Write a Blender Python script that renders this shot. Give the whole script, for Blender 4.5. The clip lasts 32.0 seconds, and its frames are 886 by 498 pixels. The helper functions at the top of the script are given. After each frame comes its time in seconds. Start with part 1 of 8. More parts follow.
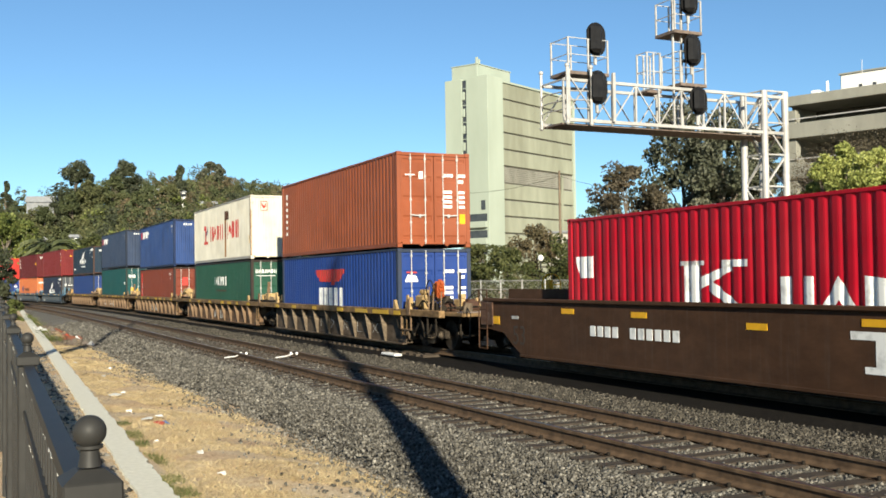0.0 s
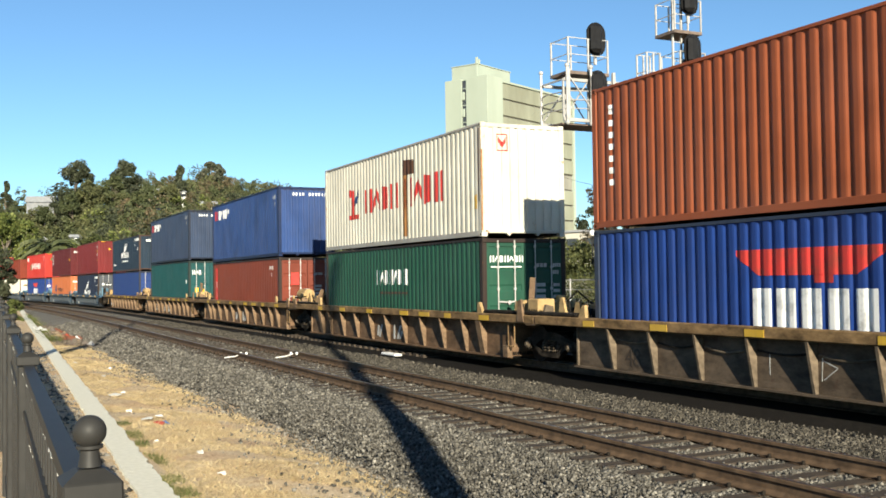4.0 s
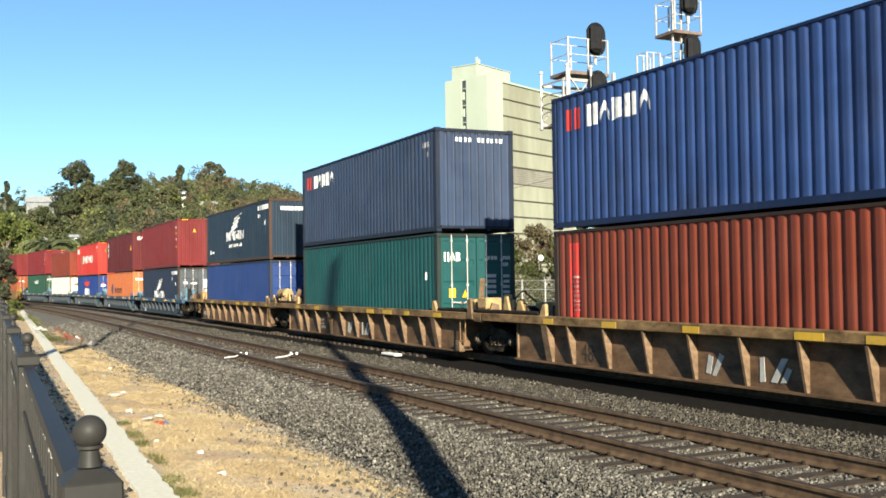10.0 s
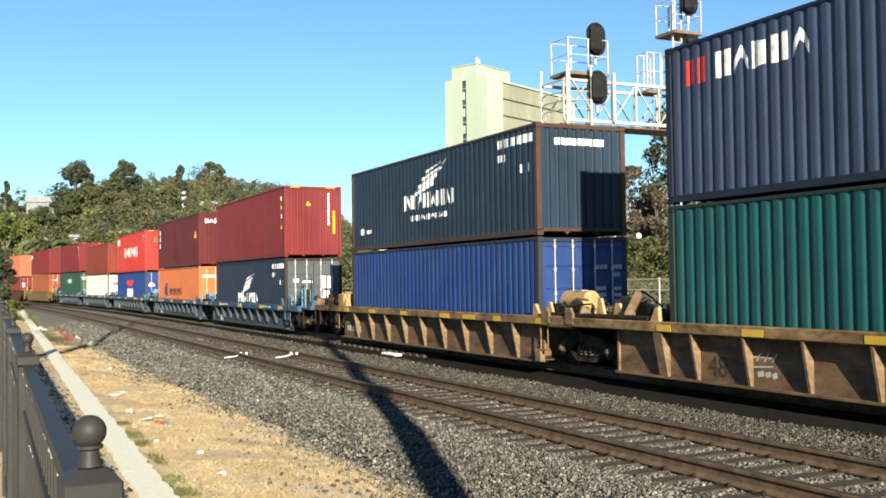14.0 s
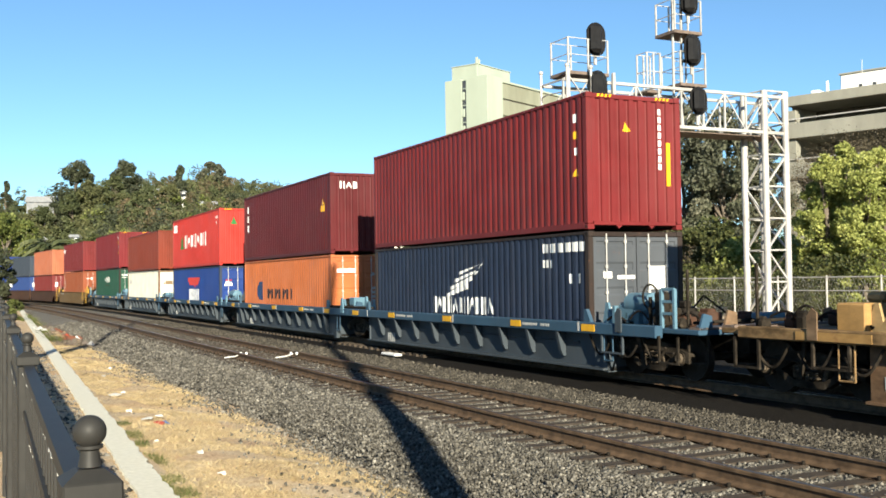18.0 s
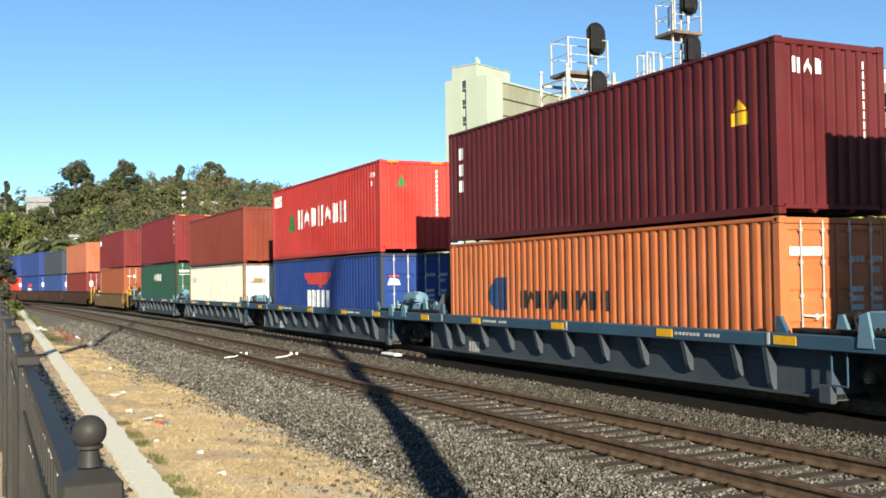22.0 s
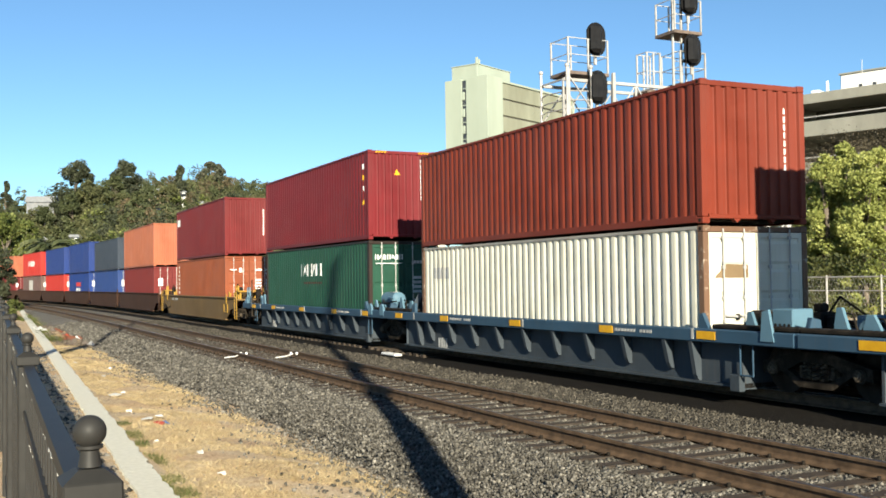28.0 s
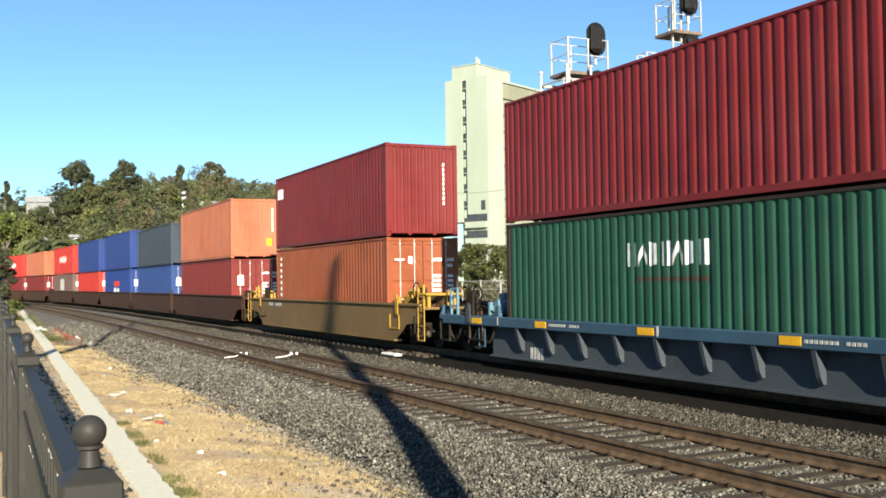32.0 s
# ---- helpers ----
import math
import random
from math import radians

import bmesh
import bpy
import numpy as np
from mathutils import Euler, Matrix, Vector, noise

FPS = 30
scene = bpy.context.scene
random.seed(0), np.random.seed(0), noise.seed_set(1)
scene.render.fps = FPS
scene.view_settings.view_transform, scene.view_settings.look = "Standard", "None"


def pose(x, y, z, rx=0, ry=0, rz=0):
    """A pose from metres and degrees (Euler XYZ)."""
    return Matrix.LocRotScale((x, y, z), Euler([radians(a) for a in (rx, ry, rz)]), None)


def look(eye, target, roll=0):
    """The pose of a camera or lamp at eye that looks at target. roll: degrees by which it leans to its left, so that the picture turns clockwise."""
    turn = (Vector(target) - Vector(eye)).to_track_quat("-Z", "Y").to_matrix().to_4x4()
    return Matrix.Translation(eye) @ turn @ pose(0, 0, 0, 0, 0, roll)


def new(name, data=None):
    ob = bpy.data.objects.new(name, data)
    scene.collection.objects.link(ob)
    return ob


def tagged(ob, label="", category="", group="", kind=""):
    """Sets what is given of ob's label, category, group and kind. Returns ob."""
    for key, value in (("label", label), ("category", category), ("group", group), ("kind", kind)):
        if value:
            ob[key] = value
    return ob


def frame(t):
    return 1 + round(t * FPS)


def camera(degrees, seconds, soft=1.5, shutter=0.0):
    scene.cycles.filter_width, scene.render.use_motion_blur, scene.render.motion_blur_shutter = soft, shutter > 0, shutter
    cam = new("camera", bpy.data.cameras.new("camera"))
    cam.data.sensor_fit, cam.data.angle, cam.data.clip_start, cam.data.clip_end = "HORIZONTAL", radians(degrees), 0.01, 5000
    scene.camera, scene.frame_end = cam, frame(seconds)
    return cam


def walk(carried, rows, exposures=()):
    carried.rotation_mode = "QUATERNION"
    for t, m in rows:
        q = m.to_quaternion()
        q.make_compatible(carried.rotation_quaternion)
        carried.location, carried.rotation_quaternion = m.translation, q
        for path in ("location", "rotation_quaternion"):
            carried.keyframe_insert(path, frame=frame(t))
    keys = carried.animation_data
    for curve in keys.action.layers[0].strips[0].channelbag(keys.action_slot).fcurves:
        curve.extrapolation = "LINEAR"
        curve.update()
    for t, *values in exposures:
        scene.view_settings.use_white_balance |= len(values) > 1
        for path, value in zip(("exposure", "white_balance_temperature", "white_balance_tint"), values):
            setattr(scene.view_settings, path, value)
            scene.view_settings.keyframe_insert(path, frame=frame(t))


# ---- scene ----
# The camera stands still beside the railway; x to the right of the rails' direction, y along them, z = 0 at the rail heads.
cam = camera(46.46, 32.0, soft=1.7)
EYE = Vector((0, 0, 1.917))
YAW, PITCH = radians(25.97), radians(1.732)
AIM = EYE + Vector((math.sin(YAW) * math.cos(PITCH), math.cos(YAW) * math.cos(PITCH), math.sin(PITCH)))
STAND = look(EYE, AIM, -0.796)
walk(cam, [(0, STAND), (32, STAND)], [(0, 1.231), (2, 1.331), (4, 1.361), (7, 1.431), (10, 1.591), (15, 1.601), (18, 1.521), (22, 1.441), (28, 1.391), (30, 1.441), (32, 1.571)])

# ---- light ----
SUN_AZ, SUN_EL = radians(14.5), radians(19.4)
world = bpy.data.worlds.new("sky")
scene.world = world
world.use_nodes = True
wn = world.node_tree
sky = wn.nodes.new("ShaderNodeTexSky")
sky.sky_type, sky.sun_disc = "NISHITA", False
sky.sun_elevation, sky.sun_rotation = SUN_EL, math.pi + SUN_AZ
sky.air_density, sky.dust_density, sky.ozone_density = 0.8, 0.0, 3.0
tint = wn.nodes.new("ShaderNodeMix")
tint.data_type, tint.blend_type = "RGBA", "MULTIPLY"
tint.inputs[0].default_value, tint.inputs[7].default_value = 1.0, (0.82, 1.0, 1.03, 1)
wn.links.new(sky.outputs[0], tint.inputs[6])
wn.links.new(tint.outputs[2], wn.nodes["Background"].inputs[0])
wn.nodes["Background"].inputs[1].default_value = 0.056
sun = new("sun", bpy.data.lights.new("sun", "SUN"))
sun.data.energy, sun.data.angle, sun.data.color = 5.0, radians(0.55), (0.955, 0.875, 0.69)
sun_dir = Vector((math.sin(SUN_AZ) * math.cos(SUN_EL), math.cos(SUN_AZ) * math.cos(SUN_EL), -math.sin(SUN_EL)))
sun.matrix_world = look(-60 * sun_dir, (0, 0, 0))


# ---- materials ----
def node_mat(name, rough=0.6, metal=0.0):
    m = bpy.data.materials.new(name)
    m.use_nodes = True
    b = m.node_tree.nodes["Principled BSDF"]
    b.inputs["Roughness"].default_value, b.inputs["Metallic"].default_value = rough, metal
    return m, m.node_tree, b


def coords(nt, scale=(1, 1, 1), space="Object"):
    tc, mp = nt.nodes.new("ShaderNodeTexCoord"), nt.nodes.new("ShaderNodeMapping")
    mp.inputs["Scale"].default_value = scale
    nt.links.new(tc.outputs[space], mp.inputs["Vector"])
    return mp.outputs[0]


def noise_tex(nt, vec, scale, detail=4.0, rough=0.55):
    n = nt.nodes.new("ShaderNodeTexNoise")
    n.inputs["Scale"].default_value, n.inputs["Detail"].default_value, n.inputs["Roughness"].default_value = scale, detail, rough
    nt.links.new(vec, n.inputs["Vector"])
    return n.outputs["Fac"]


def ramp(nt, fac, stops):
    r = nt.nodes.new("ShaderNodeValToRGB")
    el = r.color_ramp.elements
    while len(el) < len(stops):
        el.new(0.5)
    for e, (p, c) in zip(el, stops):
        e.position, e.color = p, (*c, 1)
    nt.links.new(fac, r.inputs[0])
    return r.outputs[0]


def mix(nt, fac, a, b, mode="MIX"):
    n = nt.nodes.new("ShaderNodeMix")
    n.data_type, n.blend_type = "RGBA", mode
    for sock, v in ((n.inputs[0], fac), (n.inputs[6], a), (n.inputs[7], b)):
        if hasattr(v, "is_linked"):
            nt.links.new(v, sock)
        elif isinstance(v, tuple):
            sock.default_value = (*v, 1)
        else:
            sock.default_value = v
    return n.outputs[2]


def bump(nt, b, h, strength, dist):
    n = nt.nodes.new("ShaderNodeBump")
    n.inputs["Strength"].default_value, n.inputs["Distance"].default_value = strength, dist
    nt.links.new(h, n.inputs["Height"])
    nt.links.new(n.outputs[0], b.inputs["Normal"])


def mul(c, k):
    return tuple(min(1.0, v * k) for v in c)


PAINTS = {}


def paint(colour, wear=0.35, rust=(0.13, 0.055, 0.03), rough=0.5, grime=0.35, soot=0.0, patchy=0.0):
    """Weathered paint on steel: faded patches, vertical streaks of dirt and spots of rust."""
    colour = mul(colour, 0.69)
    key = (colour, wear, rust, rough, grime, soot, patchy)
    if key in PAINTS:
        return PAINTS[key]
    m, nt, b = node_mat("weathered_paint", rough)
    b.inputs["Specular IOR Level"].default_value = 0.13
    v, vs = coords(nt), coords(nt, (6.0, 6.0, 0.35))
    fade = ramp(nt, noise_tex(nt, v, 0.9, 5), [(0.3, mul(colour, 0.8)), (0.7, mul(colour, 1.14))])
    chalk = tuple(0.86 * c + 0.14 * (sum(colour) / 3 + 0.03) for c in colour)
    bleach = ramp(nt, noise_tex(nt, coords(nt, (1, 0.5, 0.8)), 0.45, 6, 0.6), [(0.42, (0, 0, 0)), (0.72, (0.8, 0.8, 0.8))])
    fade = mix(nt, bleach, fade, mul(chalk, 1.1))
    streak = ramp(nt, noise_tex(nt, vs, 1.6, 6, 0.65), [(0.52, (0, 0, 0)), (0.8, (1, 1, 1))])
    dirt = mix(nt, streak, fade, tuple(0.55 * c + 0.45 * d for c, d in zip(colour, (0.10, 0.085, 0.07))))
    dirty = mix(nt, grime, fade, dirt)
    if patchy:
        rubbed = ramp(nt, noise_tex(nt, coords(nt, (1, 0.7, 1.6)), 2.6, 8, 0.7), [(0.36, mul(colour, 0.28)), (0.5, colour), (0.66, mul(colour, 1.9))])
        dirty = mix(nt, patchy, dirty, rubbed)
    if soot:
        black = ramp(nt, noise_tex(nt, coords(nt, (1, 0.6, 0.45)), 0.55, 8, 0.62), [(0.5, (0, 0, 0)), (0.72, (1, 1, 1))])
        dirty = mix(nt, mix(nt, soot, (0.0, 0.0, 0.0), black), dirty, mul(tuple(0.3 * c + 0.012 for c in colour), 0.6))
    spots = ramp(nt, noise_tex(nt, v, 5.0, 8, 0.7), [(0.66 - 0.1 * wear, (0, 0, 0)), (0.74 - 0.06 * wear, (1, 1, 1))])
    wearmask = mix(nt, wear, (0.0, 0.0, 0.0), spots)
    nt.links.new(mix(nt, wearmask, dirty, rust), b.inputs["Base Color"])
    bump(nt, b, noise_tex(nt, v, 9.0, 3), 0.12, 0.01)
    PAINTS[key] = m
    return m


def rough_mat(name, stops, scale, detail=6, rough=0.85, bump_scale=0, bump_strength=0.4, dist=0.02, island=0.0, stretch=(1, 1, 1), big=0.0, metal=0.0, spec=0.2):
    """A plain rough surface: two scales of noise, and a shade of its own for each island."""
    m, nt, b = node_mat(name, rough, metal)
    b.inputs["Specular IOR Level"].default_value = spec
    v = coords(nt, stretch)
    c = ramp(nt, noise_tex(nt, v, scale, detail, 0.65), [(q, mul(k, 0.85)) for q, k in stops])
    if big:
        c = mix(nt, 1.0, c, ramp(nt, noise_tex(nt, v, big, 3), [(0.3, (0.72, 0.7, 0.68)), (0.7, (1.0, 1.0, 1.0))]), "MULTIPLY")
    if island:
        g = nt.nodes.new("ShaderNodeNewGeometry")
        c = mix(nt, 1.0, c, ramp(nt, g.outputs["Random Per Island"], [(0.0, (1 - island,) * 3), (1.0, (1.0, 1.0, 1.0))]), "MULTIPLY")
    nt.links.new(c, b.inputs["Base Color"])
    if bump_scale:
        bump(nt, b, noise_tex(nt, v, bump_scale, 5), bump_strength, dist)
    return m


def leaf_mat(name, dark, light):
    m, nt, b = node_mat(name, 0.6)
    b.inputs["Specular IOR Level"].default_value = 0.25
    g = nt.nodes.new("ShaderNodeNewGeometry")
    dark, light = mul(dark, 0.86), mul(light, 0.86)
    c = ramp(nt, g.outputs["Random Per Island"], [(0.0, dark), (0.6, tuple((a + d) / 2 for a, d in zip(dark, light))), (1.0, light)])
    patch = ramp(nt, noise_tex(nt, coords(nt), 0.5, 3), [(0.3, (0.65, 0.7, 0.6)), (0.7, (1.0, 1.0, 1.0))])
    c = mix(nt, 1.0, c, patch, "MULTIPLY")
    c = mix(nt, 1.0, c, ramp(nt, noise_tex(nt, coords(nt), 0.12, 2), [(0.36, (0.66, 0.7, 0.66)), (0.6, (1.0, 1.0, 1.0))]), "MULTIPLY")
    nt.links.new(c, b.inputs["Base Color"])
    t = nt.nodes.new("ShaderNodeBsdfTranslucent")
    nt.links.new(c, t.inputs["Color"])
    s = nt.nodes.new("ShaderNodeMixShader")
    s.inputs[0].default_value = 0.36
    nt.links.new(b.outputs[0], s.inputs[1])
    nt.links.new(t.outputs[0], s.inputs[2])
    nt.links.new(s.outputs[0], nt.nodes["Material Output"].inputs["Surface"])
    return m


STONE = rough_mat("crushed_stone", [(0.3, (0.072, 0.067, 0.057)), (0.52, (0.195, 0.181, 0.154)), (0.75, (0.47, 0.44, 0.38))], 9, island=0.8, bump_scale=40)
STONE_SOILED = rough_mat("soiled_crushed_stone", [(0.3, (0.042, 0.037, 0.03)), (0.52, (0.112, 0.1, 0.08)), (0.75, (0.29, 0.26, 0.21))], 9, island=0.8, bump_scale=40)
BALLAST = rough_mat("ballast_bed", [(0.35, (0.036, 0.033, 0.027)), (0.5, (0.175, 0.16, 0.132)), (0.7, (0.34, 0.31, 0.255))], 17, 8, bump_scale=22, bump_strength=1.0, dist=0.05, big=0.3)


def dry_ground():
    """Bare soil under flattened straw: fine mixed grain, golden patches and grey gravelly ones."""
    m, nt, b = node_mat("dry_soil", 0.9)
    b.inputs["Specular IOR Level"].default_value = 0.1
    v = coords(nt)
    fine = ramp(nt, noise_tex(nt, v, 30, 9, 0.75), [(0.34, (0.25, 0.185, 0.115)), (0.5, (0.48, 0.375, 0.245)), (0.66, (0.7, 0.585, 0.41))])
    straw = ramp(nt, noise_tex(nt, v, 1.1, 8, 0.68), [(0.42, (0, 0, 0)), (0.6, (1, 1, 1))])
    c = mix(nt, straw, fine, mix(nt, 1.0, fine, (1.04, 0.93, 0.78), "MULTIPLY"))
    bare = ramp(nt, noise_tex(nt, v, 0.8, 7, 0.65), [(0.5, (0, 0, 0)), (0.64, (0.75, 0.75, 0.75))])
    c = mix(nt, bare, c, mix(nt, 1.0, fine, (0.86, 0.72, 0.66), "MULTIPLY"))
    gravel = ramp(nt, noise_tex(nt, v, 0.5, 5, 0.6), [(0.5, (0, 0, 0)), (0.66, (0.6, 0.6, 0.6))])
    grey = ramp(nt, noise_tex(nt, v, 45, 8, 0.75), [(0.35, (0.135, 0.126, 0.108)), (0.5, (0.33, 0.305, 0.265)), (0.66, (0.55, 0.515, 0.45))])
    c = mix(nt, gravel, c, grey)
    dark = ramp(nt, noise_tex(nt, v, 7.5, 8, 0.75), [(0.33, (0.5, 0.46, 0.4)), (0.47, (1, 1, 1))])
    nt.links.new(mix(nt, 1.0, c, dark, "MULTIPLY"), b.inputs["Base Color"])
    bump(nt, b, noise_tex(nt, v, 40, 8, 0.7), 0.5, 0.012)
    return m


DRY = dry_ground()
STRAW = rough_mat("dry_grass_blades", [(0.3, (0.44, 0.33, 0.17)), (0.7, (0.72, 0.58, 0.34))], 1.5, island=0.5)
WEED = leaf_mat("green_weeds", (0.1, 0.115, 0.038), (0.25, 0.27, 0.09))
CURB = rough_mat("old_concrete", [(0.3, (0.6, 0.58, 0.48)), (0.7, (0.74, 0.715, 0.6))], 14, 8, bump_scale=45, bump_strength=0.25)
RAIL_RUST = rough_mat("rusty_rail", [(0.3, (0.055, 0.035, 0.021)), (0.7, (0.16, 0.104, 0.063))], 6, 7, rough=0.75, bump_scale=60, bump_strength=0.2, dist=0.004)
RAIL_HEAD = rough_mat("worn_rail_head", [(0.3, (0.1, 0.088, 0.078)), (0.7, (0.17, 0.15, 0.13))], 3, rough=0.42, metal=0.8, stretch=(4, 0.3, 4))
TIE = rough_mat("weathered_tie_wood", [(0.3, (0.03, 0.023, 0.018)), (0.7, (0.105, 0.084, 0.064))], 3.5, 8, stretch=(0.6, 5, 5), bump_scale=12, bump_strength=0.6, big=0.7)
STEEL_DARK = rough_mat("grimy_steel", [(0.3, (0.009, 0.0075, 0.0065)), (0.7, (0.03, 0.025, 0.02))], 5, rough=0.75, spec=0.08, bump_scale=20, bump_strength=0.2)
WHEEL_STEEL = rough_mat("wheel_steel", [(0.3, (0.02, 0.016, 0.013)), (0.7, (0.05, 0.04, 0.032))], 5, rough=0.65, spec=0.1)
# Near-black: the shade under and beyond the train is put into the colour.
SHADE_BALLAST = rough_mat("shade_dark_ballast", [(0.35, (0.006, 0.0052, 0.0045)), (0.5, (0.016, 0.014, 0.012)), (0.7, (0.036, 0.032, 0.027))], 17, 8, bump_scale=22, bump_strength=1.0, dist=0.05, big=0.3, spec=0.08)
TRUCK_DUST = rough_mat("dusty_cast_steel", [(0.35, (0.012, 0.01, 0.008)), (0.55, (0.032, 0.026, 0.02)), (0.7, (0.08, 0.064, 0.048))], 4, 8, bump_scale=20, bump_strength=0.2, spec=0.06)
BEARING_DUST = rough_mat("dusty_bearing_steel", [(0.38, (0.02, 0.016, 0.012)), (0.55, (0.1, 0.078, 0.056)), (0.7, (0.24, 0.195, 0.145))], 9, 8, bump_scale=20, bump_strength=0.2, spec=0.1)
HOUSE = rough_mat("grey_house_paint", [(0.3, (0.17, 0.18, 0.19)), (0.7, (0.24, 0.25, 0.26))], 1.0)
GALV = rough_mat("galvanised_steel", [(0.3, (0.4, 0.395, 0.39)), (0.7, (0.56, 0.555, 0.54))], 3, rough=0.5, metal=0.15, big=0.6)
GRATE = rough_mat("grating_steel", [(0.3, (0.1, 0.075, 0.062)), (0.7, (0.2, 0.155, 0.13))], 8, rough=0.7)
SIGNAL = rough_mat("black_signal_paint", [(0.3, (0.007, 0.007, 0.008)), (0.7, (0.016, 0.016, 0.017))], 6, rough=0.5, spec=0.15)
FENCE = rough_mat("dark_fence_paint", [(0.3, (0.019, 0.0185, 0.0175)), (0.7, (0.034, 0.033, 0.031))], 8, rough=0.55, spec=0.2, bump_scale=60, bump_strength=0.08, dist=0.003)
TOWER_PALE = rough_mat("pale_green_plaster", [(0.3, (0.35, 0.41, 0.345)), (0.7, (0.41, 0.47, 0.4))], 0.15, rough=0.8, big=0.04, stretch=(1, 1, 0.3))
TOWER_PANEL = rough_mat("beige_concrete_panel", [(0.3, (0.235, 0.25, 0.19)), (0.7, (0.305, 0.32, 0.25))], 0.4, rough=0.85, stretch=(1, 1, 0.25), big=0.1)
TOWER_DARK = rough_mat("dark_joint_and_deck_shade", [(0.3, (0.07, 0.07, 0.06)), (0.7, (0.13, 0.12, 0.1))], 1.0)
GARAGE = rough_mat("grey_concrete", [(0.3, (0.23, 0.23, 0.2)), (0.7, (0.33, 0.33, 0.285))], 0.5, rough=0.9, big=0.1, stretch=(1, 1, 0.4))
WOODPOLE = rough_mat("pole_wood", [(0.3, (0.1, 0.075, 0.055)), (0.7, (0.22, 0.17, 0.12))], 2, stretch=(6, 6, 0.4), bump_scale=8)
BARK = rough_mat("bark", [(0.3, (0.08, 0.065, 0.05)), (0.7, (0.2, 0.165, 0.13))], 3, stretch=(4, 4, 0.6), bump_scale=6)
LEAF_EUC = leaf_mat("grey_green_leaves", (0.1, 0.105, 0.072), (0.29, 0.28, 0.21))
LEAF_RED = leaf_mat("bronze_leaves", (0.085, 0.07, 0.05), (0.24, 0.185, 0.13))
LEAF_YELLOW = leaf_mat("yellow_green_leaves", (0.27, 0.3, 0.075), (0.68, 0.68, 0.24))
LEAF_GREEN = leaf_mat("green_leaves", (0.06, 0.074, 0.028), (0.2, 0.2, 0.078))
# Hill leaves: distance haze is put into the colours, paler with less contrast.
LEAF_OLIVE = leaf_mat("olive_hill_leaves", (0.1, 0.118, 0.058), (0.215, 0.225, 0.112))
LEAF_PINE = leaf_mat("dark_pine_needles", (0.05, 0.058, 0.036), (0.15, 0.16, 0.1))
LEAF_HILL = leaf_mat("hill_leaves", (0.13, 0.135, 0.066), (0.255, 0.245, 0.12))
LEAF_BROWN = leaf_mat("brown_olive_leaves", (0.16, 0.128, 0.08), (0.28, 0.21, 0.13))
LEAF_LIME = leaf_mat("bright_green_leaves", (0.1, 0.13, 0.03), (0.36, 0.38, 0.13))
TWIG = rough_mat("bare_twigs", [(0.3, (0.1, 0.08, 0.065)), (0.7, (0.2, 0.165, 0.14))], 4)
WHITE = rough_mat("white_paint", [(0.3, (0.7, 0.69, 0.66)), (0.7, (0.82, 0.81, 0.79))], 5, rough=0.55)
MARK_WHITE = rough_mat("worn_white_lettering", [(0.32, (0.45, 0.45, 0.44)), (0.5, (0.78, 0.78, 0.76))], 4, 8, rough=0.55)
MARK_RED = rough_mat("worn_red_lettering", [(0.32, (0.3, 0.05, 0.035)), (0.55, (0.5, 0.04, 0.035))], 3, 8, rough=0.55)
MARK_BLUE = rough_mat("worn_blue_lettering", [(0.3, (0.018, 0.035, 0.08)), (0.6, (0.02, 0.05, 0.13))], 3, rough=0.55)
MARK_BLACK = rough_mat("black_lettering", [(0.3, (0.012, 0.014, 0.018)), (0.7, (0.03, 0.033, 0.04))], 3, rough=0.55)
MARK_GREEN = rough_mat("green_lettering", [(0.3, (0.02, 0.11, 0.03)), (0.7, (0.03, 0.2, 0.05))], 3, rough=0.55)
MARK_GREY = rough_mat("pale_grey_lettering", [(0.3, (0.3, 0.3, 0.29)), (0.7, (0.5, 0.5, 0.48))], 5, rough=0.6)
MARK_DULL = rough_mat("faded_dark_red_lettering", [(0.3, (0.035, 0.032, 0.022)), (0.7, (0.085, 0.028, 0.02))], 5, rough=0.6)
MARK_FAINT = rough_mat("faint_brown_lettering", [(0.3, (0.03, 0.024, 0.02)), (0.7, (0.06, 0.045, 0.035))], 5, rough=0.6)
AMBER = rough_mat("amber_reflector", [(0.3, (0.6, 0.3, 0.015)), (0.7, (0.75, 0.42, 0.02))], 4, rough=0.35)
RUST_PATCH = rough_mat("rust_stain", [(0.35, (0.2, 0.08, 0.03)), (0.6, (0.34, 0.17, 0.06))], 4, 8, stretch=(4, 4, 0.5), rough=0.8)
DARK_PATCH = rough_mat("dark_stain", [(0.35, (0.035, 0.02, 0.015)), (0.65, (0.11, 0.05, 0.03))], 4, 8, stretch=(4, 4, 0.5), rough=0.8)
GLASS_DARK = rough_mat("dark_window", [(0.3, (0.03, 0.035, 0.04)), (0.7, (0.06, 0.065, 0.07))], 0.5, rough=0.12, spec=0.5)
OFF_WHITE = rough_mat("off_white_wall_paint", [(0.3, (0.5, 0.48, 0.42)), (0.7, (0.62, 0.6, 0.52))], 0.6, rough=0.85, big=0.12)
ROOF_GREY = rough_mat("grey_roof", [(0.3, (0.22, 0.23, 0.24)), (0.7, (0.32, 0.33, 0.34))], 1.0)
HILL_SOIL = rough_mat("hill_grass", [(0.3, (0.07, 0.08, 0.03)), (0.7, (0.17, 0.16, 0.07))], 0.06, 8, big=0.02)


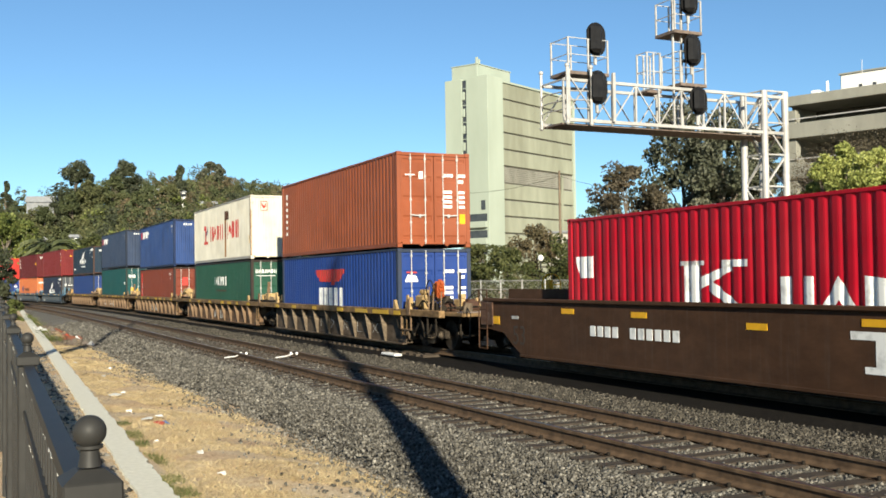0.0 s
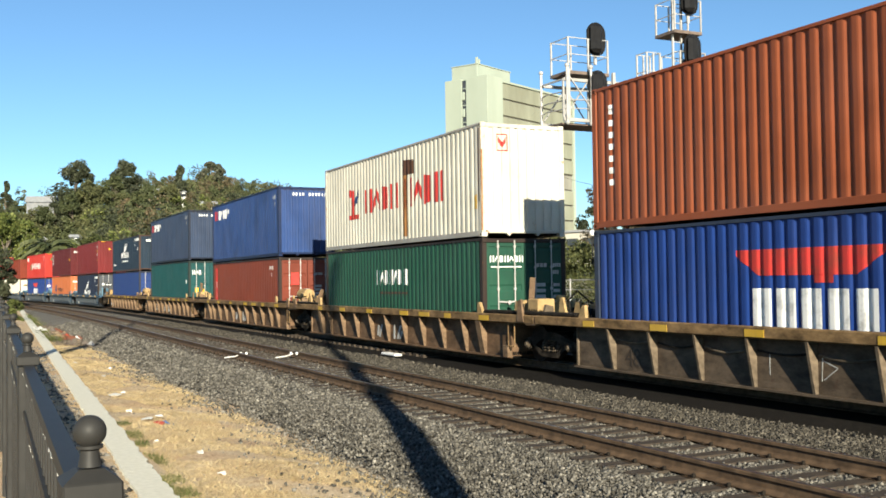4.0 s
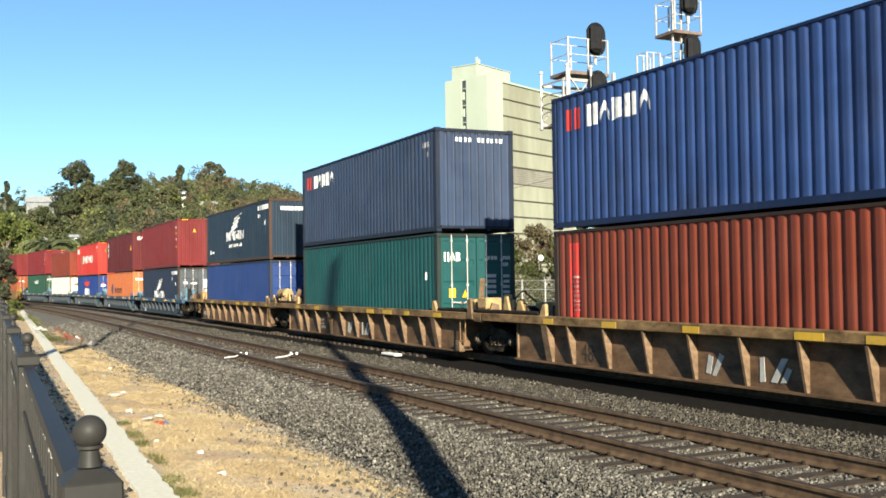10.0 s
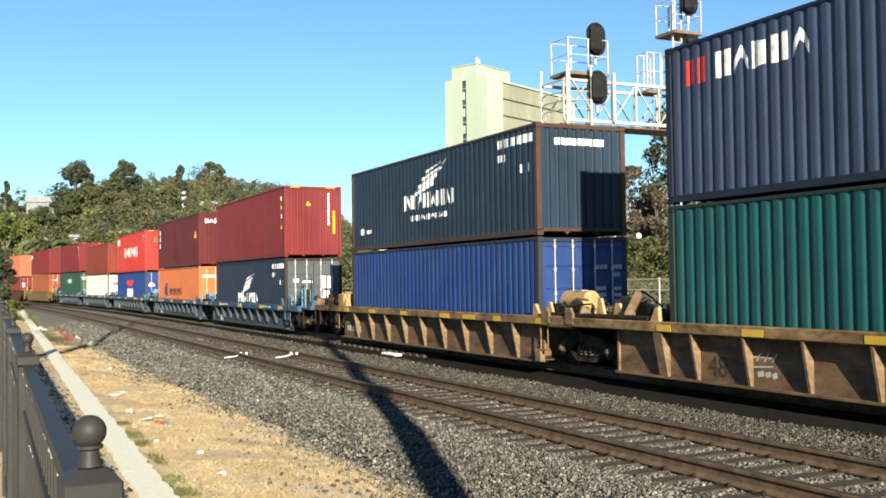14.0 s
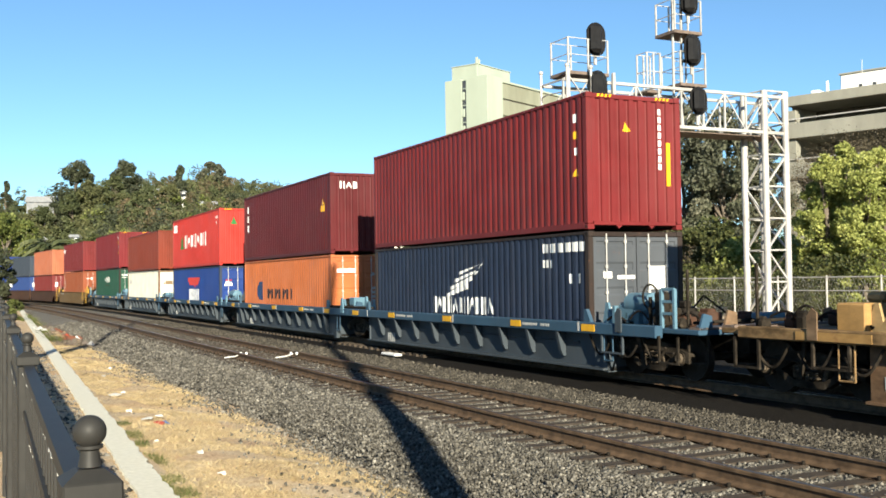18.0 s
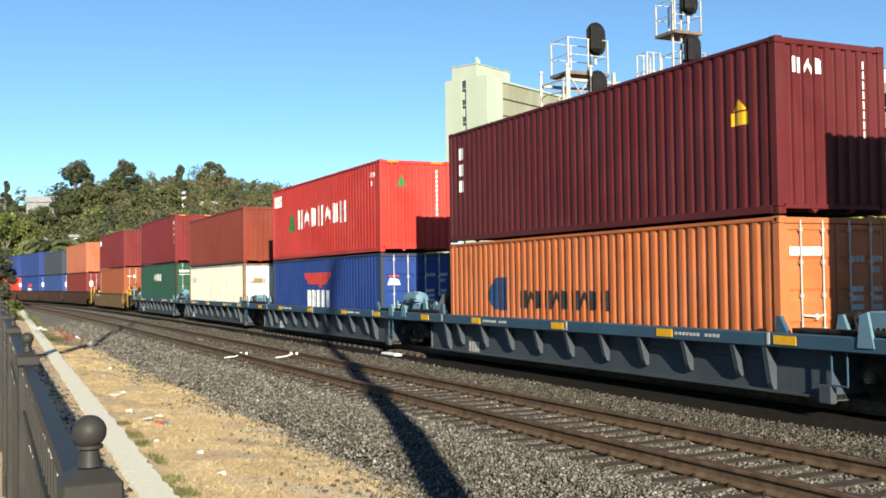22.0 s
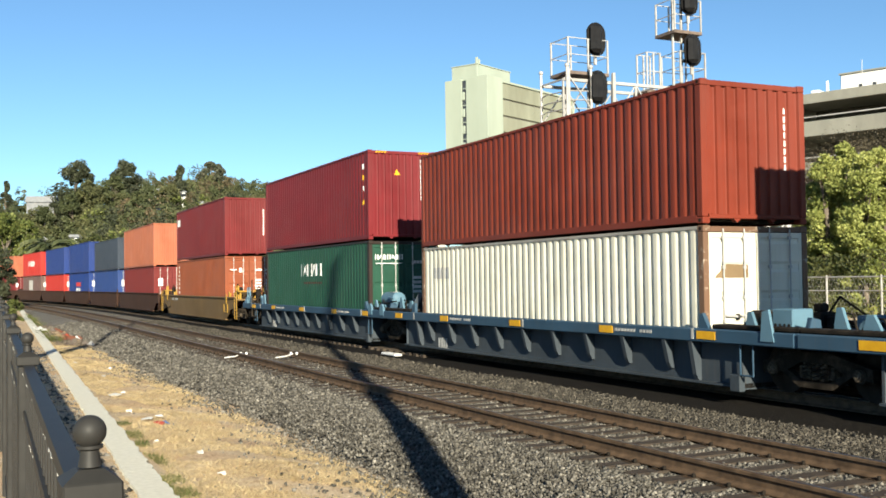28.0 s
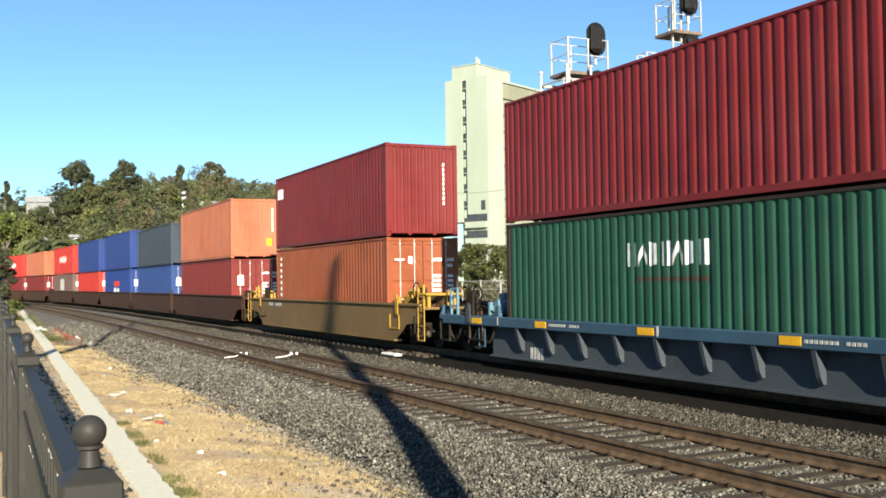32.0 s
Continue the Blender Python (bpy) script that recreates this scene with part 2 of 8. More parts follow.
# ---- mesh building ----
class Mesh:
    """Vertices and faces of one part, gathered from simple solids."""

    def __init__(self, smooth=False):
        self.v, self.f, self.smooth = [], [], smooth

    def add(self, verts, faces):
        n = len(self.v)
        self.v += [tuple(p) for p in verts]
        self.f += [tuple(i + n for i in f) for f in faces]
        return self

    def box(self, x0, x1, y0, y1, z0, z1, c=0.0):
        """A box; c: the width of its chamfered edges."""
        if c <= 0:
            return self.add([(x, y, z) for x in (x0, x1) for y in (y0, y1) for z in (z0, z1)],
                            [(0, 1, 3, 2), (4, 6, 7, 5), (0, 4, 5, 1), (2, 3, 7, 6), (0, 2, 6, 4), (1, 5, 7, 3)])
        c = min(c, (x1 - x0) * 0.45, (y1 - y0) * 0.45, (z1 - z0) * 0.45)
        bm = bmesh.new()
        bmesh.ops.create_cube(bm, size=1, matrix=Matrix.LocRotScale(((x0 + x1) / 2, (y0 + y1) / 2, (z0 + z1) / 2), None, (x1 - x0, y1 - y0, z1 - z0)))
        bmesh.ops.bevel(bm, geom=list(bm.edges), offset=c, segments=1, affect="EDGES")
        bm.verts.index_update()
        self.add([v.co[:] for v in bm.verts], [[v.index for v in f.verts] for f in bm.faces])
        bm.free()
        return self

    def tube(self, a, b, r, n=8, r2=None):
        a, b = Vector(a), Vector(b)
        r2 = r if r2 is None else r2
        d = (b - a).normalized()
        u = d.orthogonal().normalized()
        w = d.cross(u)
        ring = [(math.cos(2 * math.pi * i / n), math.sin(2 * math.pi * i / n)) for i in range(n)]
        vs = [a + r * (u * c + w * s) for c, s in ring] + [b + r2 * (u * c + w * s) for c, s in ring]
        fs = [(i, (i + 1) % n, n + (i + 1) % n, n + i) for i in range(n)]
        return self.add(vs, fs + [tuple(range(n - 1, -1, -1)), tuple(range(n, 2 * n))])

    def sweep(self, pts, r, n=7):
        """One bent pipe through pts."""
        pts = [Vector(p) for p in pts]
        o = len(self.v)
        for i, p in enumerate(pts):
            d = (pts[min(i + 1, len(pts) - 1)] - pts[max(i - 1, 0)]).normalized()
            u = d.cross(Vector((0.31, 0.2, 0.93)))
            u = u.normalized() if u.length > 1e-3 else Vector((1, 0, 0))
            w = d.cross(u)
            self.v += [tuple(p + r * (u * math.cos(2 * math.pi * k / n) + w * math.sin(2 * math.pi * k / n))) for k in range(n)]
        for i in range(len(pts) - 1):
            self.f += [(o + i * n + k, o + i * n + (k + 1) % n, o + (i + 1) * n + (k + 1) % n, o + (i + 1) * n + k) for k in range(n)]
        self.f += [tuple(range(o + n - 1, o - 1, -1)), tuple(o + (len(pts) - 1) * n + k for k in range(n))]
        return self

    def bar(self, a, b, w, h=None):
        """A square bar from a to b."""
        a, b = Vector(a), Vector(b)
        h = w if h is None else h
        d = (b - a).normalized()
        u = d.cross(Vector((0, 0, 1)))
        u = Vector((1, 0, 0)) if u.length < 1e-3 else u.normalized()
        t = u.cross(d)
        vs = [p + u * (sx * w / 2) + t * (sz * h / 2) for p in (a, b) for sx, sz in ((-1, -1), (1, -1), (1, 1), (-1, 1))]
        return self.add(vs, [(3, 2, 1, 0), (4, 5, 6, 7), (0, 1, 5, 4), (1, 2, 6, 5), (2, 3, 7, 6), (3, 0, 4, 7)])

    def prism(self, poly, axis, lo, hi):
        """A polygon of two coordinates, drawn out along the third axis."""
        def at(p, h):
            q = list(p)
            q.insert("xyz".index(axis), h)
            return q
        n = len(poly)
        vs = [at(p, lo) for p in poly] + [at(p, hi) for p in poly]
        return self.add(vs, [tuple(range(n)), tuple(range(2 * n - 1, n - 1, -1))] + [(i, n + i, n + (i + 1) % n, (i + 1) % n) for i in range(n)])

    def ball(self, c, r, n=12, squash=(1, 1, 1)):
        bm = bmesh.new()
        bmesh.ops.create_uvsphere(bm, u_segments=n, v_segments=max(6, n // 2), radius=r)
        bm.verts.index_update()
        self.add([(c[0] + v.co.x * squash[0], c[1] + v.co.y * squash[1], c[2] + v.co.z * squash[2]) for v in bm.verts], [[v.index for v in f.verts] for f in bm.faces])
        bm.free()
        return self

    def lathe(self, rings, centre=(0, 0), n=16):
        """A turned solid round a vertical axis: rings of radius and height."""
        vs = [(centre[0] + r * math.cos(2 * math.pi * i / n), centre[1] + r * math.sin(2 * math.pi * i / n), z) for r, z in rings for i in range(n)]
        fs = [(k * n + i, k * n + (i + 1) % n, (k + 1) * n + (i + 1) % n, (k + 1) * n + i) for k in range(len(rings) - 1) for i in range(n)]
        return self.add(vs, fs + [tuple(range(n - 1, -1, -1)), tuple((len(rings) - 1) * n + i for i in range(n))])

    def data(self, name, material):
        me = bpy.data.meshes.new(name)
        me.from_pydata(self.v, [], self.f)
        if material is not None:
            me.materials.append(material)
        if self.smooth:
            me.shade_smooth()
            me.set_sharp_from_angle(angle=radians(40))
        bm = bmesh.new()
        bm.from_mesh(me)
        bmesh.ops.recalc_face_normals(bm, faces=bm.faces)
        bm.to_mesh(me)
        bm.free()
        return me


SHARED = {}


def part(name, mesh, material, parent, label="", key=None):
    """One mesh object under a thing or under a part. key: alike parts share one mesh."""
    if key is not None:
        k = (key, material.name)
        if k not in SHARED:
            SHARED[k] = (mesh() if callable(mesh) else mesh).data(name, material)
        me = SHARED[k]
    else:
        me = (mesh() if callable(mesh) else mesh).data(name, material)
    ob = new(name, me)
    ob.parent = parent
    return tagged(ob, label)


def thing(name, label, category, group="", m=None):
    ob = new(name)
    ob.empty_display_size = 0.3
    if m is not None:
        ob.matrix_basis = m
    return tagged(ob, label, category, group)


def single(name, mesh, material, label, category, group="", kind="", m=None):
    ob = new(name, mesh.data(name, material))
    if m is not None:
        ob.matrix_basis = m
    return tagged(ob, label, category, group, kind)


def cloud(name, verts, faces, material):
    """A big mesh of many loose pieces, from arrays."""
    me = bpy.data.meshes.new(name)
    me.vertices.add(len(verts))
    me.vertices.foreach_set("co", np.ascontiguousarray(verts, np.float32).ravel())
    k = faces.shape[1]
    me.loops.add(faces.size)
    me.loops.foreach_set("vertex_index", np.ascontiguousarray(faces, np.int32).ravel())
    me.polygons.add(len(faces))
    me.polygons.foreach_set("loop_start", np.arange(0, faces.size, k, dtype=np.int32))
    me.update(calc_edges=True)
    me.materials.append(material)
    return me


# ---- the railway's line ----
D0, K0, K1 = 13.266, 8.045e-4, -2.1423e-5
NEAR = -5.384
STEP = 0.5
LINE_S0 = -60.0


def heading(s):
    s = max(-30.0, min(s, 168.0))
    return K0 * s + K1 * s * s / 2


def _integrate():
    n0 = int(-LINE_S0 / STEP)
    back = [(D0, 0.0)]
    for i in range(n0):
        h = heading(-(i + 0.5) * STEP)
        back.append((back[-1][0] - math.sin(h) * STEP, back[-1][1] - math.cos(h) * STEP))
    ahead = [(D0, 0.0)]
    for i in range(1400):
        h = heading((i + 0.5) * STEP)
        ahead.append((ahead[-1][0] + math.sin(h) * STEP, ahead[-1][1] + math.cos(h) * STEP))
    return back[:0:-1] + ahead


LINE = _integrate()


def on_line(s, off=0.0):
    """The place on the line at s metres, off metres to its right."""
    f = min(max((s - LINE_S0) / STEP, 0), len(LINE) - 1.001)
    i = int(f)
    a, b = LINE[i], LINE[i + 1]
    h = heading(s)
    return (a[0] + (b[0] - a[0]) * (f - i) + off * math.cos(h), a[1] + (b[1] - a[1]) * (f - i) - off * math.sin(h))


def at_line(s, off=0.0, z=0.0):
    x, y = on_line(s, off)
    return pose(x, y, z, 0, 0, -math.degrees(heading(s)))


def centre_x(y):
    """x of the train's track at y."""
    ys = LINE_Y
    return float(np.interp(y, ys, LINE_X))


LINE_X, LINE_Y = [p[0] for p in LINE], [p[1] for p in LINE]


def travelled(t):
    u = t - 16
    return 5.5414 * u - 0.00604 * u * u - 7.0e-5 * u ** 3


# ---- ground ----
def bed_z(lat):
    """Height of the ballast bed, by the distance to the right of the train's track."""
    return float(np.interp(lat, [-9.3, -8.4, -7.3, -3.5, -2.75, -2.0, -1.5, 1.5, 2.1, 3.6], [-0.72, -0.47, -0.20, -0.20, -0.24, -0.25, -0.26, -0.26, -0.26, -0.62]))


def curb_x(y):
    return 1.13 + 0.0505 * y


def ground_z(x, y):
    lat = x - centre_x(y)
    c = curb_x(y) + 0.33
    if x < c:
        left = curb_x(y)
        return float(np.interp(x, [-400, -1.2, 0.0, left - 0.5, left], [0.35, 0.3, 0.28, 0.06, -0.04]))
    toe = max(centre_x(y) - 8.5 + 0.45 * noise.noise((y * 0.22, 3.1, 0)), c + 0.6)
    z = float(np.interp(x, [c, c + 0.4 * (toe - c), toe, toe + 1.2], [-0.14, -0.22, -0.44, -0.75]))
    if lat > 3:
        z = float(np.interp(lat, [3, 4.5, 8, 14, 60], [-0.66, -0.6, -0.35, -0.1, 0.0]))
    elif x < toe and y < 120:
        ease = min(1.0, (x - c) / 0.5)
        z += ease * (0.055 * noise.noise((x * 0.55, y * 0.3, 2.0)) + 0.022 * noise.noise((x * 1.9, y * 1.3, 5.0)))
    return z + 0.03 * noise.noise((x * 0.7, y * 0.7, 0)) * (1 if y < 120 else 0)


def build_ground():
    xs = [-3000, -800, -250, -80, -25, -8, -3, -1.2, -0.4, 0.1]
    fine = [0.5 + 0.22 * i for i in range(49)]
    right = [13, 16, 17.5, 20, 24, 30, 45, 80, 200, 700, 3000]
    ys = [-3000, -400, -60, -20, -6] + [-3 + 1.0 * i for i in range(11)] + [8 + 0.35 * i for i in range(106)] + [46 + 1.0 * i for i in range(21)] + [70 + 6 * i for i in range(30)] + [300, 500, 900, 3000]
    m = Mesh(smooth=True)
    rows = []
    for y in ys:
        c = curb_x(min(y, 140))
        shift = centre_x(max(-50, min(y, 240))) - 13.27
        row = []
        for x in xs + fine + right:
            xx = x + (shift * max(0, min(1, (x - 2) / 6)) if x < 400 else 0)
            row.append((xx, y, ground_z(xx, max(-50, min(y, 140)))))
        rows.append(row)
    n = len(rows[0])
    for i, row in enumerate(rows):
        m.v += row
        if i:
            m.f += [((i - 1) * n + j, (i - 1) * n + j + 1, i * n + j + 1, i * n + j) for j in range(n - 1)]
    return single("ground", m, DRY, "dry tan ground with straw-coloured grass and bare soil", "ground", kind="structure")


ground = build_ground()


def ribbon(lats_z, s0, s1, step, material, name, label, kind="structure", bottom=None):
    """A sheet that follows the line, over a section of (lateral distance, height)."""
    m = Mesh(smooth=True)
    n = len(lats_z)
    count = int((s1 - s0) / step) + 1
    for i in range(count):
        s = s0 + i * step
        for lat, z in lats_z:
            x, y = on_line(s, lat)
            m.v.append((x, y, z))
        if i:
            m.f += [((i - 1) * n + j, (i - 1) * n + j + 1, i * n + j + 1, i * n + j) for j in range(n - 1)]
    return single(name, m, material, label, name.replace("_", " "), kind=kind)


# Added sheets over the bed; the train's shade is in their dark colour.
for lats, label in (((-2.35, -2.1, -1.75, -1.5, -1, 0, 1, 1.5, 1.75), "near-black ballast sheet under the train, its shade put into the colour"), ((1.75, 2.1, 2.8, 3.6, 4.6, 6.0, 8.0, 10.5), "near-black ballast sheet beyond the train, its shade put into the colour")):
    ribbon([(l, max(bed_z(l) + 0.012, float(np.interp(l, [3, 4.5, 8, 10.5], [-0.6, -0.5, -0.27, -0.24])) if l > 3.2 else -9)) for l in lats], -40, 330, 2.0, SHADE_BALLAST, "ballast_bed", label)
ribbon([(l, bed_z(l)) for l in (-9.3, -8.9, -8.6, -8.0, -7.35, -6.5, -5.4, -4.3, -3.5, -2.75, -2.0, -1.5, -1, 0, 1, 1.5, 2.1, 2.8, 3.6)], -40, 330, 2.0, BALLAST, "ballast_bed", "grey crushed-stone ballast bed under two railway tracks")

RAIL_SECTION = [(-0.075, -0.172), (0.075, -0.172), (0.075, -0.16), (0.02, -0.14), (0.012, -0.125), (0.012, -0.05), (0.036, -0.038), (0.036, -0.008), (0.028, 0.0), (-0.028, 0.0), (-0.036, -0.008), (-0.036, -0.038), (-0.012, -0.05), (-0.012, -0.125), (-0.02, -0.14), (-0.075, -0.16)]


def rail(centre):
    top = thing("rail", "rusty steel rail with a worn running surface", "rail", "rails of the two tracks")
    for name, section, mat in (("rail_body", RAIL_SECTION, RAIL_RUST), ("rail_head", [(-0.027, 0.003), (0.027, 0.003), (0.027, -0.002), (-0.027, -0.002)], RAIL_HEAD)):
        m = Mesh()
        n, count = len(section), 130
        for i in range(count + 1):
            s = -40 + 370 * (i / count) ** 1.4
            for u, z in section:
                x, y = on_line(s, centre + u)
                m.v.append((x, y, z))
            if i:
                m.f += [((i - 1) * n + j, (i - 1) * n + (j + 1) % n, i * n + (j + 1) % n, i * n + j) for j in range(n)]
        m.f += [tuple(range(n)), tuple(range(count * n, (count + 1) * n))]
        part(name, m, mat, top)
    return top


for track in (NEAR, 0.0):
    for side in (-0.755, 0.755):
        rail(track + side)

# ---- containers ----
L40, W40 = 12.192, 2.438


def corrugation(y0, y1, pitch=0.278, depth=0.036, flat=0.048, slope=0.052, crest=None):
    """Breakpoints (y, inset) of a trapezoid profile from y0 to y1."""
    n = max(1, round((y1 - y0) / pitch))
    p = (y1 - y0) / n
    crest = crest or flat
    k = p / (flat + crest + 2 * slope)
    pts = []
    for i in range(n):
        a = y0 + i * p
        top = a + (flat + slope) * k
        pts += [(a, depth), (a + flat * k, depth), (top, 0.006), (top + 0.22 * crest * k, 0.0), (top + 0.78 * crest * k, 0.0), (top + crest * k, 0.006)]
    return pts + [(y1, depth)]


SIDE = corrugation(-5.93, 5.93, depth=0.029, flat=0.04, slope=0.044, crest=0.15)
SIDE_Y, SIDE_D = [p[0] for p in SIDE], [p[1] for p in SIDE]


def side_mesh(h, sx):
    m = Mesh()
    for y, d in SIDE:
        for z in (0.15, h - 0.075):
            m.v.append((sx * (1.206 - d), y, z))
    m.f = [(2 * i, 2 * i + 2, 2 * i + 3, 2 * i + 1) for i in range(len(SIDE) - 1)]
    for y, d in SIDE:
        for z in (0.15, h - 0.075):
            m.v.append((sx * (1.2 - d), y, z))
    o = 2 * len(SIDE)
    m.f += [(o + 2 * i, o + 2 * i + 1, o + 2 * i + 3, o + 2 * i + 2) for i in range(len(SIDE) - 1)]
    return m


END = corrugation(-1.09, 1.09, 0.242, 0.045, 0.11, 0.018)


def end_mesh(h, sy):
    m = Mesh()
    for off in (0.0, 0.006):
        o = len(m.v)
        for x, d in END:
            for z in (0.17, h - 0.12):
                m.v.append((x, sy * (6.075 - 0.045 + d - off), z))
        m.f += [(o + 2 * i, o + 2 * i + 2, o + 2 * i + 3, o + 2 * i + 1) for i in range(len(END) - 1)]
    return m


def door_mesh(h, sx):
    """One door leaf, pressed in one sheet: stiles, top and bottom edges, and horizontal swages."""
    x0, x1 = (-1.10, -0.012) if sx < 0 else (0.012, 1.10)
    z0, z1 = 0.17, h - 0.13
    span = (z1 - z0 - 0.2) / 4
    prof = [(z0, 0.025), (z0 + 0.09, 0.025), (z0 + 0.1, 0.0)]
    for i in range(4):
        a = z0 + 0.1 + span * i
        prof += [(a + 0.05, 0.0), (a + 0.1, 0.022), (a + span - 0.1, 0.022), (a + span - 0.05, 0.0)]
    prof += [(z1 - 0.1, 0.0), (z1 - 0.09, 0.025), (z1, 0.025)]
    cols = [(x0, 1), (x0 + 0.07, 1), (x0 + 0.085, 0), (x1 - 0.085, 0), (x1 - 0.07, 1), (x1, 1)]
    m = Mesh()
    for x, stile in cols:
        for z, d in prof:
            m.v.append((x, -6.046 - (0.025 if stile else d), z))
    n = len(prof)
    m.f = [(i * n + j, i * n + j + 1, (i + 1) * n + j + 1, (i + 1) * n + j) for i in range(len(cols) - 1) for j in range(n - 1)]
    edge = [0 * n + j for j in range(n)] + [i * n + n - 1 for i in range(1, 6)] + [5 * n + j for j in range(n - 2, -1, -1)] + [i * n for i in range(4, 0, -1)]
    o = len(m.v)
    for k in edge:
        m.v.append((m.v[k][0], -6.02, m.v[k][2]))
    k = len(edge)
    m.f += [(edge[i], edge[(i + 1) % k], o + (i + 1) % k, o + i) for i in range(k)]
    return m


def rod_mesh(h, x):
    m = Mesh(smooth=True)
    m.tube((x, -6.1, 0.1), (x, -6.1, h - 0.06), 0.016, 6)
    for z in (0.2, 0.75, h * 0.5, h - 0.75, h - 0.22):
        m.box(x - 0.03, x + 0.03, -6.114, -6.073, z - 0.03, z + 0.03)
    return m


def handle_mesh(x, s):
    m = Mesh()
    m.bar((x, -6.128, 0.98), (x + s * 0.36, -6.128, 0.95), 0.022, 0.035).box(x + s * 0.3 - 0.03, x + s * 0.3 + 0.03, -6.122, -6.073, 0.9, 1.0)
    return m


def marks(polys, plane, h):
    """Flat shapes that follow a wall. plane: left (its side towards the yard) or end; polys: (u0, low0, high0, u1, low1, high1), u from the far end on the side, from the middle on the end."""
    m = Mesh()
    for u0, a0, b0, u1, a1, b1 in polys:
        if plane == "left":
            cuts = sorted({u0, u1, *[y for y in SIDE_Y if min(u0, u1) < y < max(u0, u1)]})
            prof = [np.interp(u, SIDE_Y, SIDE_D) for u in cuts]
        elif plane == "end":
            xs = [p[0] for p in END]
            cuts = sorted({u0, u1, *[x for x in xs if min(u0, u1) < x < max(u0, u1)]})
            prof = [np.interp(u, xs, [p[1] for p in END]) for u in cuts]
        else:
            cuts, prof = [u0, u1], [0, 0]
        o = len(m.v)
        for u, d in zip(cuts, prof):
            f = (u - u0) / (u1 - u0)
            for z in (a0 + (a1 - a0) * f, b0 + (b1 - b0) * f):
                if plane == "left":
                    m.v.append((-1.206 + d - 0.004, u, z))
                elif plane == "end":
                    m.v.append((u, -(6.03 + 0.045 - 0.045 + d) - 0.004, z))
                else:
                    m.v.append((u, -6.0765, z))
        m.f += [(o + 2 * i, o + 2 * i + 1, o + 2 * i + 3, o + 2 * i + 2) for i in range(len(cuts) - 1)]
    return m


def container(label, h, paint_mat, end="door", frame_mat=None, rods=None, door_mat=None, rails=None):
    c = thing("shipping_container", label, "container", "containers on the train")
    fm = frame_mat or paint_mat
    tag = round(h, 2)
    for sx in (-1, 1):
        part("side_panel", lambda: side_mesh(h, sx), paint_mat, c, key=("side", tag, sx))
        part("top_rail", lambda: Mesh().box(sx * 1.19 - 0.029, sx * 1.19 + 0.029, -5.93, 5.93, h - 0.075, h - 0.012, 0.006), rails or fm, c, key=("toprail", tag, sx))
        part("bottom_rail", lambda: Mesh().box(sx * 1.19 - 0.029, sx * 1.19 + 0.029, -5.93, 5.93, 0.02, 0.15, 0.006), rails or fm, c, key=("botrail", sx))
        for sy in (-1, 1):
            part("corner_post", lambda: Mesh().box(sx * 1.155 - 0.064, sx * 1.155 + 0.064, sy * 6.01 - 0.08, sy * 6.01 + 0.08, 0.122, h - 0.122, 0.012), fm, c, key=("post", tag, sx, sy))
            for z in (0.0, h - 0.12):
                if sx < 0:
                    part("casting_hole", lambda: Mesh(smooth=True).tube((-1.222, sy * 6.006, z + 0.06), (-1.2195, sy * 6.006, z + 0.06), 0.034, 10), STEEL_DARK, c, key=("hole", round(z, 2), sy))
                part("corner_casting", lambda: Mesh().box(sx * 1.138 - 0.081, sx * 1.138 + 0.081, sy * 6.006 - 0.089, sy * 6.006 + 0.089, z, z + 0.118, 0.012), fm, c, key=("cast", round(z, 2), sx, sy))
    part("roof", lambda: Mesh().box(-1.16, 1.16, -5.92, 5.92, h - 0.05, h - 0.028), paint_mat, c, key=("roof", tag))
    part("underframe", lambda: Mesh().box(-1.155, 1.155, -5.92, 5.92, 0.06, 0.13), STEEL_DARK, c, key=("floor",))
    part("end_panel", lambda: end_mesh(h, 1), paint_mat, c, key=("end", tag, 1))
    for sy in (-1, 1):
        part("header", lambda: Mesh().box(-1.055, 1.055, sy * 6.02 - 0.06, sy * 6.02 + 0.06, h - 0.12, h - 0.02, 0.01), fm, c, key=("header", tag, sy))
        part("sill", lambda: Mesh().box(-1.055, 1.055, sy * 6.02 - 0.06, sy * 6.02 + 0.06, 0.09, 0.17, 0.01).prism([(-0.5, 0.09), (-0.42, 0.02), (-0.34, 0.09)], "y", sy * 6.02 - 0.05, sy * 6.02 + 0.05).prism([(0.34, 0.09), (0.42, 0.02), (0.5, 0.09)], "y", sy * 6.02 - 0.05, sy * 6.02 + 0.05), fm, c, key=("sill", sy))
    if end == "door":
        rm = rods or GALV
        for sx in (-1, 1):
            d = part("door", lambda: door_mesh(h, sx), door_mat or paint_mat, c, key=("door", tag, sx))
            for x in (0.3, 0.78):
                part("locking_rod", lambda: rod_mesh(h, sx * x), rm, d, key=("rod", tag, sx * x))
                part("door_handle", lambda: handle_mesh(sx * x, -sx if x > 0.5 else sx * 0.6), rm, d, key=("handle", sx * x))
    else:
        part("end_panel", lambda: end_mesh(h, -1), paint_mat, c, key=("end", tag, -1))
    return c


def block(u0, w, z0, hh, n=1, gap=0.0, step=0.0):
    """n upright blocks of width w from u0 on, each of height hh; step: how far each stands above the last."""
    return [(u0 + i * (w + gap), z0 + i * step, z0 + i * step + hh, u0 + i * (w + gap) + w, z0 + i * step, z0 + i * step + hh) for i in range(n)]


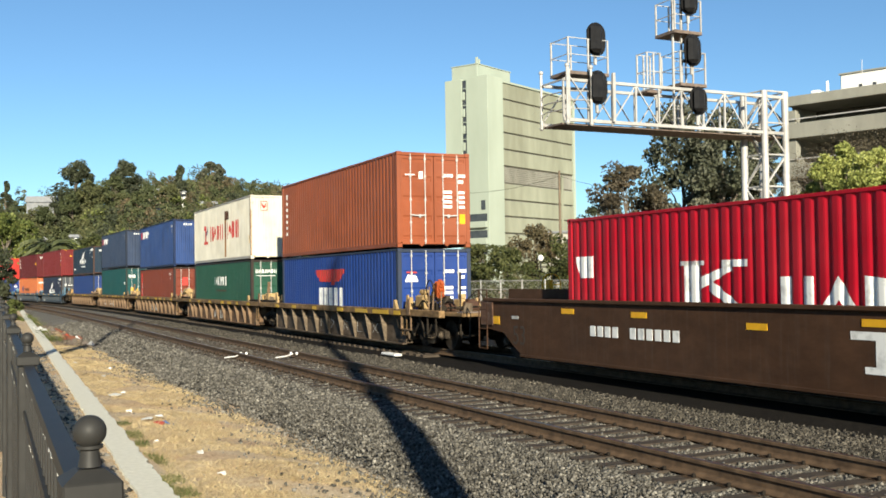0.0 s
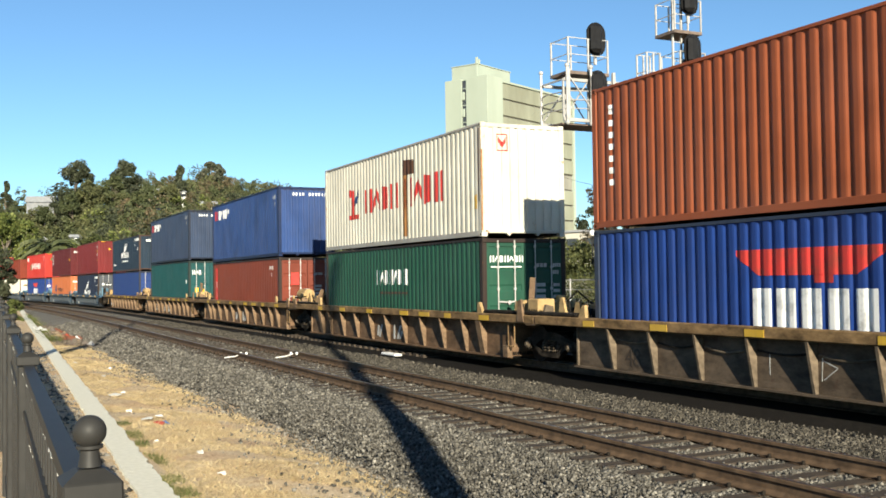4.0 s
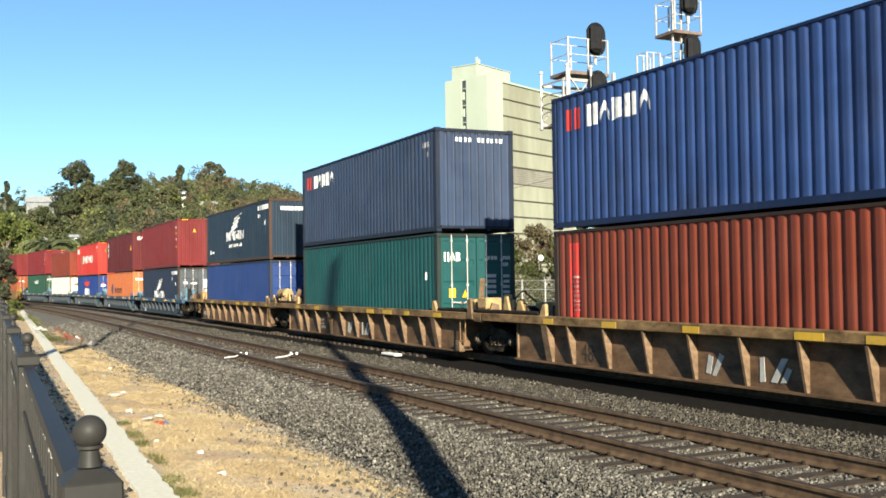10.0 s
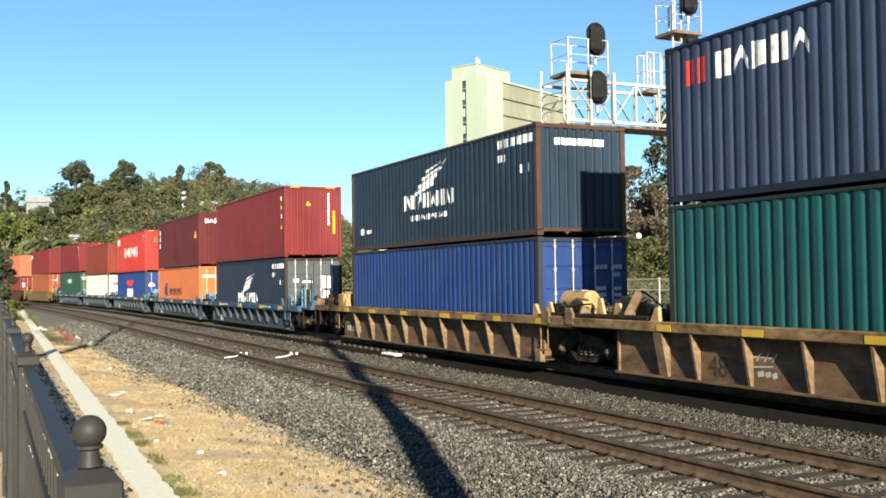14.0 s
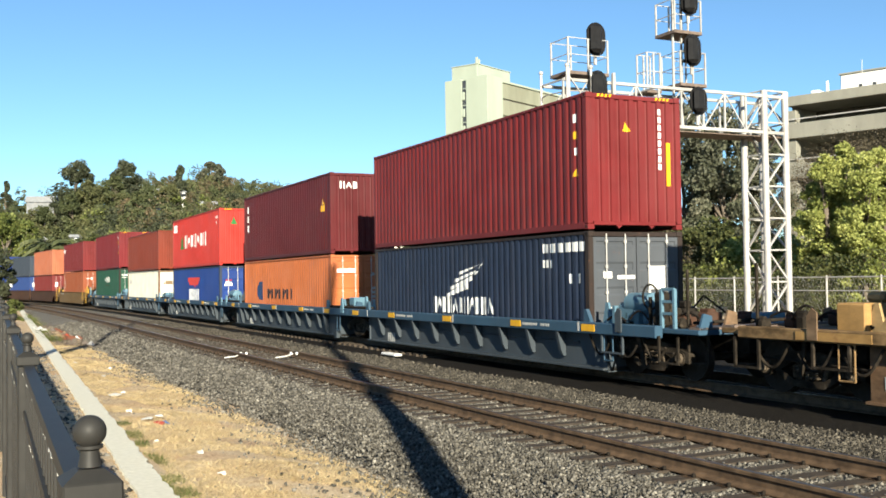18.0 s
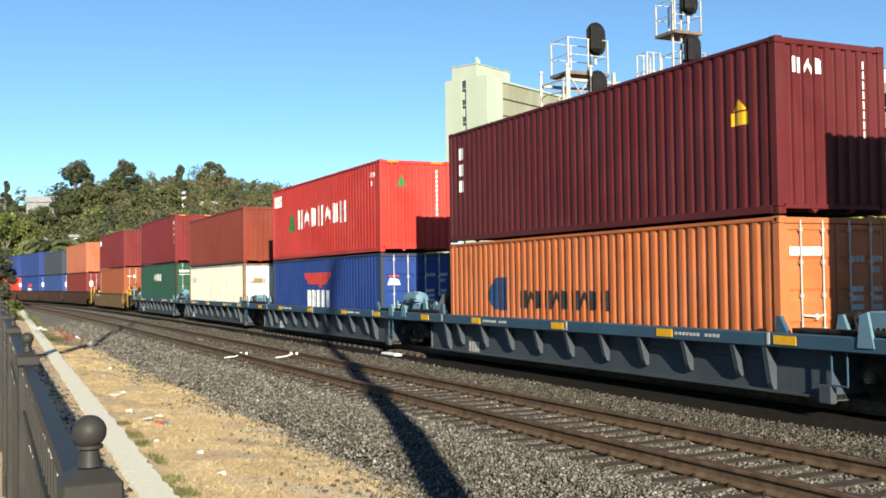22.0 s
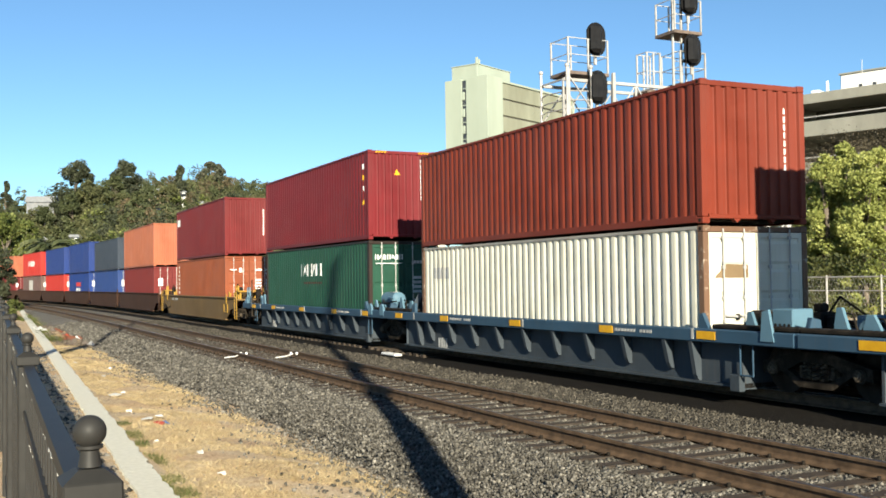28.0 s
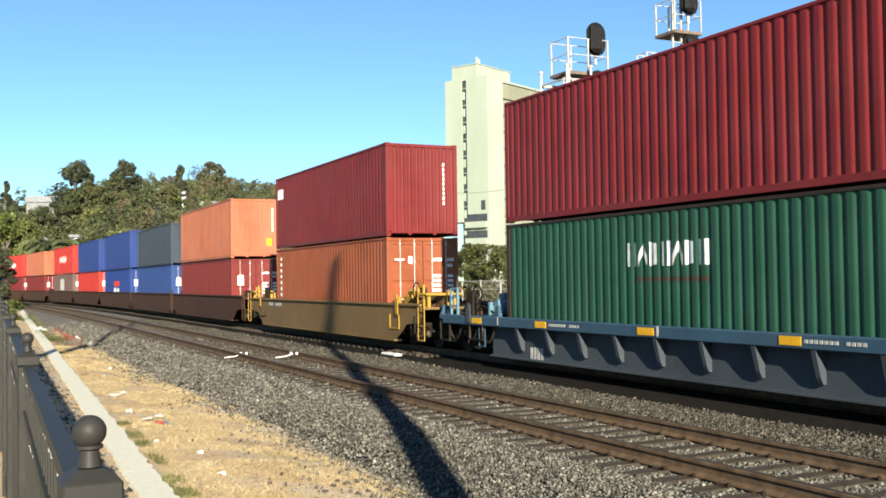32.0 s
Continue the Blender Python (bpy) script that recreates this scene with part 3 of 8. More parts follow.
def word(u0, u1, z0, hh, n, stroke=0.52):
    """A word as plain bars: for each of its n letters two strokes, a chevron or a block, read from the far end of the side towards the near one."""
    out = []
    w = (u1 - u0) / n
    for i in range(n):
        a = u0 + i * w
        k = w * stroke / 2
        e = w * 0.82
        if i % 3 == 1:
            out += [(a, z0, z0 + hh * 0.42, a + e / 2, z0 + hh * 0.58, z0 + hh), (a + e / 2, z0 + hh * 0.58, z0 + hh, a + e, z0, z0 + hh * 0.42)]
        elif i % 3 == 2:
            out.append((a, z0, z0 + hh, a + e * 0.82, z0 + hh * 0.08, z0 + hh * 0.92))
        else:
            out += [(a, z0, z0 + hh, a + k, z0, z0 + hh), (a + e - k, z0, z0 + hh, a + e, z0, z0 + hh)]
    return out


def flip(polys):
    """Bars laid out left to right as seen from the yard: u runs from the far end (+y) to the near end."""
    return [(-u0, a0, b0, -u1, a1, b1) for u0, a0, b0, u1, a1, b1 in polys]


def ident(h, u=5.2):
    """The small rows of identification bars at the near top of a side."""
    return flip(block(u - 0.1, 0.05, h - 0.5, 0.15, 5, 0.06) + block(u + 0.1, 0.05, h - 0.78, 0.15, 2, 0.06))


def door_data(h):
    """The rows of data bars on the right-hand door leaf."""
    out = block(0.34, 0.09, h - 0.75, 0.1, 3, 0.02) + block(0.83, 0.05, h - 0.75, 0.1, 4, 0.012) + block(0.83, 0.05, h - 0.93, 0.1, 3, 0.012)
    for i in range(4):
        out += block(0.33, 0.28, h - 1.25 - 0.15 * i, 0.09) + block(0.84, 0.2, h - 1.25 - 0.15 * i, 0.08)
    return out


SMALL = ("data_bars", "header_stripes", "small_bars", "stripe_bars")
ONE = {"letter_bars": "letter_bar", "side_number": "number_bar", "end_number": "number_bar", "door_bars": "letter_bar", "end_bars": "number_bar", "side_bars": "letter_bar", "side_tags": "caution_tag"}


def islands(polys):
    """Groups of shapes that touch one another."""
    groups = []
    for p in polys:
        u0, u1, z0, z1 = min(p[0], p[3]), max(p[0], p[3]), min(p[1], p[4]), max(p[2], p[5])
        box, members, rest = [u0, u1, z0, z1], [p], []
        for gbox, gm in groups:
            if gbox[0] <= box[1] + 0.005 and box[0] <= gbox[1] + 0.005 and gbox[2] <= box[3] + 0.005 and box[2] <= gbox[3] + 0.005:
                box = [min(box[0], gbox[0]), max(box[1], gbox[1]), min(box[2], gbox[2]), max(box[3], gbox[3])]
                members = gm + members
            else:
                rest.append((gbox, gm))
        groups = rest + [(box, members)]
    return [g for _, g in groups]


def mark(c, name, polys, plane, h, mat, label=""):
    if name in SMALL:
        return tagged(part("stencil", marks(polys, plane, h), mat, c, label), kind="stuff")
    for g in islands(polys):
        ob = part(ONE.get(name, name), marks(g, plane, h), mat, c, label)
    return ob


# colours of the paint
BROWN_RED, MAROON, DARK_RED = (0.194, 0.0446, 0.0259), (0.108, 0.0158, 0.0187), (0.18, 0.023, 0.0245)
ORANGE_RED, ORANGE, SCARLET, K_RED = (0.302, 0.0828, 0.036), (0.57, 0.165, 0.058), (0.53, 0.042, 0.032), (0.42, 0.006, 0.02)
BLUE, NAVY, DEEP_NAVY, ROYAL = (0.0324, 0.072, 0.216), (0.0396, 0.0612, 0.115), (0.018, 0.036, 0.0612), (0.018, 0.054, 0.238)
GREEN, TEAL, CREAM, GREY, SLATE = (0.022, 0.086, 0.056), (0.012, 0.08, 0.082), (0.581, 0.554, 0.466), (0.216, 0.216, 0.209), (0.072, 0.09, 0.115)

# ---- well cars ----
TAN = paint((0.165, 0.1, 0.058), 0.7, (0.08, 0.04, 0.026), 0.75, 0.9, patchy=0.55)
TAN_SILL = paint((0.225, 0.142, 0.068), 0.85, (0.1, 0.055, 0.034), 0.7, 0.9, patchy=0.8)
TAN_GRIMY = paint((0.115, 0.085, 0.06), 0.8, (0.06, 0.035, 0.024), 0.8, 0.9, patchy=0.6)
TAN_RIB_GRIMY = paint((0.15, 0.115, 0.08), 0.9, (0.08, 0.04, 0.025), 0.8, 0.9, patchy=0.6)
TAN_RIB = paint((0.195, 0.128, 0.078), 0.8, (0.14, 0.06, 0.03), 0.75, 0.8, patchy=0.5)
BROWN = paint((0.08, 0.04, 0.025), 0.5, (0.05, 0.03, 0.02), 0.75, 0.5)
LEAD_BROWN = paint((0.074, 0.037, 0.02), 0.6, (0.05, 0.028, 0.018), 0.75, 0.8, patchy=0.25)
SHEET_X = 1.275
SLATE_DROP = 0.08
YELLOW_TAN = paint((0.21, 0.132, 0.056), 0.6, (0.13, 0.07, 0.035), 0.65, 0.7)
SLATE_BLUE = paint((0.044, 0.095, 0.152), 0.45, (0.08, 0.06, 0.05), 0.55, 0.55)
SLATE_GREY = paint((0.064, 0.08, 0.096), 0.5, (0.09, 0.07, 0.06), 0.6, 0.7)
SKY_BLUE = paint((0.125, 0.235, 0.315), 0.4, (0.1, 0.08, 0.07), 0.5, 0.5)
TANK_TAN = paint((0.44, 0.3, 0.14), 0.6, (0.16, 0.08, 0.04), 0.6, 0.6, patchy=0.35)
AMBER_BOX = paint((0.4, 0.235, 0.085), 0.6, (0.18, 0.09, 0.04), 0.6, 0.5, patchy=0.3)
ORANGE_KIT = paint((0.36, 0.072, 0.018), 0.2)


def wheelset_mesh():
    m = Mesh(smooth=True)
    m.tube((-1.05, 0, 0), (1.05, 0, 0), 0.075, 10)
    for sx in (-1, 1):
        m.tube((sx * 0.705, 0, 0), (sx * 0.735, 0, 0), 0.445, 24).tube((sx * 0.735, 0, 0), (sx * 0.84, 0, 0), 0.42, 24)
        for i in range(6):
            a = i * math.pi / 3
            m.box(sx * 0.842 - 0.004, sx * 0.842 + 0.004, 0.25 * math.cos(a) - 0.04, 0.25 * math.cos(a) + 0.04, 0.25 * math.sin(a) - 0.04, 0.25 * math.sin(a) + 0.04)
    return m


def side_frame_mesh(sx):
    """A cast truck side: a bowed top member, a bottom chord, pedestal ends and springs."""
    m = Mesh()
    x0, x1 = (sx * 1.06 - 0.07, sx * 1.06 + 0.07)
    m.prism([(-1.12, 0.33), (-1.12, 0.52), (-0.7, 0.62), (-0.3, 0.72), (0.3, 0.72), (0.7, 0.62), (1.12, 0.52), (1.12, 0.33), (0.62, 0.4), (0.3, 0.55), (-0.3, 0.55), (-0.62, 0.4)], "x", x0, x1)
    m.prism([(-0.72, 0.38), (-0.34, 0.16), (0.34, 0.16), (0.72, 0.38), (0.6, 0.42), (0.3, 0.27), (-0.3, 0.27), (-0.6, 0.42)], "x", x0 + 0.002, x1 - 0.002)
    for y in (-0.89, 0.89):
        m.tube((sx * 1.0, y, 0.42), (sx * 1.15, y, 0.42), 0.13, 12)
    return m


def spring_mesh(sx):
    """The nest of coil springs in a truck side, with the wedge plates beside it."""
    m = Mesh(smooth=True)
    for y in (-0.18, 0.0, 0.18):
        coil = [(sx * 1.09 + 0.062 * math.cos(k * 0.9), y + 0.062 * math.sin(k * 0.9), 0.28 + 0.26 * k / 30) for k in range(31)]
        m.sweep(coil, 0.02, 5)
    return m.box(sx * 1.06 - 0.06, sx * 1.06 + 0.09, -0.28, 0.28, 0.235, 0.268, 0.008).box(sx * 1.06 - 0.05, sx * 1.06 + 0.1, -0.36, -0.27, 0.3, 0.5, 0.02).box(sx * 1.06 - 0.05, sx * 1.06 + 0.1, 0.27, 0.36, 0.3, 0.5, 0.02)


WHEELS = []


def truck(car, y, up=0.0):
    for sx in (-1, 1):
        f = part("truck_side_frame", lambda: side_frame_mesh(sx), TRUCK_DUST, car, key=("sideframe", sx))
        f.matrix_basis = pose(0, y, up)
        part("spring_nest", lambda: spring_mesh(sx), BEARING_DUST, f, key=("springs", sx))
        for dy in (-0.89, 0.89):
            part("bearing_cap", lambda: Mesh(smooth=True).tube((sx * 1.151, 0, 0.42), (sx * 1.2, 0, 0.42), 0.1, 14, 0.085).tube((sx * 1.2, 0, 0.42), (sx * 1.225, 0, 0.42), 0.05, 8), BEARING_DUST, f, key=("bearing", sx)).matrix_basis = pose(0, dy, 0)
    b = part("truck_bolster", lambda: Mesh().box(-0.95, 0.95, -0.2, 0.2, 0.45, 0.72, 0.03), STEEL_DARK, car, key=("bolster",))
    b.matrix_basis = pose(0, y, up)
    for dy in (-0.89, 0.89):
        w = part("wheelset", wheelset_mesh, WHEEL_STEEL, car, key=("wheelset",))
        w.matrix_basis = pose(0, y + dy, 0.42 + up)
        WHEELS.append((w, y + dy, 0.42 + up))


def ladder(car, x, y, z0, z1, mat, w=0.4):
    m = Mesh(smooth=True)
    for dy in (-w / 2, w / 2):
        m.tube((x, y + dy, z0), (x, y + dy, z1), 0.016, 6)
    n = max(2, int((z1 - z0) / 0.3))
    for i in range(n):
        z = z0 + (z1 - z0) * i / max(1, n - 1)
        m.tube((x, y - w / 2, z), (x, y + w / 2, z), 0.016, 6)
    return part("ladder", m, mat, car)


def coupler(car, y, sy):
    m = Mesh()
    m.box(-0.11, 0.11, min(y, y + sy * 0.75), max(y, y + sy * 0.75), 0.66, 0.9, 0.02)
    m.box(-0.19, 0.19, min(y + sy * 0.6, y + sy * 0.9), max(y + sy * 0.6, y + sy * 0.9), 0.6, 0.96, 0.05)
    part("coupler", m, STEEL_DARK, car)
    pts = [Vector((0.3, y, 0.75)), Vector((0.32, y + sy * 0.2, 0.5)), Vector((0.2, y + sy * 0.5, 0.38)), Vector((0.05, y + sy * 0.8, 0.48))]
    h = Mesh(smooth=True).sweep(pts, 0.028)
    part("air_hose", h, STEEL_DARK, car)


def reservoir(car, x, y, z, mat, along=1.0):
    m = Mesh(smooth=True)
    m.tube((x, y - along / 2, z), (x, y + along / 2, z), 0.225, 18)
    m.tube((x, y - along / 2 - 0.07, z), (x, y - along / 2, z), 0.13, 18, 0.225).tube((x, y + along / 2, z), (x, y + along / 2 + 0.07, z), 0.225, 18, 0.13)
    t = part("air_reservoir", m, mat, car, "dented cylindrical air tank on the end deck")
    for dy in (-0.3, 0.3):
        part("tank_saddle", Mesh().box(x - 0.2, x + 0.2, y + dy - 0.04, y + dy + 0.04, z - 0.38, z - 0.17, 0.01), mat, t)


def valve_kit(car, x, y, z, mat):
    """Brake valves and pipes beside the tank."""
    m = Mesh()
    m.box(x - 0.18, x + 0.18, y - 0.2, y + 0.2, z, z + 0.3, 0.03).box(x - 0.1, x + 0.14, y - 0.34, y - 0.2, z + 0.05, z + 0.24, 0.03).box(x - 0.08, x + 0.1, y - 0.1, y + 0.12, z + 0.3, z + 0.45, 0.03)
    part("brake_valve", m, mat, car)
    p = Mesh(smooth=True)
    for k in range(3):
        p.tube((x - 0.1 + 0.1 * k, y - 0.5 - 0.1 * k, z + 0.05), (x - 0.1 + 0.1 * k, y + 0.4, z + 0.09 + 0.05 * k), 0.018, 6)
    p.tube((x + 0.2, y, z + 0.3), (x + 0.55, y + 0.1, z + 0.55), 0.02, 6).tube((x + 0.55, y + 0.1, z + 0.55), (x + 0.7, y - 0.4, z + 0.2), 0.02, 6)
    part("brake_pipe", p, STEEL_DARK, car)


def hand_wheel(car, x, y, z, mat):
    m = Mesh(smooth=True)
    n = 16
    ring = [Vector((x + 0.27 * math.cos(2 * math.pi * i / n), y, z + 0.27 * math.sin(2 * math.pi * i / n))) for i in range(n)]
    for a, b in zip(ring, ring[1:] + ring[:1]):
        m.tube(a, b, 0.018, 6)
    for i in range(0, n, 4):
        m.tube((x, y, z), ring[i], 0.012, 6)
    m.box(x - 0.06, x + 0.06, y, y + 0.2, z - 0.12, z + 0.12, 0.02)
    part("hand_brake_wheel", m, mat, car)
    part("hand_brake_stand", Mesh().box(x - 0.05, x + 0.05, y + 0.04, y + 0.14, 1.08, z, 0.01), mat, car)


def rigging(car, y, mat):
    """Brake levers, straps and pipes that hang under an end deck."""
    for k, (dy, z0, lean) in enumerate(((-0.5, 0.34, 0.06), (-0.18, 0.45, -0.05), (0.1, 0.3, 0.03), (0.42, 0.4, -0.08))):
        part("hanger_strap", Mesh().bar((-1.36, y + dy, 0.93), (-1.34, y + dy + lean, z0), 0.05, 0.03), mat if k % 2 else STEEL_DARK, car)
    part("brake_rod", Mesh(smooth=True).tube((-1.25, y - 0.8, 0.52), (-1.25, y + 0.8, 0.62), 0.022, 6), STEEL_DARK, car)
    part("brake_lever", Mesh().bar((-1.28, y + 0.05, 0.86), (-1.22, y + 0.22, 0.36), 0.04, 0.09), STEEL_DARK, car)
    part("brake_cylinder", Mesh(smooth=True).tube((-0.95, y - 0.3, 0.72), (-0.95, y + 0.35, 0.72), 0.13, 12), STEEL_DARK, car)


def end_gear(car, sy, mat, bright):
    """The brake gear on and under a coupled end: valves, pipes, hoses, posts and hanging steps."""
    for a, b, low in ((6.9, 7.6, 0.54), (8.75, 9.3, 0.45)):
        m = Mesh()
        for y in (a, b):
            m.box(-1.49, -1.45, sy * y - 0.022, sy * y + 0.022, low, 0.92)
        m.box(-1.49, -1.45, min(sy * a, sy * b) - 0.022, max(sy * a, sy * b) + 0.022, low - 0.035, low)
        part("step_stirrup", m, TRUCK_DUST if a > 8 or sy > 0 else mat, car)
    part("brake_valve", Mesh().box(-0.95, -0.62, sy * 7.0 - 0.3, sy * 7.0 + 0.3, 1.12, 1.5, 0.06).box(-0.9, -0.68, sy * 7.0 - 0.2, sy * 7.0 + 0.12, 1.5, 1.66, 0.05).box(-0.98, -0.7, sy * 7.35 - 0.08, sy * 7.35 + 0.08, 1.05, 1.36, 0.03), bright, car, "pale dented brake valve body")
    part("valve_foot", Mesh().box(-0.9, -0.66, sy * 7.0 - 0.2, sy * 7.0 + 0.2, 1.05, 1.12, 0.01), STEEL_DARK, car)
    part("gusset_plate", Mesh().prism([(sy * 6.5, 1.05), (sy * 6.85, 1.05), (sy * 6.7, 1.5), (sy * 6.62, 1.5)], "x", -1.18, -1.13), bright, car)
    part("upright_bracket", Mesh().box(-1.24, -1.14, sy * 6.98 - 0.05, sy * 6.98 + 0.05, 1.05, 1.44, 0.01), bright, car)
    part("upright_bracket", Mesh().prism([(sy * 7.55 - 0.1, 0.94), (sy * 7.55 + 0.1, 0.94), (sy * 7.55 + 0.1, 1.3), (sy * 7.55, 1.42), (sy * 7.55 - 0.1, 1.36)], "x", -1.54, -1.512), mat, car)
    for y, top in ((8.35, 1.75), (8.62, 1.55), (9.15, 1.6)) if mat is TAN_RIB and sy < 0 else ():
        part("hand_post", Mesh(smooth=True).tube((-1.25, sy * y, 1.05), (-1.22, sy * y, top), 0.02, 6), TAN_RIB, car)
    for x, y, w, h in ((-1.0, 8.2, 0.26, 0.24), (-0.75, 8.65, 0.34, 0.2), (-0.4, 7.8, 0.3, 0.34), (0.1, 8.3, 0.4, 0.26), (-1.1, 9.0, 0.2, 0.16), (0.5, 8.9, 0.36, 0.22)):
        part("brake_fitting", Mesh().box(x - w / 2, x + w / 2, sy * y - w * 0.4, sy * y + w * 0.4, 1.05, 1.05 + h, 0.04).box(x - w / 4, x + w / 4, sy * y - w * 0.2, sy * y + w * 0.55, 1.05 + h * 0.6, 1.05 + h * 1.25, 0.03), BROWN if w > 0.3 else TRUCK_DUST, car)
    for k in range(4):
        y = sy * (6.7 + 0.6 * k)
        pts = [Vector((-1.2 + 0.12 * k, y + sy * 0.08 * i, 1.14 + (0.1 + 0.07 * (k % 3)) * math.sin(math.pi * i / 8) + 0.03 * k)) for i in range(9)]
        part("air_hose", Mesh(smooth=True).sweep(pts, 0.022), STEEL_DARK, car)
    for k in range(3):
        pts = [Vector((-1.4, sy * (6.35 + 0.9 * k + 0.09 * i), 0.86 - 0.32 * math.sin(math.pi * i / 8) - 0.02 * i)) for i in range(9)]
        part("hanging_pipe", Mesh(smooth=True).sweep(pts, 0.025), TRUCK_DUST if k != 1 else STEEL_DARK, car)
    part("brake_rod", Mesh(smooth=True).tube((-1.25, sy * 6.6, 0.52), (-1.25, sy * 8.9, 0.6), 0.022, 6), STEEL_DARK, car)
    part("brake_lever", Mesh().bar((-1.32, sy * 7.9, 0.9), (-1.28, sy * 8.05, 0.32), 0.04, 0.09), TRUCK_DUST, car)
    part("brake_cylinder", Mesh(smooth=True).tube((-0.95, sy * 6.95, 0.7), (-0.95, sy * 7.5, 0.7), 0.13, 12), STEEL_DARK, car)
    if mat is TAN_RIB and sy > 0:
        part("tool_box", Mesh().box(-1.3, -0.72, 6.75, 7.3, 1.05, 1.5, 0.03), AMBER_BOX, car, "orange-yellow steel box on the end deck")
        part("worn_band", Mesh().box(-1.524, -1.511, 6.45, 7.9, 0.93, 1.06), AMBER_BOX, car, "worn orange-yellow band on the sill")
    elif mat is not TAN_RIB:
        stand = Mesh()
        for y in (8.62, 9.0):
            stand.box(-1.32, -1.26, sy * y - 0.03, sy * y + 0.03, 1.05, 1.78)
        for z in (1.3, 1.52, 1.75):
            stand.box(-1.31, -1.27, min(sy * 8.62, sy * 9.0), max(sy * 8.62, sy * 9.0), z, z + 0.05)
        part("brake_stand", stand, bright, car)
        ring = [Vector((-1.05, sy * 7.95 + 0.24 * math.cos(k * 0.4), 1.62 + 0.24 * math.sin(k * 0.4))) for k in range(17)]
        part("hand_brake_wheel", Mesh(smooth=True).sweep(ring, 0.022, 6).tube((-1.05, sy * 7.95, 1.05), (-1.05, sy * 7.95, 1.62), 0.04, 6), STEEL_DARK, car)
        part("brake_fitting", Mesh().box(-1.1, -0.9, sy * 8.25 - 0.14, sy * 8.25 + 0.14, 1.05, 1.72, 0.04), STEEL_DARK, car)
    part("end_pipe", Mesh(smooth=True).tube((-1.1, sy * 9.3, 1.16), (1.1, sy * 9.3, 1.2), 0.03, 8), TRUCK_DUST, car)


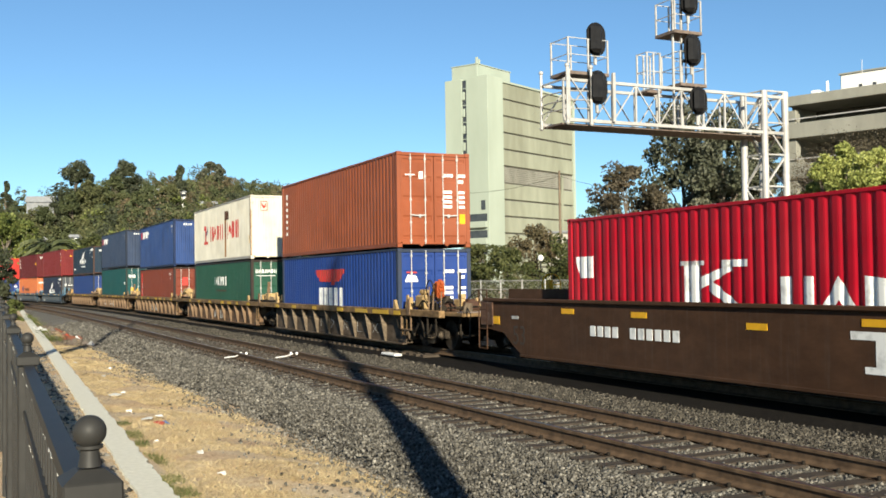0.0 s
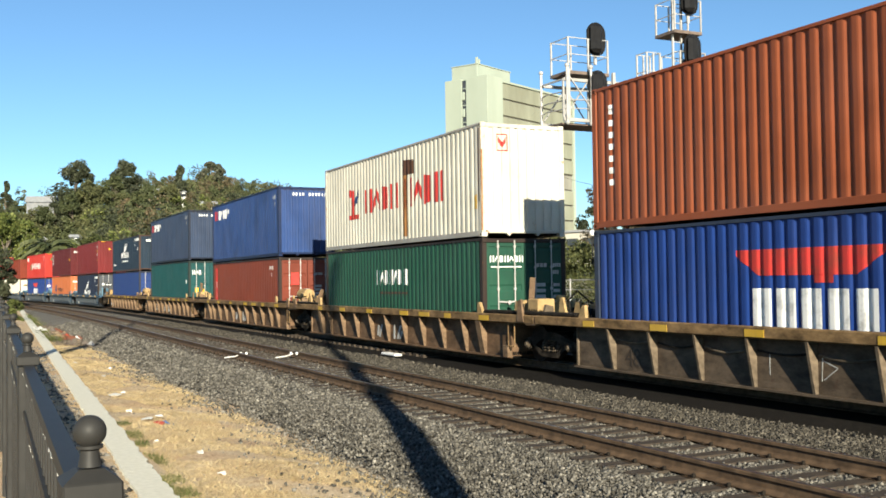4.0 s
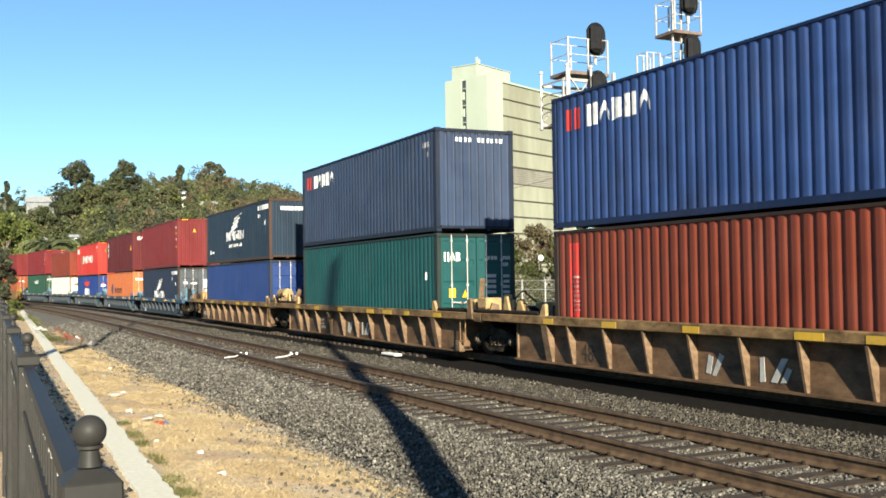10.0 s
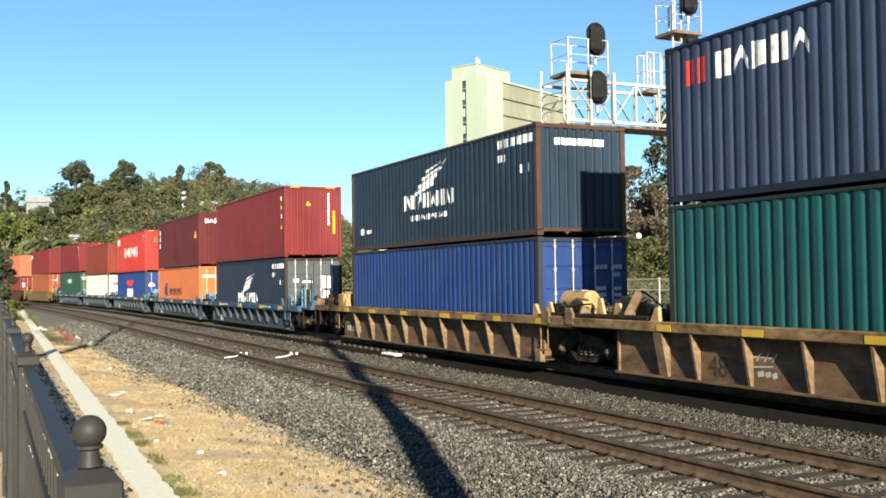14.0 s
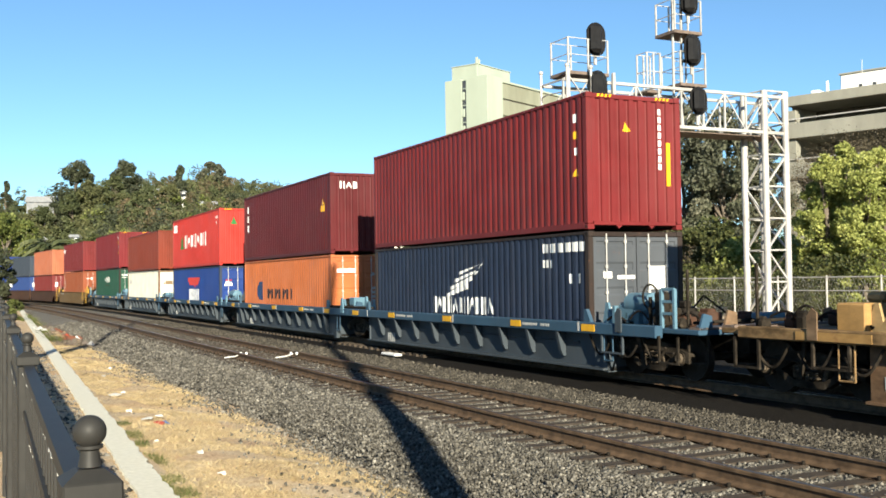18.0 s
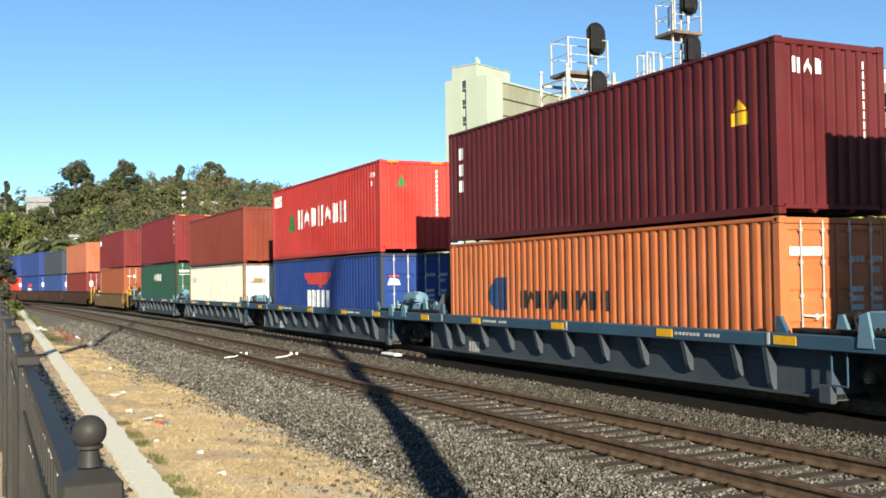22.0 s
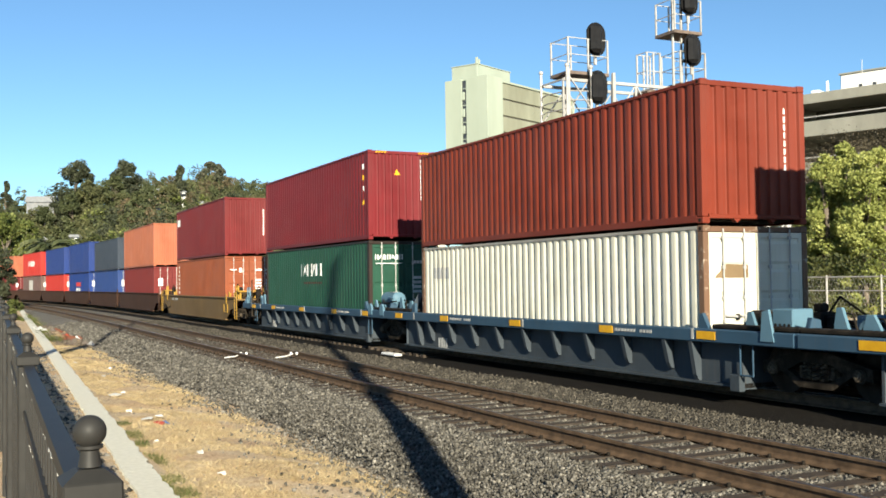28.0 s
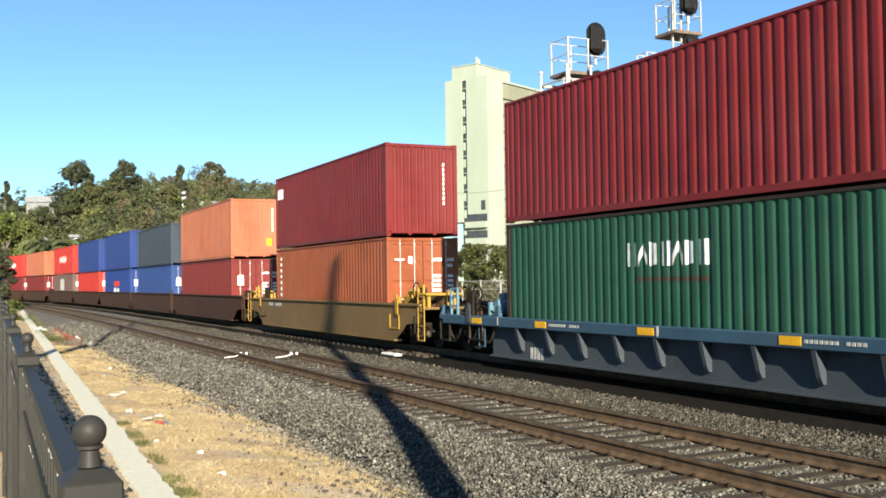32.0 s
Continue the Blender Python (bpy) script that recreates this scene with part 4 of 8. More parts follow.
def rib_car(label, front, rear, sill_mat, sheet_mat, rib_mat, tank_mat, coupled_front=False, coupled_rear=False, style="straight", ledge=False, tank=True):
    """A well car with outside ribs. Its well is centred on y = 0; front and rear: how far its deck ends lie from the container's ends (-y is the front)."""
    car = thing("well_car", label, "rail car", "well cars of the train")
    y0, y1 = -6.1 - front, 6.1 + rear
    ends_coupled = coupled_front or coupled_rear
    w0 = -6.8 if coupled_front else y0 + 1.45
    w1 = 6.7 if coupled_rear else y1 - 1.45
    mid = 0.0 if ends_coupled else (w0 + w1) / 2
    sill_z = 0.905 if style == "straight" else 0.865
    low_z = 0.1 if style == "straight" else 0.1 + SLATE_DROP
    for sx in (-1, 1):
        x = sx * 1.42
        part("top_sill", Mesh().box(x - 0.09, x + 0.09, y0 + (1.0 if coupled_front else 0.03), y1 - (0.6 if coupled_rear else 0.03), sill_z, 1.1, 0.02), sill_mat, car)
        part("sill_web", Mesh().box(min(sx * 1.265, sx * 1.329), max(sx * 1.265, sx * 1.329), w0, w1, sill_z, sill_z + 0.05), sill_mat, car)
        sheet = part("side_sheet", lambda: Mesh().box(sx * SHEET_X - 0.01, sx * SHEET_X + 0.01, w0, w1, low_z, sill_z), sheet_mat, car, key=("sheet", sx, w0, w1, style))
        part("bottom_flange", lambda: Mesh().box(sx * 1.325 - 0.07, sx * 1.325 + 0.07, w0, w1, low_z - 0.04, low_z - 0.002), sheet_mat, car, key=("flange", sx, w0, w1, style))
        if ledge:
            part("pipe", lambda: Mesh(smooth=True).tube((sx * 1.3, w0 + 1, 0.66), (sx * 1.3, w1 - 1, 0.66), 0.02, 6), sheet_mat, car, key=("pipe", sx, w0))
        pitch = 1.32 if style == "straight" else 1.3
        for i in range(-5, 6):
            y = mid + i * pitch
            last = abs(i) == 5
            if last and ends_coupled:
                continue
            if last:
                y = mid + math.copysign(6.22 if style == "straight" else 5.96, i)
            if style == "straight":
                wide = 0.24 if last else 0.055
                poly = [(sx * 1.287, 0.905), (sx * 1.5, 0.905), (sx * 1.39, 0.3), (sx * 1.35, 0.1), (sx * 1.287, 0.1)]
                r = part("rib", lambda: Mesh().prism(poly, "y", -wide / 2, wide / 2), rib_mat, car, key=("rib", sx, wide))
            else:
                low = low_z if last else 0.34
                poly = [(sx * 1.287, 0.865), (sx * 1.5, 0.865), (sx * 1.4, low + 0.1), (sx * 1.35, low), (sx * 1.287, low)]
                r = part("rib", lambda: Mesh().prism(poly, "y", -0.05, 0.05), rib_mat, car, key=("trib", sx, low))
            r.matrix_basis = pose(0, y, 0)
    part("well_floor", lambda: Mesh().box(-1.262, 1.262, w0, w1, 0.12, 0.2), STEEL_DARK, car, key=("wfloor", w0, w1))
    for sy, end, coupled in ((-1, y0, coupled_front), (1, y1, coupled_rear)):
        well = w0 if sy < 0 else w1
        lo, hi = sorted((well, end))
        part("well_end", lambda: Mesh().prism([(well, 0.1), (well, 0.95), (well - sy * 0.9, 0.95), (well - sy * 0.3, 0.1)], "x", -1.262, 1.262), sheet_mat, car, key=("wend", well))
        part("end_deck", Mesh().box(-1.32, 1.32, min(sy * 6.35, end), max(sy * 6.35, end), 0.955, 1.05, 0.015), sill_mat, car)
        part("centre_sill", Mesh().box(-0.32, 0.32, lo - (0.15 if sy < 0 else 0), hi + (0.15 if sy > 0 else 0), 0.62, 0.954), STEEL_DARK, car)
        for sx in (-1, 1):
            g = part("container_guide", lambda: Mesh().prism([(sy * 6.16, 1.1), (sy * 6.42, 1.1), (sy * 6.26, 1.36), (sy * 6.18, 1.36)], "x", sx * 1.36 - 0.06, sx * 1.36 + 0.02), tank_mat if style == "straight" else sill_mat, car, key=("guide", sx, sy))
            part("deck_bracket", lambda: Mesh().prism([(sx * 1.3, 1.05), (sx * 1.0, 1.05), (sx * 1.02, 1.3), (sx * 1.2, 1.34)], "y", end - 0.05 if sy > 0 else end, end if sy > 0 else end + 0.05), rib_mat if style == "straight" else sill_mat, car)
            if coupled or sy < 0:
                ladder(car, sx * 1.44, well + sy * 0.28, 0.36, 0.9, sill_mat, 0.3)
                if not coupled:
                    part("end_foot", lambda: Mesh().box(sx * 1.4 - 0.06, sx * 1.4 + 0.06, well - 0.12, well + 0.12, 0.08, 0.36, 0.01), rib_mat, car, key=("foot", sx, well))
            else:
                part("end_post", lambda: Mesh().box(min(sx * 1.287, sx * 1.33), max(sx * 1.287, sx * 1.33), well - 0.05, well, 0.1, sill_z), rib_mat, car, key=("endpost", sx, well, sill_z))
            if not coupled:
                part("deck_cover", Mesh().box(sx * 1.26 - 0.16, sx * 1.26 + 0.16, min(sy * 6.5, end), max(sy * 6.5, end), 1.102, 1.18, 0.02), STEEL_DARK, car)
        if not coupled and sy > 0:
            for x, z0, z1 in ((1.15, 1.1, 1.32), (1.2, 1.46, 1.56), (0.45, 1.06, 1.24)):
                part("far_deck_beam", Mesh().box(x - 0.06, x + 0.06, end - 2.2, end - 0.25, z0, z1, 0.01), STEEL_DARK, car)
            for dy in (0.35, 1.2, 2.1):
                part("far_deck_post", Mesh().box(1.17, 1.23, end - dy - 0.05, end - dy + 0.05, 1.32, 1.46), STEEL_DARK, car)
            part("data_plate", Mesh().box(1.083, 1.089, end - 1.0, end - 0.65, 1.34, 1.44), MARK_GREY, car)
        if coupled:
            coupler(car, end, sy)
            post = Mesh()
            for dy, top in ((0.05, 1.1), (0.6, 2.13)):
                post.box(-1.09, -1.05, end - sy * dy - 0.02, end - sy * dy + 0.02, 0.44, top)
            post.box(-1.09, -1.05, min(end - sy * 0.05, end - sy * 0.6), max(end - sy * 0.05, end - sy * 0.6), 0.4, 0.45)
            part("grab_post", post, TRUCK_DUST, car)
            end_gear(car, sy, TAN_RIB if style == "straight" else rib_mat, tank_mat)
            part("crossover_platform", Mesh().box(-1.3, 1.3, end - 0.3 if sy > 0 else end - 0.0, end if sy > 0 else end + 0.3, 1.052, 1.09), GRATE, car)
    drop = 0.0 if style == "straight" else SLATE_DROP
    truck(car, -8.05 if coupled_front else y0, drop)
    if coupled_rear:
        truck(car, 8.05, drop)
    if tank and not coupled_front:
        reservoir(car, -0.93, y0 + 0.5, 1.43, tank_mat, 0.9)
        for dy in (0.02, 0.98):
            part("tank_yoke", Mesh().prism([(y0 + dy - 0.16, 0.96), (y0 + dy + 0.16, 0.96), (y0 + dy + 0.14, 1.18), (y0 + dy + 0.05, 1.3), (y0 + dy - 0.05, 1.3), (y0 + dy - 0.14, 1.18)], "x", -1.53, -1.47), rib_mat if style == "straight" else tank_mat, car)
        part("pipe", Mesh(smooth=True).tube((-1.2, y0 + 0.2, 1.5), (-1.25, y0 - 0.35, 1.46), 0.03, 8), tank_mat, car)
        part("pipe", Mesh(smooth=True).sweep([(-1.17, y0 + 0.75, 1.42), (-1.2, y0 + 0.6, 1.33), (-1.19, y0 + 0.3, 1.31), (-1.17, y0 + 0.05, 1.36), (-1.15, y0 - 0.3, 1.38)], 0.018), STEEL_DARK, car)
        part("data_plate", Mesh().box(-1.02, -0.84, y0 + 0.3, y0 + 0.55, 1.652, 1.664), MARK_GREY, car)
        part("link_housing", Mesh().box(-1.5, -1.36, y0 - 0.05, y0 + 0.95, 0.86, 1.12, 0.03), rib_mat if style == "straight" else sill_mat, car)
        for dy, w, h in ((-0.62, 0.42, 0.2), (-1.25, 0.2, 0.34), (1.42, 0.24, 0.28)):
            part("deck_block", Mesh().box(-0.9, -0.5, y0 + dy - w / 2, y0 + dy + w / 2, 1.05, 1.1 + h, 0.03).box(-0.95, -0.45, y0 + dy - w * 0.65, y0 + dy + w * 0.65, 1.1 + h * 0.62, 1.1 + h * 0.75, 0.01), tank_mat if dy > -1 else rib_mat, car)
        part("slanted_arm", Mesh().bar((-1.1, y0 - 1.5, 1.16), (-0.95, y0 - 1.7, 1.62), 0.09, 0.16), rib_mat, car)
    elif not coupled_front:
        box = Mesh().box(-1.15, -0.7, y0 + 0.42, y0 + 0.88, 1.05, 1.46, 0.02)
        b = part("bracket_box", box, AMBER_BOX if style == "straight" and front < 2.9 else tank_mat, car, "open steel box with a row of holes on the deck")
        for k in range(4):
            part("bracket_hole", Mesh(smooth=True).tube((-1.158, y0 + 0.5 + 0.1 * k, 1.2), (-1.151, y0 + 0.5 + 0.1 * k, 1.2), 0.026, 8), STEEL_DARK, b)
        part("link_housing", Mesh().box(-1.5, -1.36, y0 - 0.05, y0 + 0.45, 0.86, 1.1, 0.03), rib_mat if style == "straight" else sill_mat, car)
        part("upright_bracket", Mesh().prism([(y0 + 0.45, 0.95), (y0 + 0.75, 0.95), (y0 + 0.7, 1.42), (y0 + 0.56, 1.46)], "x", -1.53, -1.48), rib_mat if style == "straight" else tank_mat, car)
        part("upright_bracket", Mesh().bar((-1.0, y0 + 1.02, 1.1), (-0.96, y0 + 0.96, 1.95 if style == "straight" else 1.4), 0.06, 0.12), rib_mat, car)
        part("valve_box", Mesh().box(-1.1, -0.8, y0 + 1.15, y0 + 1.5, 1.05, 1.42, 0.05), STEEL_DARK if style != "straight" else tank_mat, car)
    elif coupled_front and style != "straight":
        reservoir(car, -0.75, -7.3, 1.47, tank_mat, 0.7)
    valve_kit(car, 0.3, -7.3, 1.06, STEEL_DARK if style != "straight" else tank_mat)
    part("air_box", Mesh().box(0.3, 0.85, y0 + 0.15, y0 + 0.5, 1.05, 1.32, 0.03), tank_mat, car)
    if not coupled_front:
        for x, y, w, h in ((-1.05, y0 - 0.5, 0.16, 0.4), (-0.7, y0 - 0.75, 0.3, 0.2), (-1.15, y0 + 1.35, 0.14, 0.3), (-0.5, y0 + 1.5, 0.3, 0.26), (-0.95, y0 - 1.0, 0.2, 0.3)):
            part("deck_gusset", Mesh().prism([(y - w, 1.1), (y + w, 1.1), (y + w * 0.5, 1.1 + h), (y - w * 0.1, 1.1 + h)], "x", x - 0.03, x + 0.03), tank_mat, car)
            part("deck_pipe", Mesh(smooth=True).sweep([(x, y - 0.3, 1.12), (x + 0.06, y - 0.15, 1.12 + h * 0.7), (x + 0.1, y + 0.1, 1.12 + h * 0.75), (x + 0.12, y + 0.35, 1.13)], 0.02), STEEL_DARK, car)
    for k, (x, y, w, h) in enumerate(((-0.4, y0 - 0.6, 0.3, 0.2), (0.0, y0 - 0.3, 0.4, 0.14), (-0.7, 6.75, 0.2, 0.22), (-0.2, 7.2, 0.35, 0.16))):
        if not (coupled_front and k < 2):
            part("deck_fitting", Mesh().prism([(x - w / 2, 1.05), (x + w / 2, 1.05), (x + w / 2, 1.05 + h * 0.6), (x, 1.05 + h), (x - w / 2, 1.05 + h * 0.8)], "y", y - 0.09, y + 0.09), tank_mat if k % 2 else STEEL_DARK, car)
    return car


def smooth_car(label, front, rear, mat, coupled_front=False, coupled_rear=False, far=False, top=1.22, kit=None, deep=7.3):
    """A well car with plain deep sides, cut up towards its ends."""
    car = thing("well_car", label, "rail car", "well cars of the train")
    y0, y1 = -6.1 - front, 6.1 + rear
    for sx in (-1, 1):
        d0, d1 = min(deep, -y0 - 1.2), min(deep, y1 - 1.2)
        poly = [(-d0, 0.2), (d1, 0.2), (d1 + 0.4, 0.4), (d1 + 0.8, 0.66), (y1 - 0.2, 0.75), (y1 - 0.2, top - 0.04), (6.9, top), (-6.9, top), (y0 + 0.2, top - 0.04), (y0 + 0.2, 0.75), (-d0 - 0.8, 0.66), (-d0 - 0.4, 0.4)]
        part("side_sheet", Mesh().prism(poly, "x", sx * 1.45 - 0.012, sx * 1.45 + 0.012), mat, car)
        part("top_sill", Mesh().box(sx * 1.47 - 0.05, sx * 1.47 + 0.05, y0 + 0.2, y1 - 0.2, top - 0.03, top + 0.05, 0.015), mat, car)
        part("bottom_flange", Mesh().box(sx * 1.45 - 0.06, sx * 1.45 + 0.06, -d0, d1, 0.15, 0.2), mat, car)
    part("well_floor", lambda: Mesh().box(-1.43, 1.43, -6.9, 6.9, 0.12, 0.2), STEEL_DARK, car, key=("sfloor",))
    for sy, end, coupled in ((-1, y0, coupled_front), (1, y1, coupled_rear)):
        part("end_deck", Mesh().box(-1.43, 1.43, min(sy * 6.4, end), max(sy * 6.4, end), top - 0.12, top - 0.05, 0.015), mat, car)
        part("centre_sill", Mesh().box(-0.32, 0.32, min(sy * 6.5, end), max(sy * 6.5, end), 0.6, top - 0.121), STEEL_DARK, car)
        part("end_shroud", Mesh().prism([(end - sy * 0.1, top - 0.06), (sy * 6.35, top - 0.06), (sy * 6.75, top + 0.26), (end - sy * 0.1, top + 0.26)], "x", -0.74, -0.7), mat, car)
        if not far:
            for sx in (-1, 1):
                ladder(car, sx * 1.49, end - sy * 0.15, 0.25, top + 0.25, kit or mat, 0.42)
        if coupled:
            coupler(car, end, sy)
            if kit is not None:
                end_gear(car, sy, kit, kit)
                part("end_shelf", Mesh().box(-1.4, -0.3, min(end, end - sy * 0.5), max(end, end - sy * 0.5), top + 0.28, top + 0.34, 0.01).box(-1.3, -1.22, min(end - sy * 0.1, end - sy * 0.2), max(end - sy * 0.1, end - sy * 0.2), top - 0.05, top + 0.28).box(-0.5, -0.42, min(end - sy * 0.1, end - sy * 0.2), max(end - sy * 0.1, end - sy * 0.2), top - 0.05, top + 0.28), kit, car)
    truck(car, -8.1 if coupled_front else y0)
    if coupled_rear:
        truck(car, 8.1)
    if not far:
        hand_wheel(car, 0.2, y1 - 0.6 if kit is None else y0 + 0.5, top + 0.35, AMBER if kit is None else kit)
    return car

# ---- the train, from its leading car to its last ----
TRAIN = []


def ride(ob, s, z=0.0):
    """ob travels with the train: s is where its middle stands on the line at 16 s."""
    ob.matrix_basis = at_line(s, 0.0, z)
    TRAIN.append((ob, s, z))
    return ob


def load(s_front, z, c):
    return ride(c, s_front + 6.096, z)


def stack(s_front, floor, lower, upper=None):
    low, h_low = lower
    load(s_front, floor, low)
    if upper is not None:
        load(s_front, floor + h_low + 0.03, upper)


STD, HIGH = 2.591, 2.896


def sail(u, z, w, h):
    """A wing of slanting stripes, in plain shapes."""
    out = []
    for i in range(4):
        a, b = i * 0.22, 0.62 + i * 0.1
        lo = z + h * (0.02 + 0.2 * i)
        out.append((u + w * (0.1 + a * 0.45), lo, lo + h * 0.1, u + w * b, lo + h * (0.24 + 0.02 * i), lo + h * (0.44 - 0.05 * i)))
    out.append((u + w * 0.8, z + h * 0.62, z + h * 0.66, u + w, z + h * 0.98, z + h))
    return out


YELLOW_WORN = paint((0.66, 0.41, 0.05), 0.7, (0.14, 0.08, 0.04), 0.6, 0.7)



SCRIB = 3.94


def build_train():
    stripe = MARK_WHITE
    # leading car: plain brown sides, one red container
    car = smooth_car("dark brown well car with deep plain sides and yellow reflectors", 3.6, 3.6, LEAD_BROWN, True, True, top=1.42, deep=7.75)
    part("end_plate", Mesh().box(-1.5, -1.464, 9.05, 9.66, 0.82, 1.4, 0.01), paint((0.11, 0.06, 0.04), 0.9, (0.16, 0.12, 0.1), 0.7, 0.8, patchy=0.6), car, "rust-brown end plate")
    part("reflector", Mesh().box(-1.472, -1.463, 8.75, 9.2, 0.86, 1.04), AMBER, car)
    for y, z in ((5.75, 1.22), (3.25, 1.2), (0.08, 1.09), (-2.3, 1.22)):
        part("reflector", Mesh().box(-1.472, -1.463, y - 0.24, y + 0.24, z - 0.05, z + 0.06), AMBER, car)
    for y in [4.9 - 0.26 * k for k in range(4)] + [3.54 - 0.26 * k for k in range(6)]:
        part("number_bar", Mesh().box(-1.47, -1.462, y - 0.18, y, 0.74, 0.95), MARK_WHITE, car)
    lettering("53", 0.62, MARK_FAINT, car, -1.464, 8.14, 0.42)
    part("owner_sign", Mesh().box(-1.47, -1.462, -3.0, -1.85, 0.98, 1.1).box(-1.47, -1.462, -2.55, -2.3, 0.6, 0.98).box(-1.47, -1.462, -2.75, -2.1, 0.5, 0.6), MARK_WHITE, car, "white block sign on the car side")
    part("placard", Mesh().box(-1.47, -1.462, 7.85, 8.15, 1.0, 1.07), MARK_GREY, car)
    ride(car, -83.3 + 6.096)
    c = container("crimson corrugated container with big white lettering", HIGH, paint(K_RED, 0.12, rough=0.4, grime=0.12), "door")
    mark(c, "letter_bars", flip([(-2.2, 1.0, 1.9, -1.8, 1.0, 1.9), (-1.78, 1.38, 1.6, -0.95, 1.72, 1.84), (-1.55, 1.36, 1.6, -0.7, 0.96, 1.1)] + [(-2.35, 1.82, 1.9, -1.65, 1.82, 1.9), (-1.2, 1.78, 1.9, -0.55, 1.78, 1.9)] + word(0.2, 3.6, 0.75, 0.85, 4)), "left", HIGH, stripe)
    mark(c, "badge", flip([(-5.78, 1.95, 2.07, -5.66, 1.62, 2.07), (-5.66, 1.62, 2.07, -5.16, 1.62, 2.07)]), "left", HIGH, stripe)
    load(-83.3, 0.3, c)

    # five linked brown cars
    fronts = [-61.63, -44.45, -26.25, -7.95, 8.95]
    joints = [-47.45, -29.4, -11.1, 7.2]
    for i, f in enumerate(fronts):
        front = 4.5 if i == 0 else f - joints[i - 1]
        rear = 3.7 if i == 4 else joints[i] - f - L40
        car = rib_car("rusty tan well car with upright side ribs and yellow-brown sill", front, rear, TAN_SILL, TAN if i else TAN_GRIMY, TAN_RIB if i else TAN_RIB_GRIMY, TANK_TAN, i == 0, i == 4, ledge=i == 4, tank=i in (0, 2, 4))
        for y, w in ((5.9, 0.4), (3.6, 0.5), (1.1, 0.45), (-1.67, 0.6), (-3.1, 0.7) if i else (-3.7, 1.1), (-4.6, 0.36) if i else (-5.35, 1.3), (-6.67, 0.5)):
            part("yellow_stripe", Mesh().box(-1.518, -1.511, y - w / 2, y + w / 2, 0.93, 1.05), YELLOW_WORN, car, "faded yellow stripe")
        if i == 0:
            for k in range(8):
                pts = [(-1.31, 5.2 - 1.32 * k - 0.11 * q, 0.7 - (0.04 + 0.02 * (k % 3)) * math.sin(math.pi * q / 10)) for q in range(11)]
                part("brake_pipe", Mesh(smooth=True).sweep(pts, 0.02, 6), STEEL_DARK if k % 2 else TAN_RIB_GRIMY, car)
            for y, z, dy, dz in ((1.0, 0.32, 0.0, 0.34), (-0.1, 0.3, -0.02, 0.36), (-0.12, 0.62, -0.3, -0.1), (-0.42, 0.52, 0.28, -0.2), (-1.45, 0.3, 0.0, 0.36), (-1.45, 0.66, -0.3, -0.1), (-1.6, 0.48, -0.2, -0.18), (-2.75, 0.28, 0.0, 0.34), (-2.75, 0.28, -0.4, 0.02), (-4.05, 0.62, -0.5, -0.32), (-4.1, 0.3, -0.45, 0.3)):
                part("scribble_stroke", Mesh().bar((-1.2875, y, z), (-1.2875, y + dy, z + dz), 0.004, 0.016), MARK_GREY, car)
        worn = [] if i in (0, 4) else [[(0.82, 0.2), (0.72, 0.2), (0.5, 0.55), (0.62, 0.6)], [(0.98, 0.24), (0.86, 0.22), (0.78, 0.52), (0.9, 0.56)], [(-0.36, 0.18), (-0.48, 0.2), (-0.46, 0.6), (-0.37, 0.58)], [(-0.6, 0.2), (-0.74, 0.2), (-1.0, 0.6), (-0.86, 0.6)], [(-0.82, 0.2), (-0.96, 0.22), (-1.08, 0.42), (-0.98, 0.46)]]
        for q in worn:
            part("owner_sign", Mesh().prism(q, "x", -1.292 - 0.002 * worn.index(q), -1.2865), MARK_GREY, car, "worn white block sign on the side sheet")
        if i == 3:
            for k in range(7):
                part("scribble_stroke", Mesh().bar((-1.2875, SCRIB - 0.09 * k, 0.52 + 0.06 * (k % 2)), (-1.2875, SCRIB - 0.09 * k - 0.1, 0.66 - 0.07 * (k % 2)), 0.004, 0.022), MARK_GREY, car)
            for a, b, z in ((0.12, 0.55, 0.42), (0.2, 0.34, 0.3), (0.38, 0.5, 0.3), (0.54, 0.64, 0.29)):
                part("scribble_stroke", Mesh().bar((-1.2875, SCRIB - a, z), (-1.2875, SCRIB - b, z + 0.03), 0.004, 0.028 if z > 0.4 else 0.09), MARK_GREY, car)
        if i in (0, 2, 3):
            lettering("48", 0.5, MARK_FAINT, car, -1.2885, 4.95, 0.2)
        if i == 0:
            for k, (dx, dy, dz, l) in enumerate(((0, 0, 0, 0.3), (0.02, -0.1, -0.03, 0.27), (-0.05, 0.09, -0.04, 0.26), (-0.07, -0.04, -0.06, 0.29), (0.03, 0.06, 0.03, 0.22), (-0.04, -0.13, -0.1, 0.2))):
                part("hose_loop", Mesh(smooth=True).sweep([(-0.82 + dx, -8.2 + dy + 0.02 * math.sin(3 * j + k), 1.7 + dz + l * (0.5 - j / 5) * 1.6) for j in range(6)], 0.062, 8), ORANGE_KIT, car, "bright orange hose tied to the brake gear")
            for c, r in (((-0.8, -7.9, 1.7), 0.15), ((-0.84, -7.86, 1.52), 0.12), ((-0.78, -7.98, 1.4), 0.1)):
                part("wrapped_bundle", Mesh(smooth=True).ball(c, r, 12, (0.8, 0.8, 1.1)), RUST_PATCH, car, "rust-brown bundle tied to the brake gear")
            part("bundle_post", Mesh().box(-0.76, -0.7, -8.23, -8.17, 1.05, 1.8), STEEL_DARK, car)
            coil = [Vector((-0.98, -7.85 + 0.22 * math.cos(k * 0.5), 1.68 + 0.24 * math.sin(k * 0.5))) for k in range(14)]
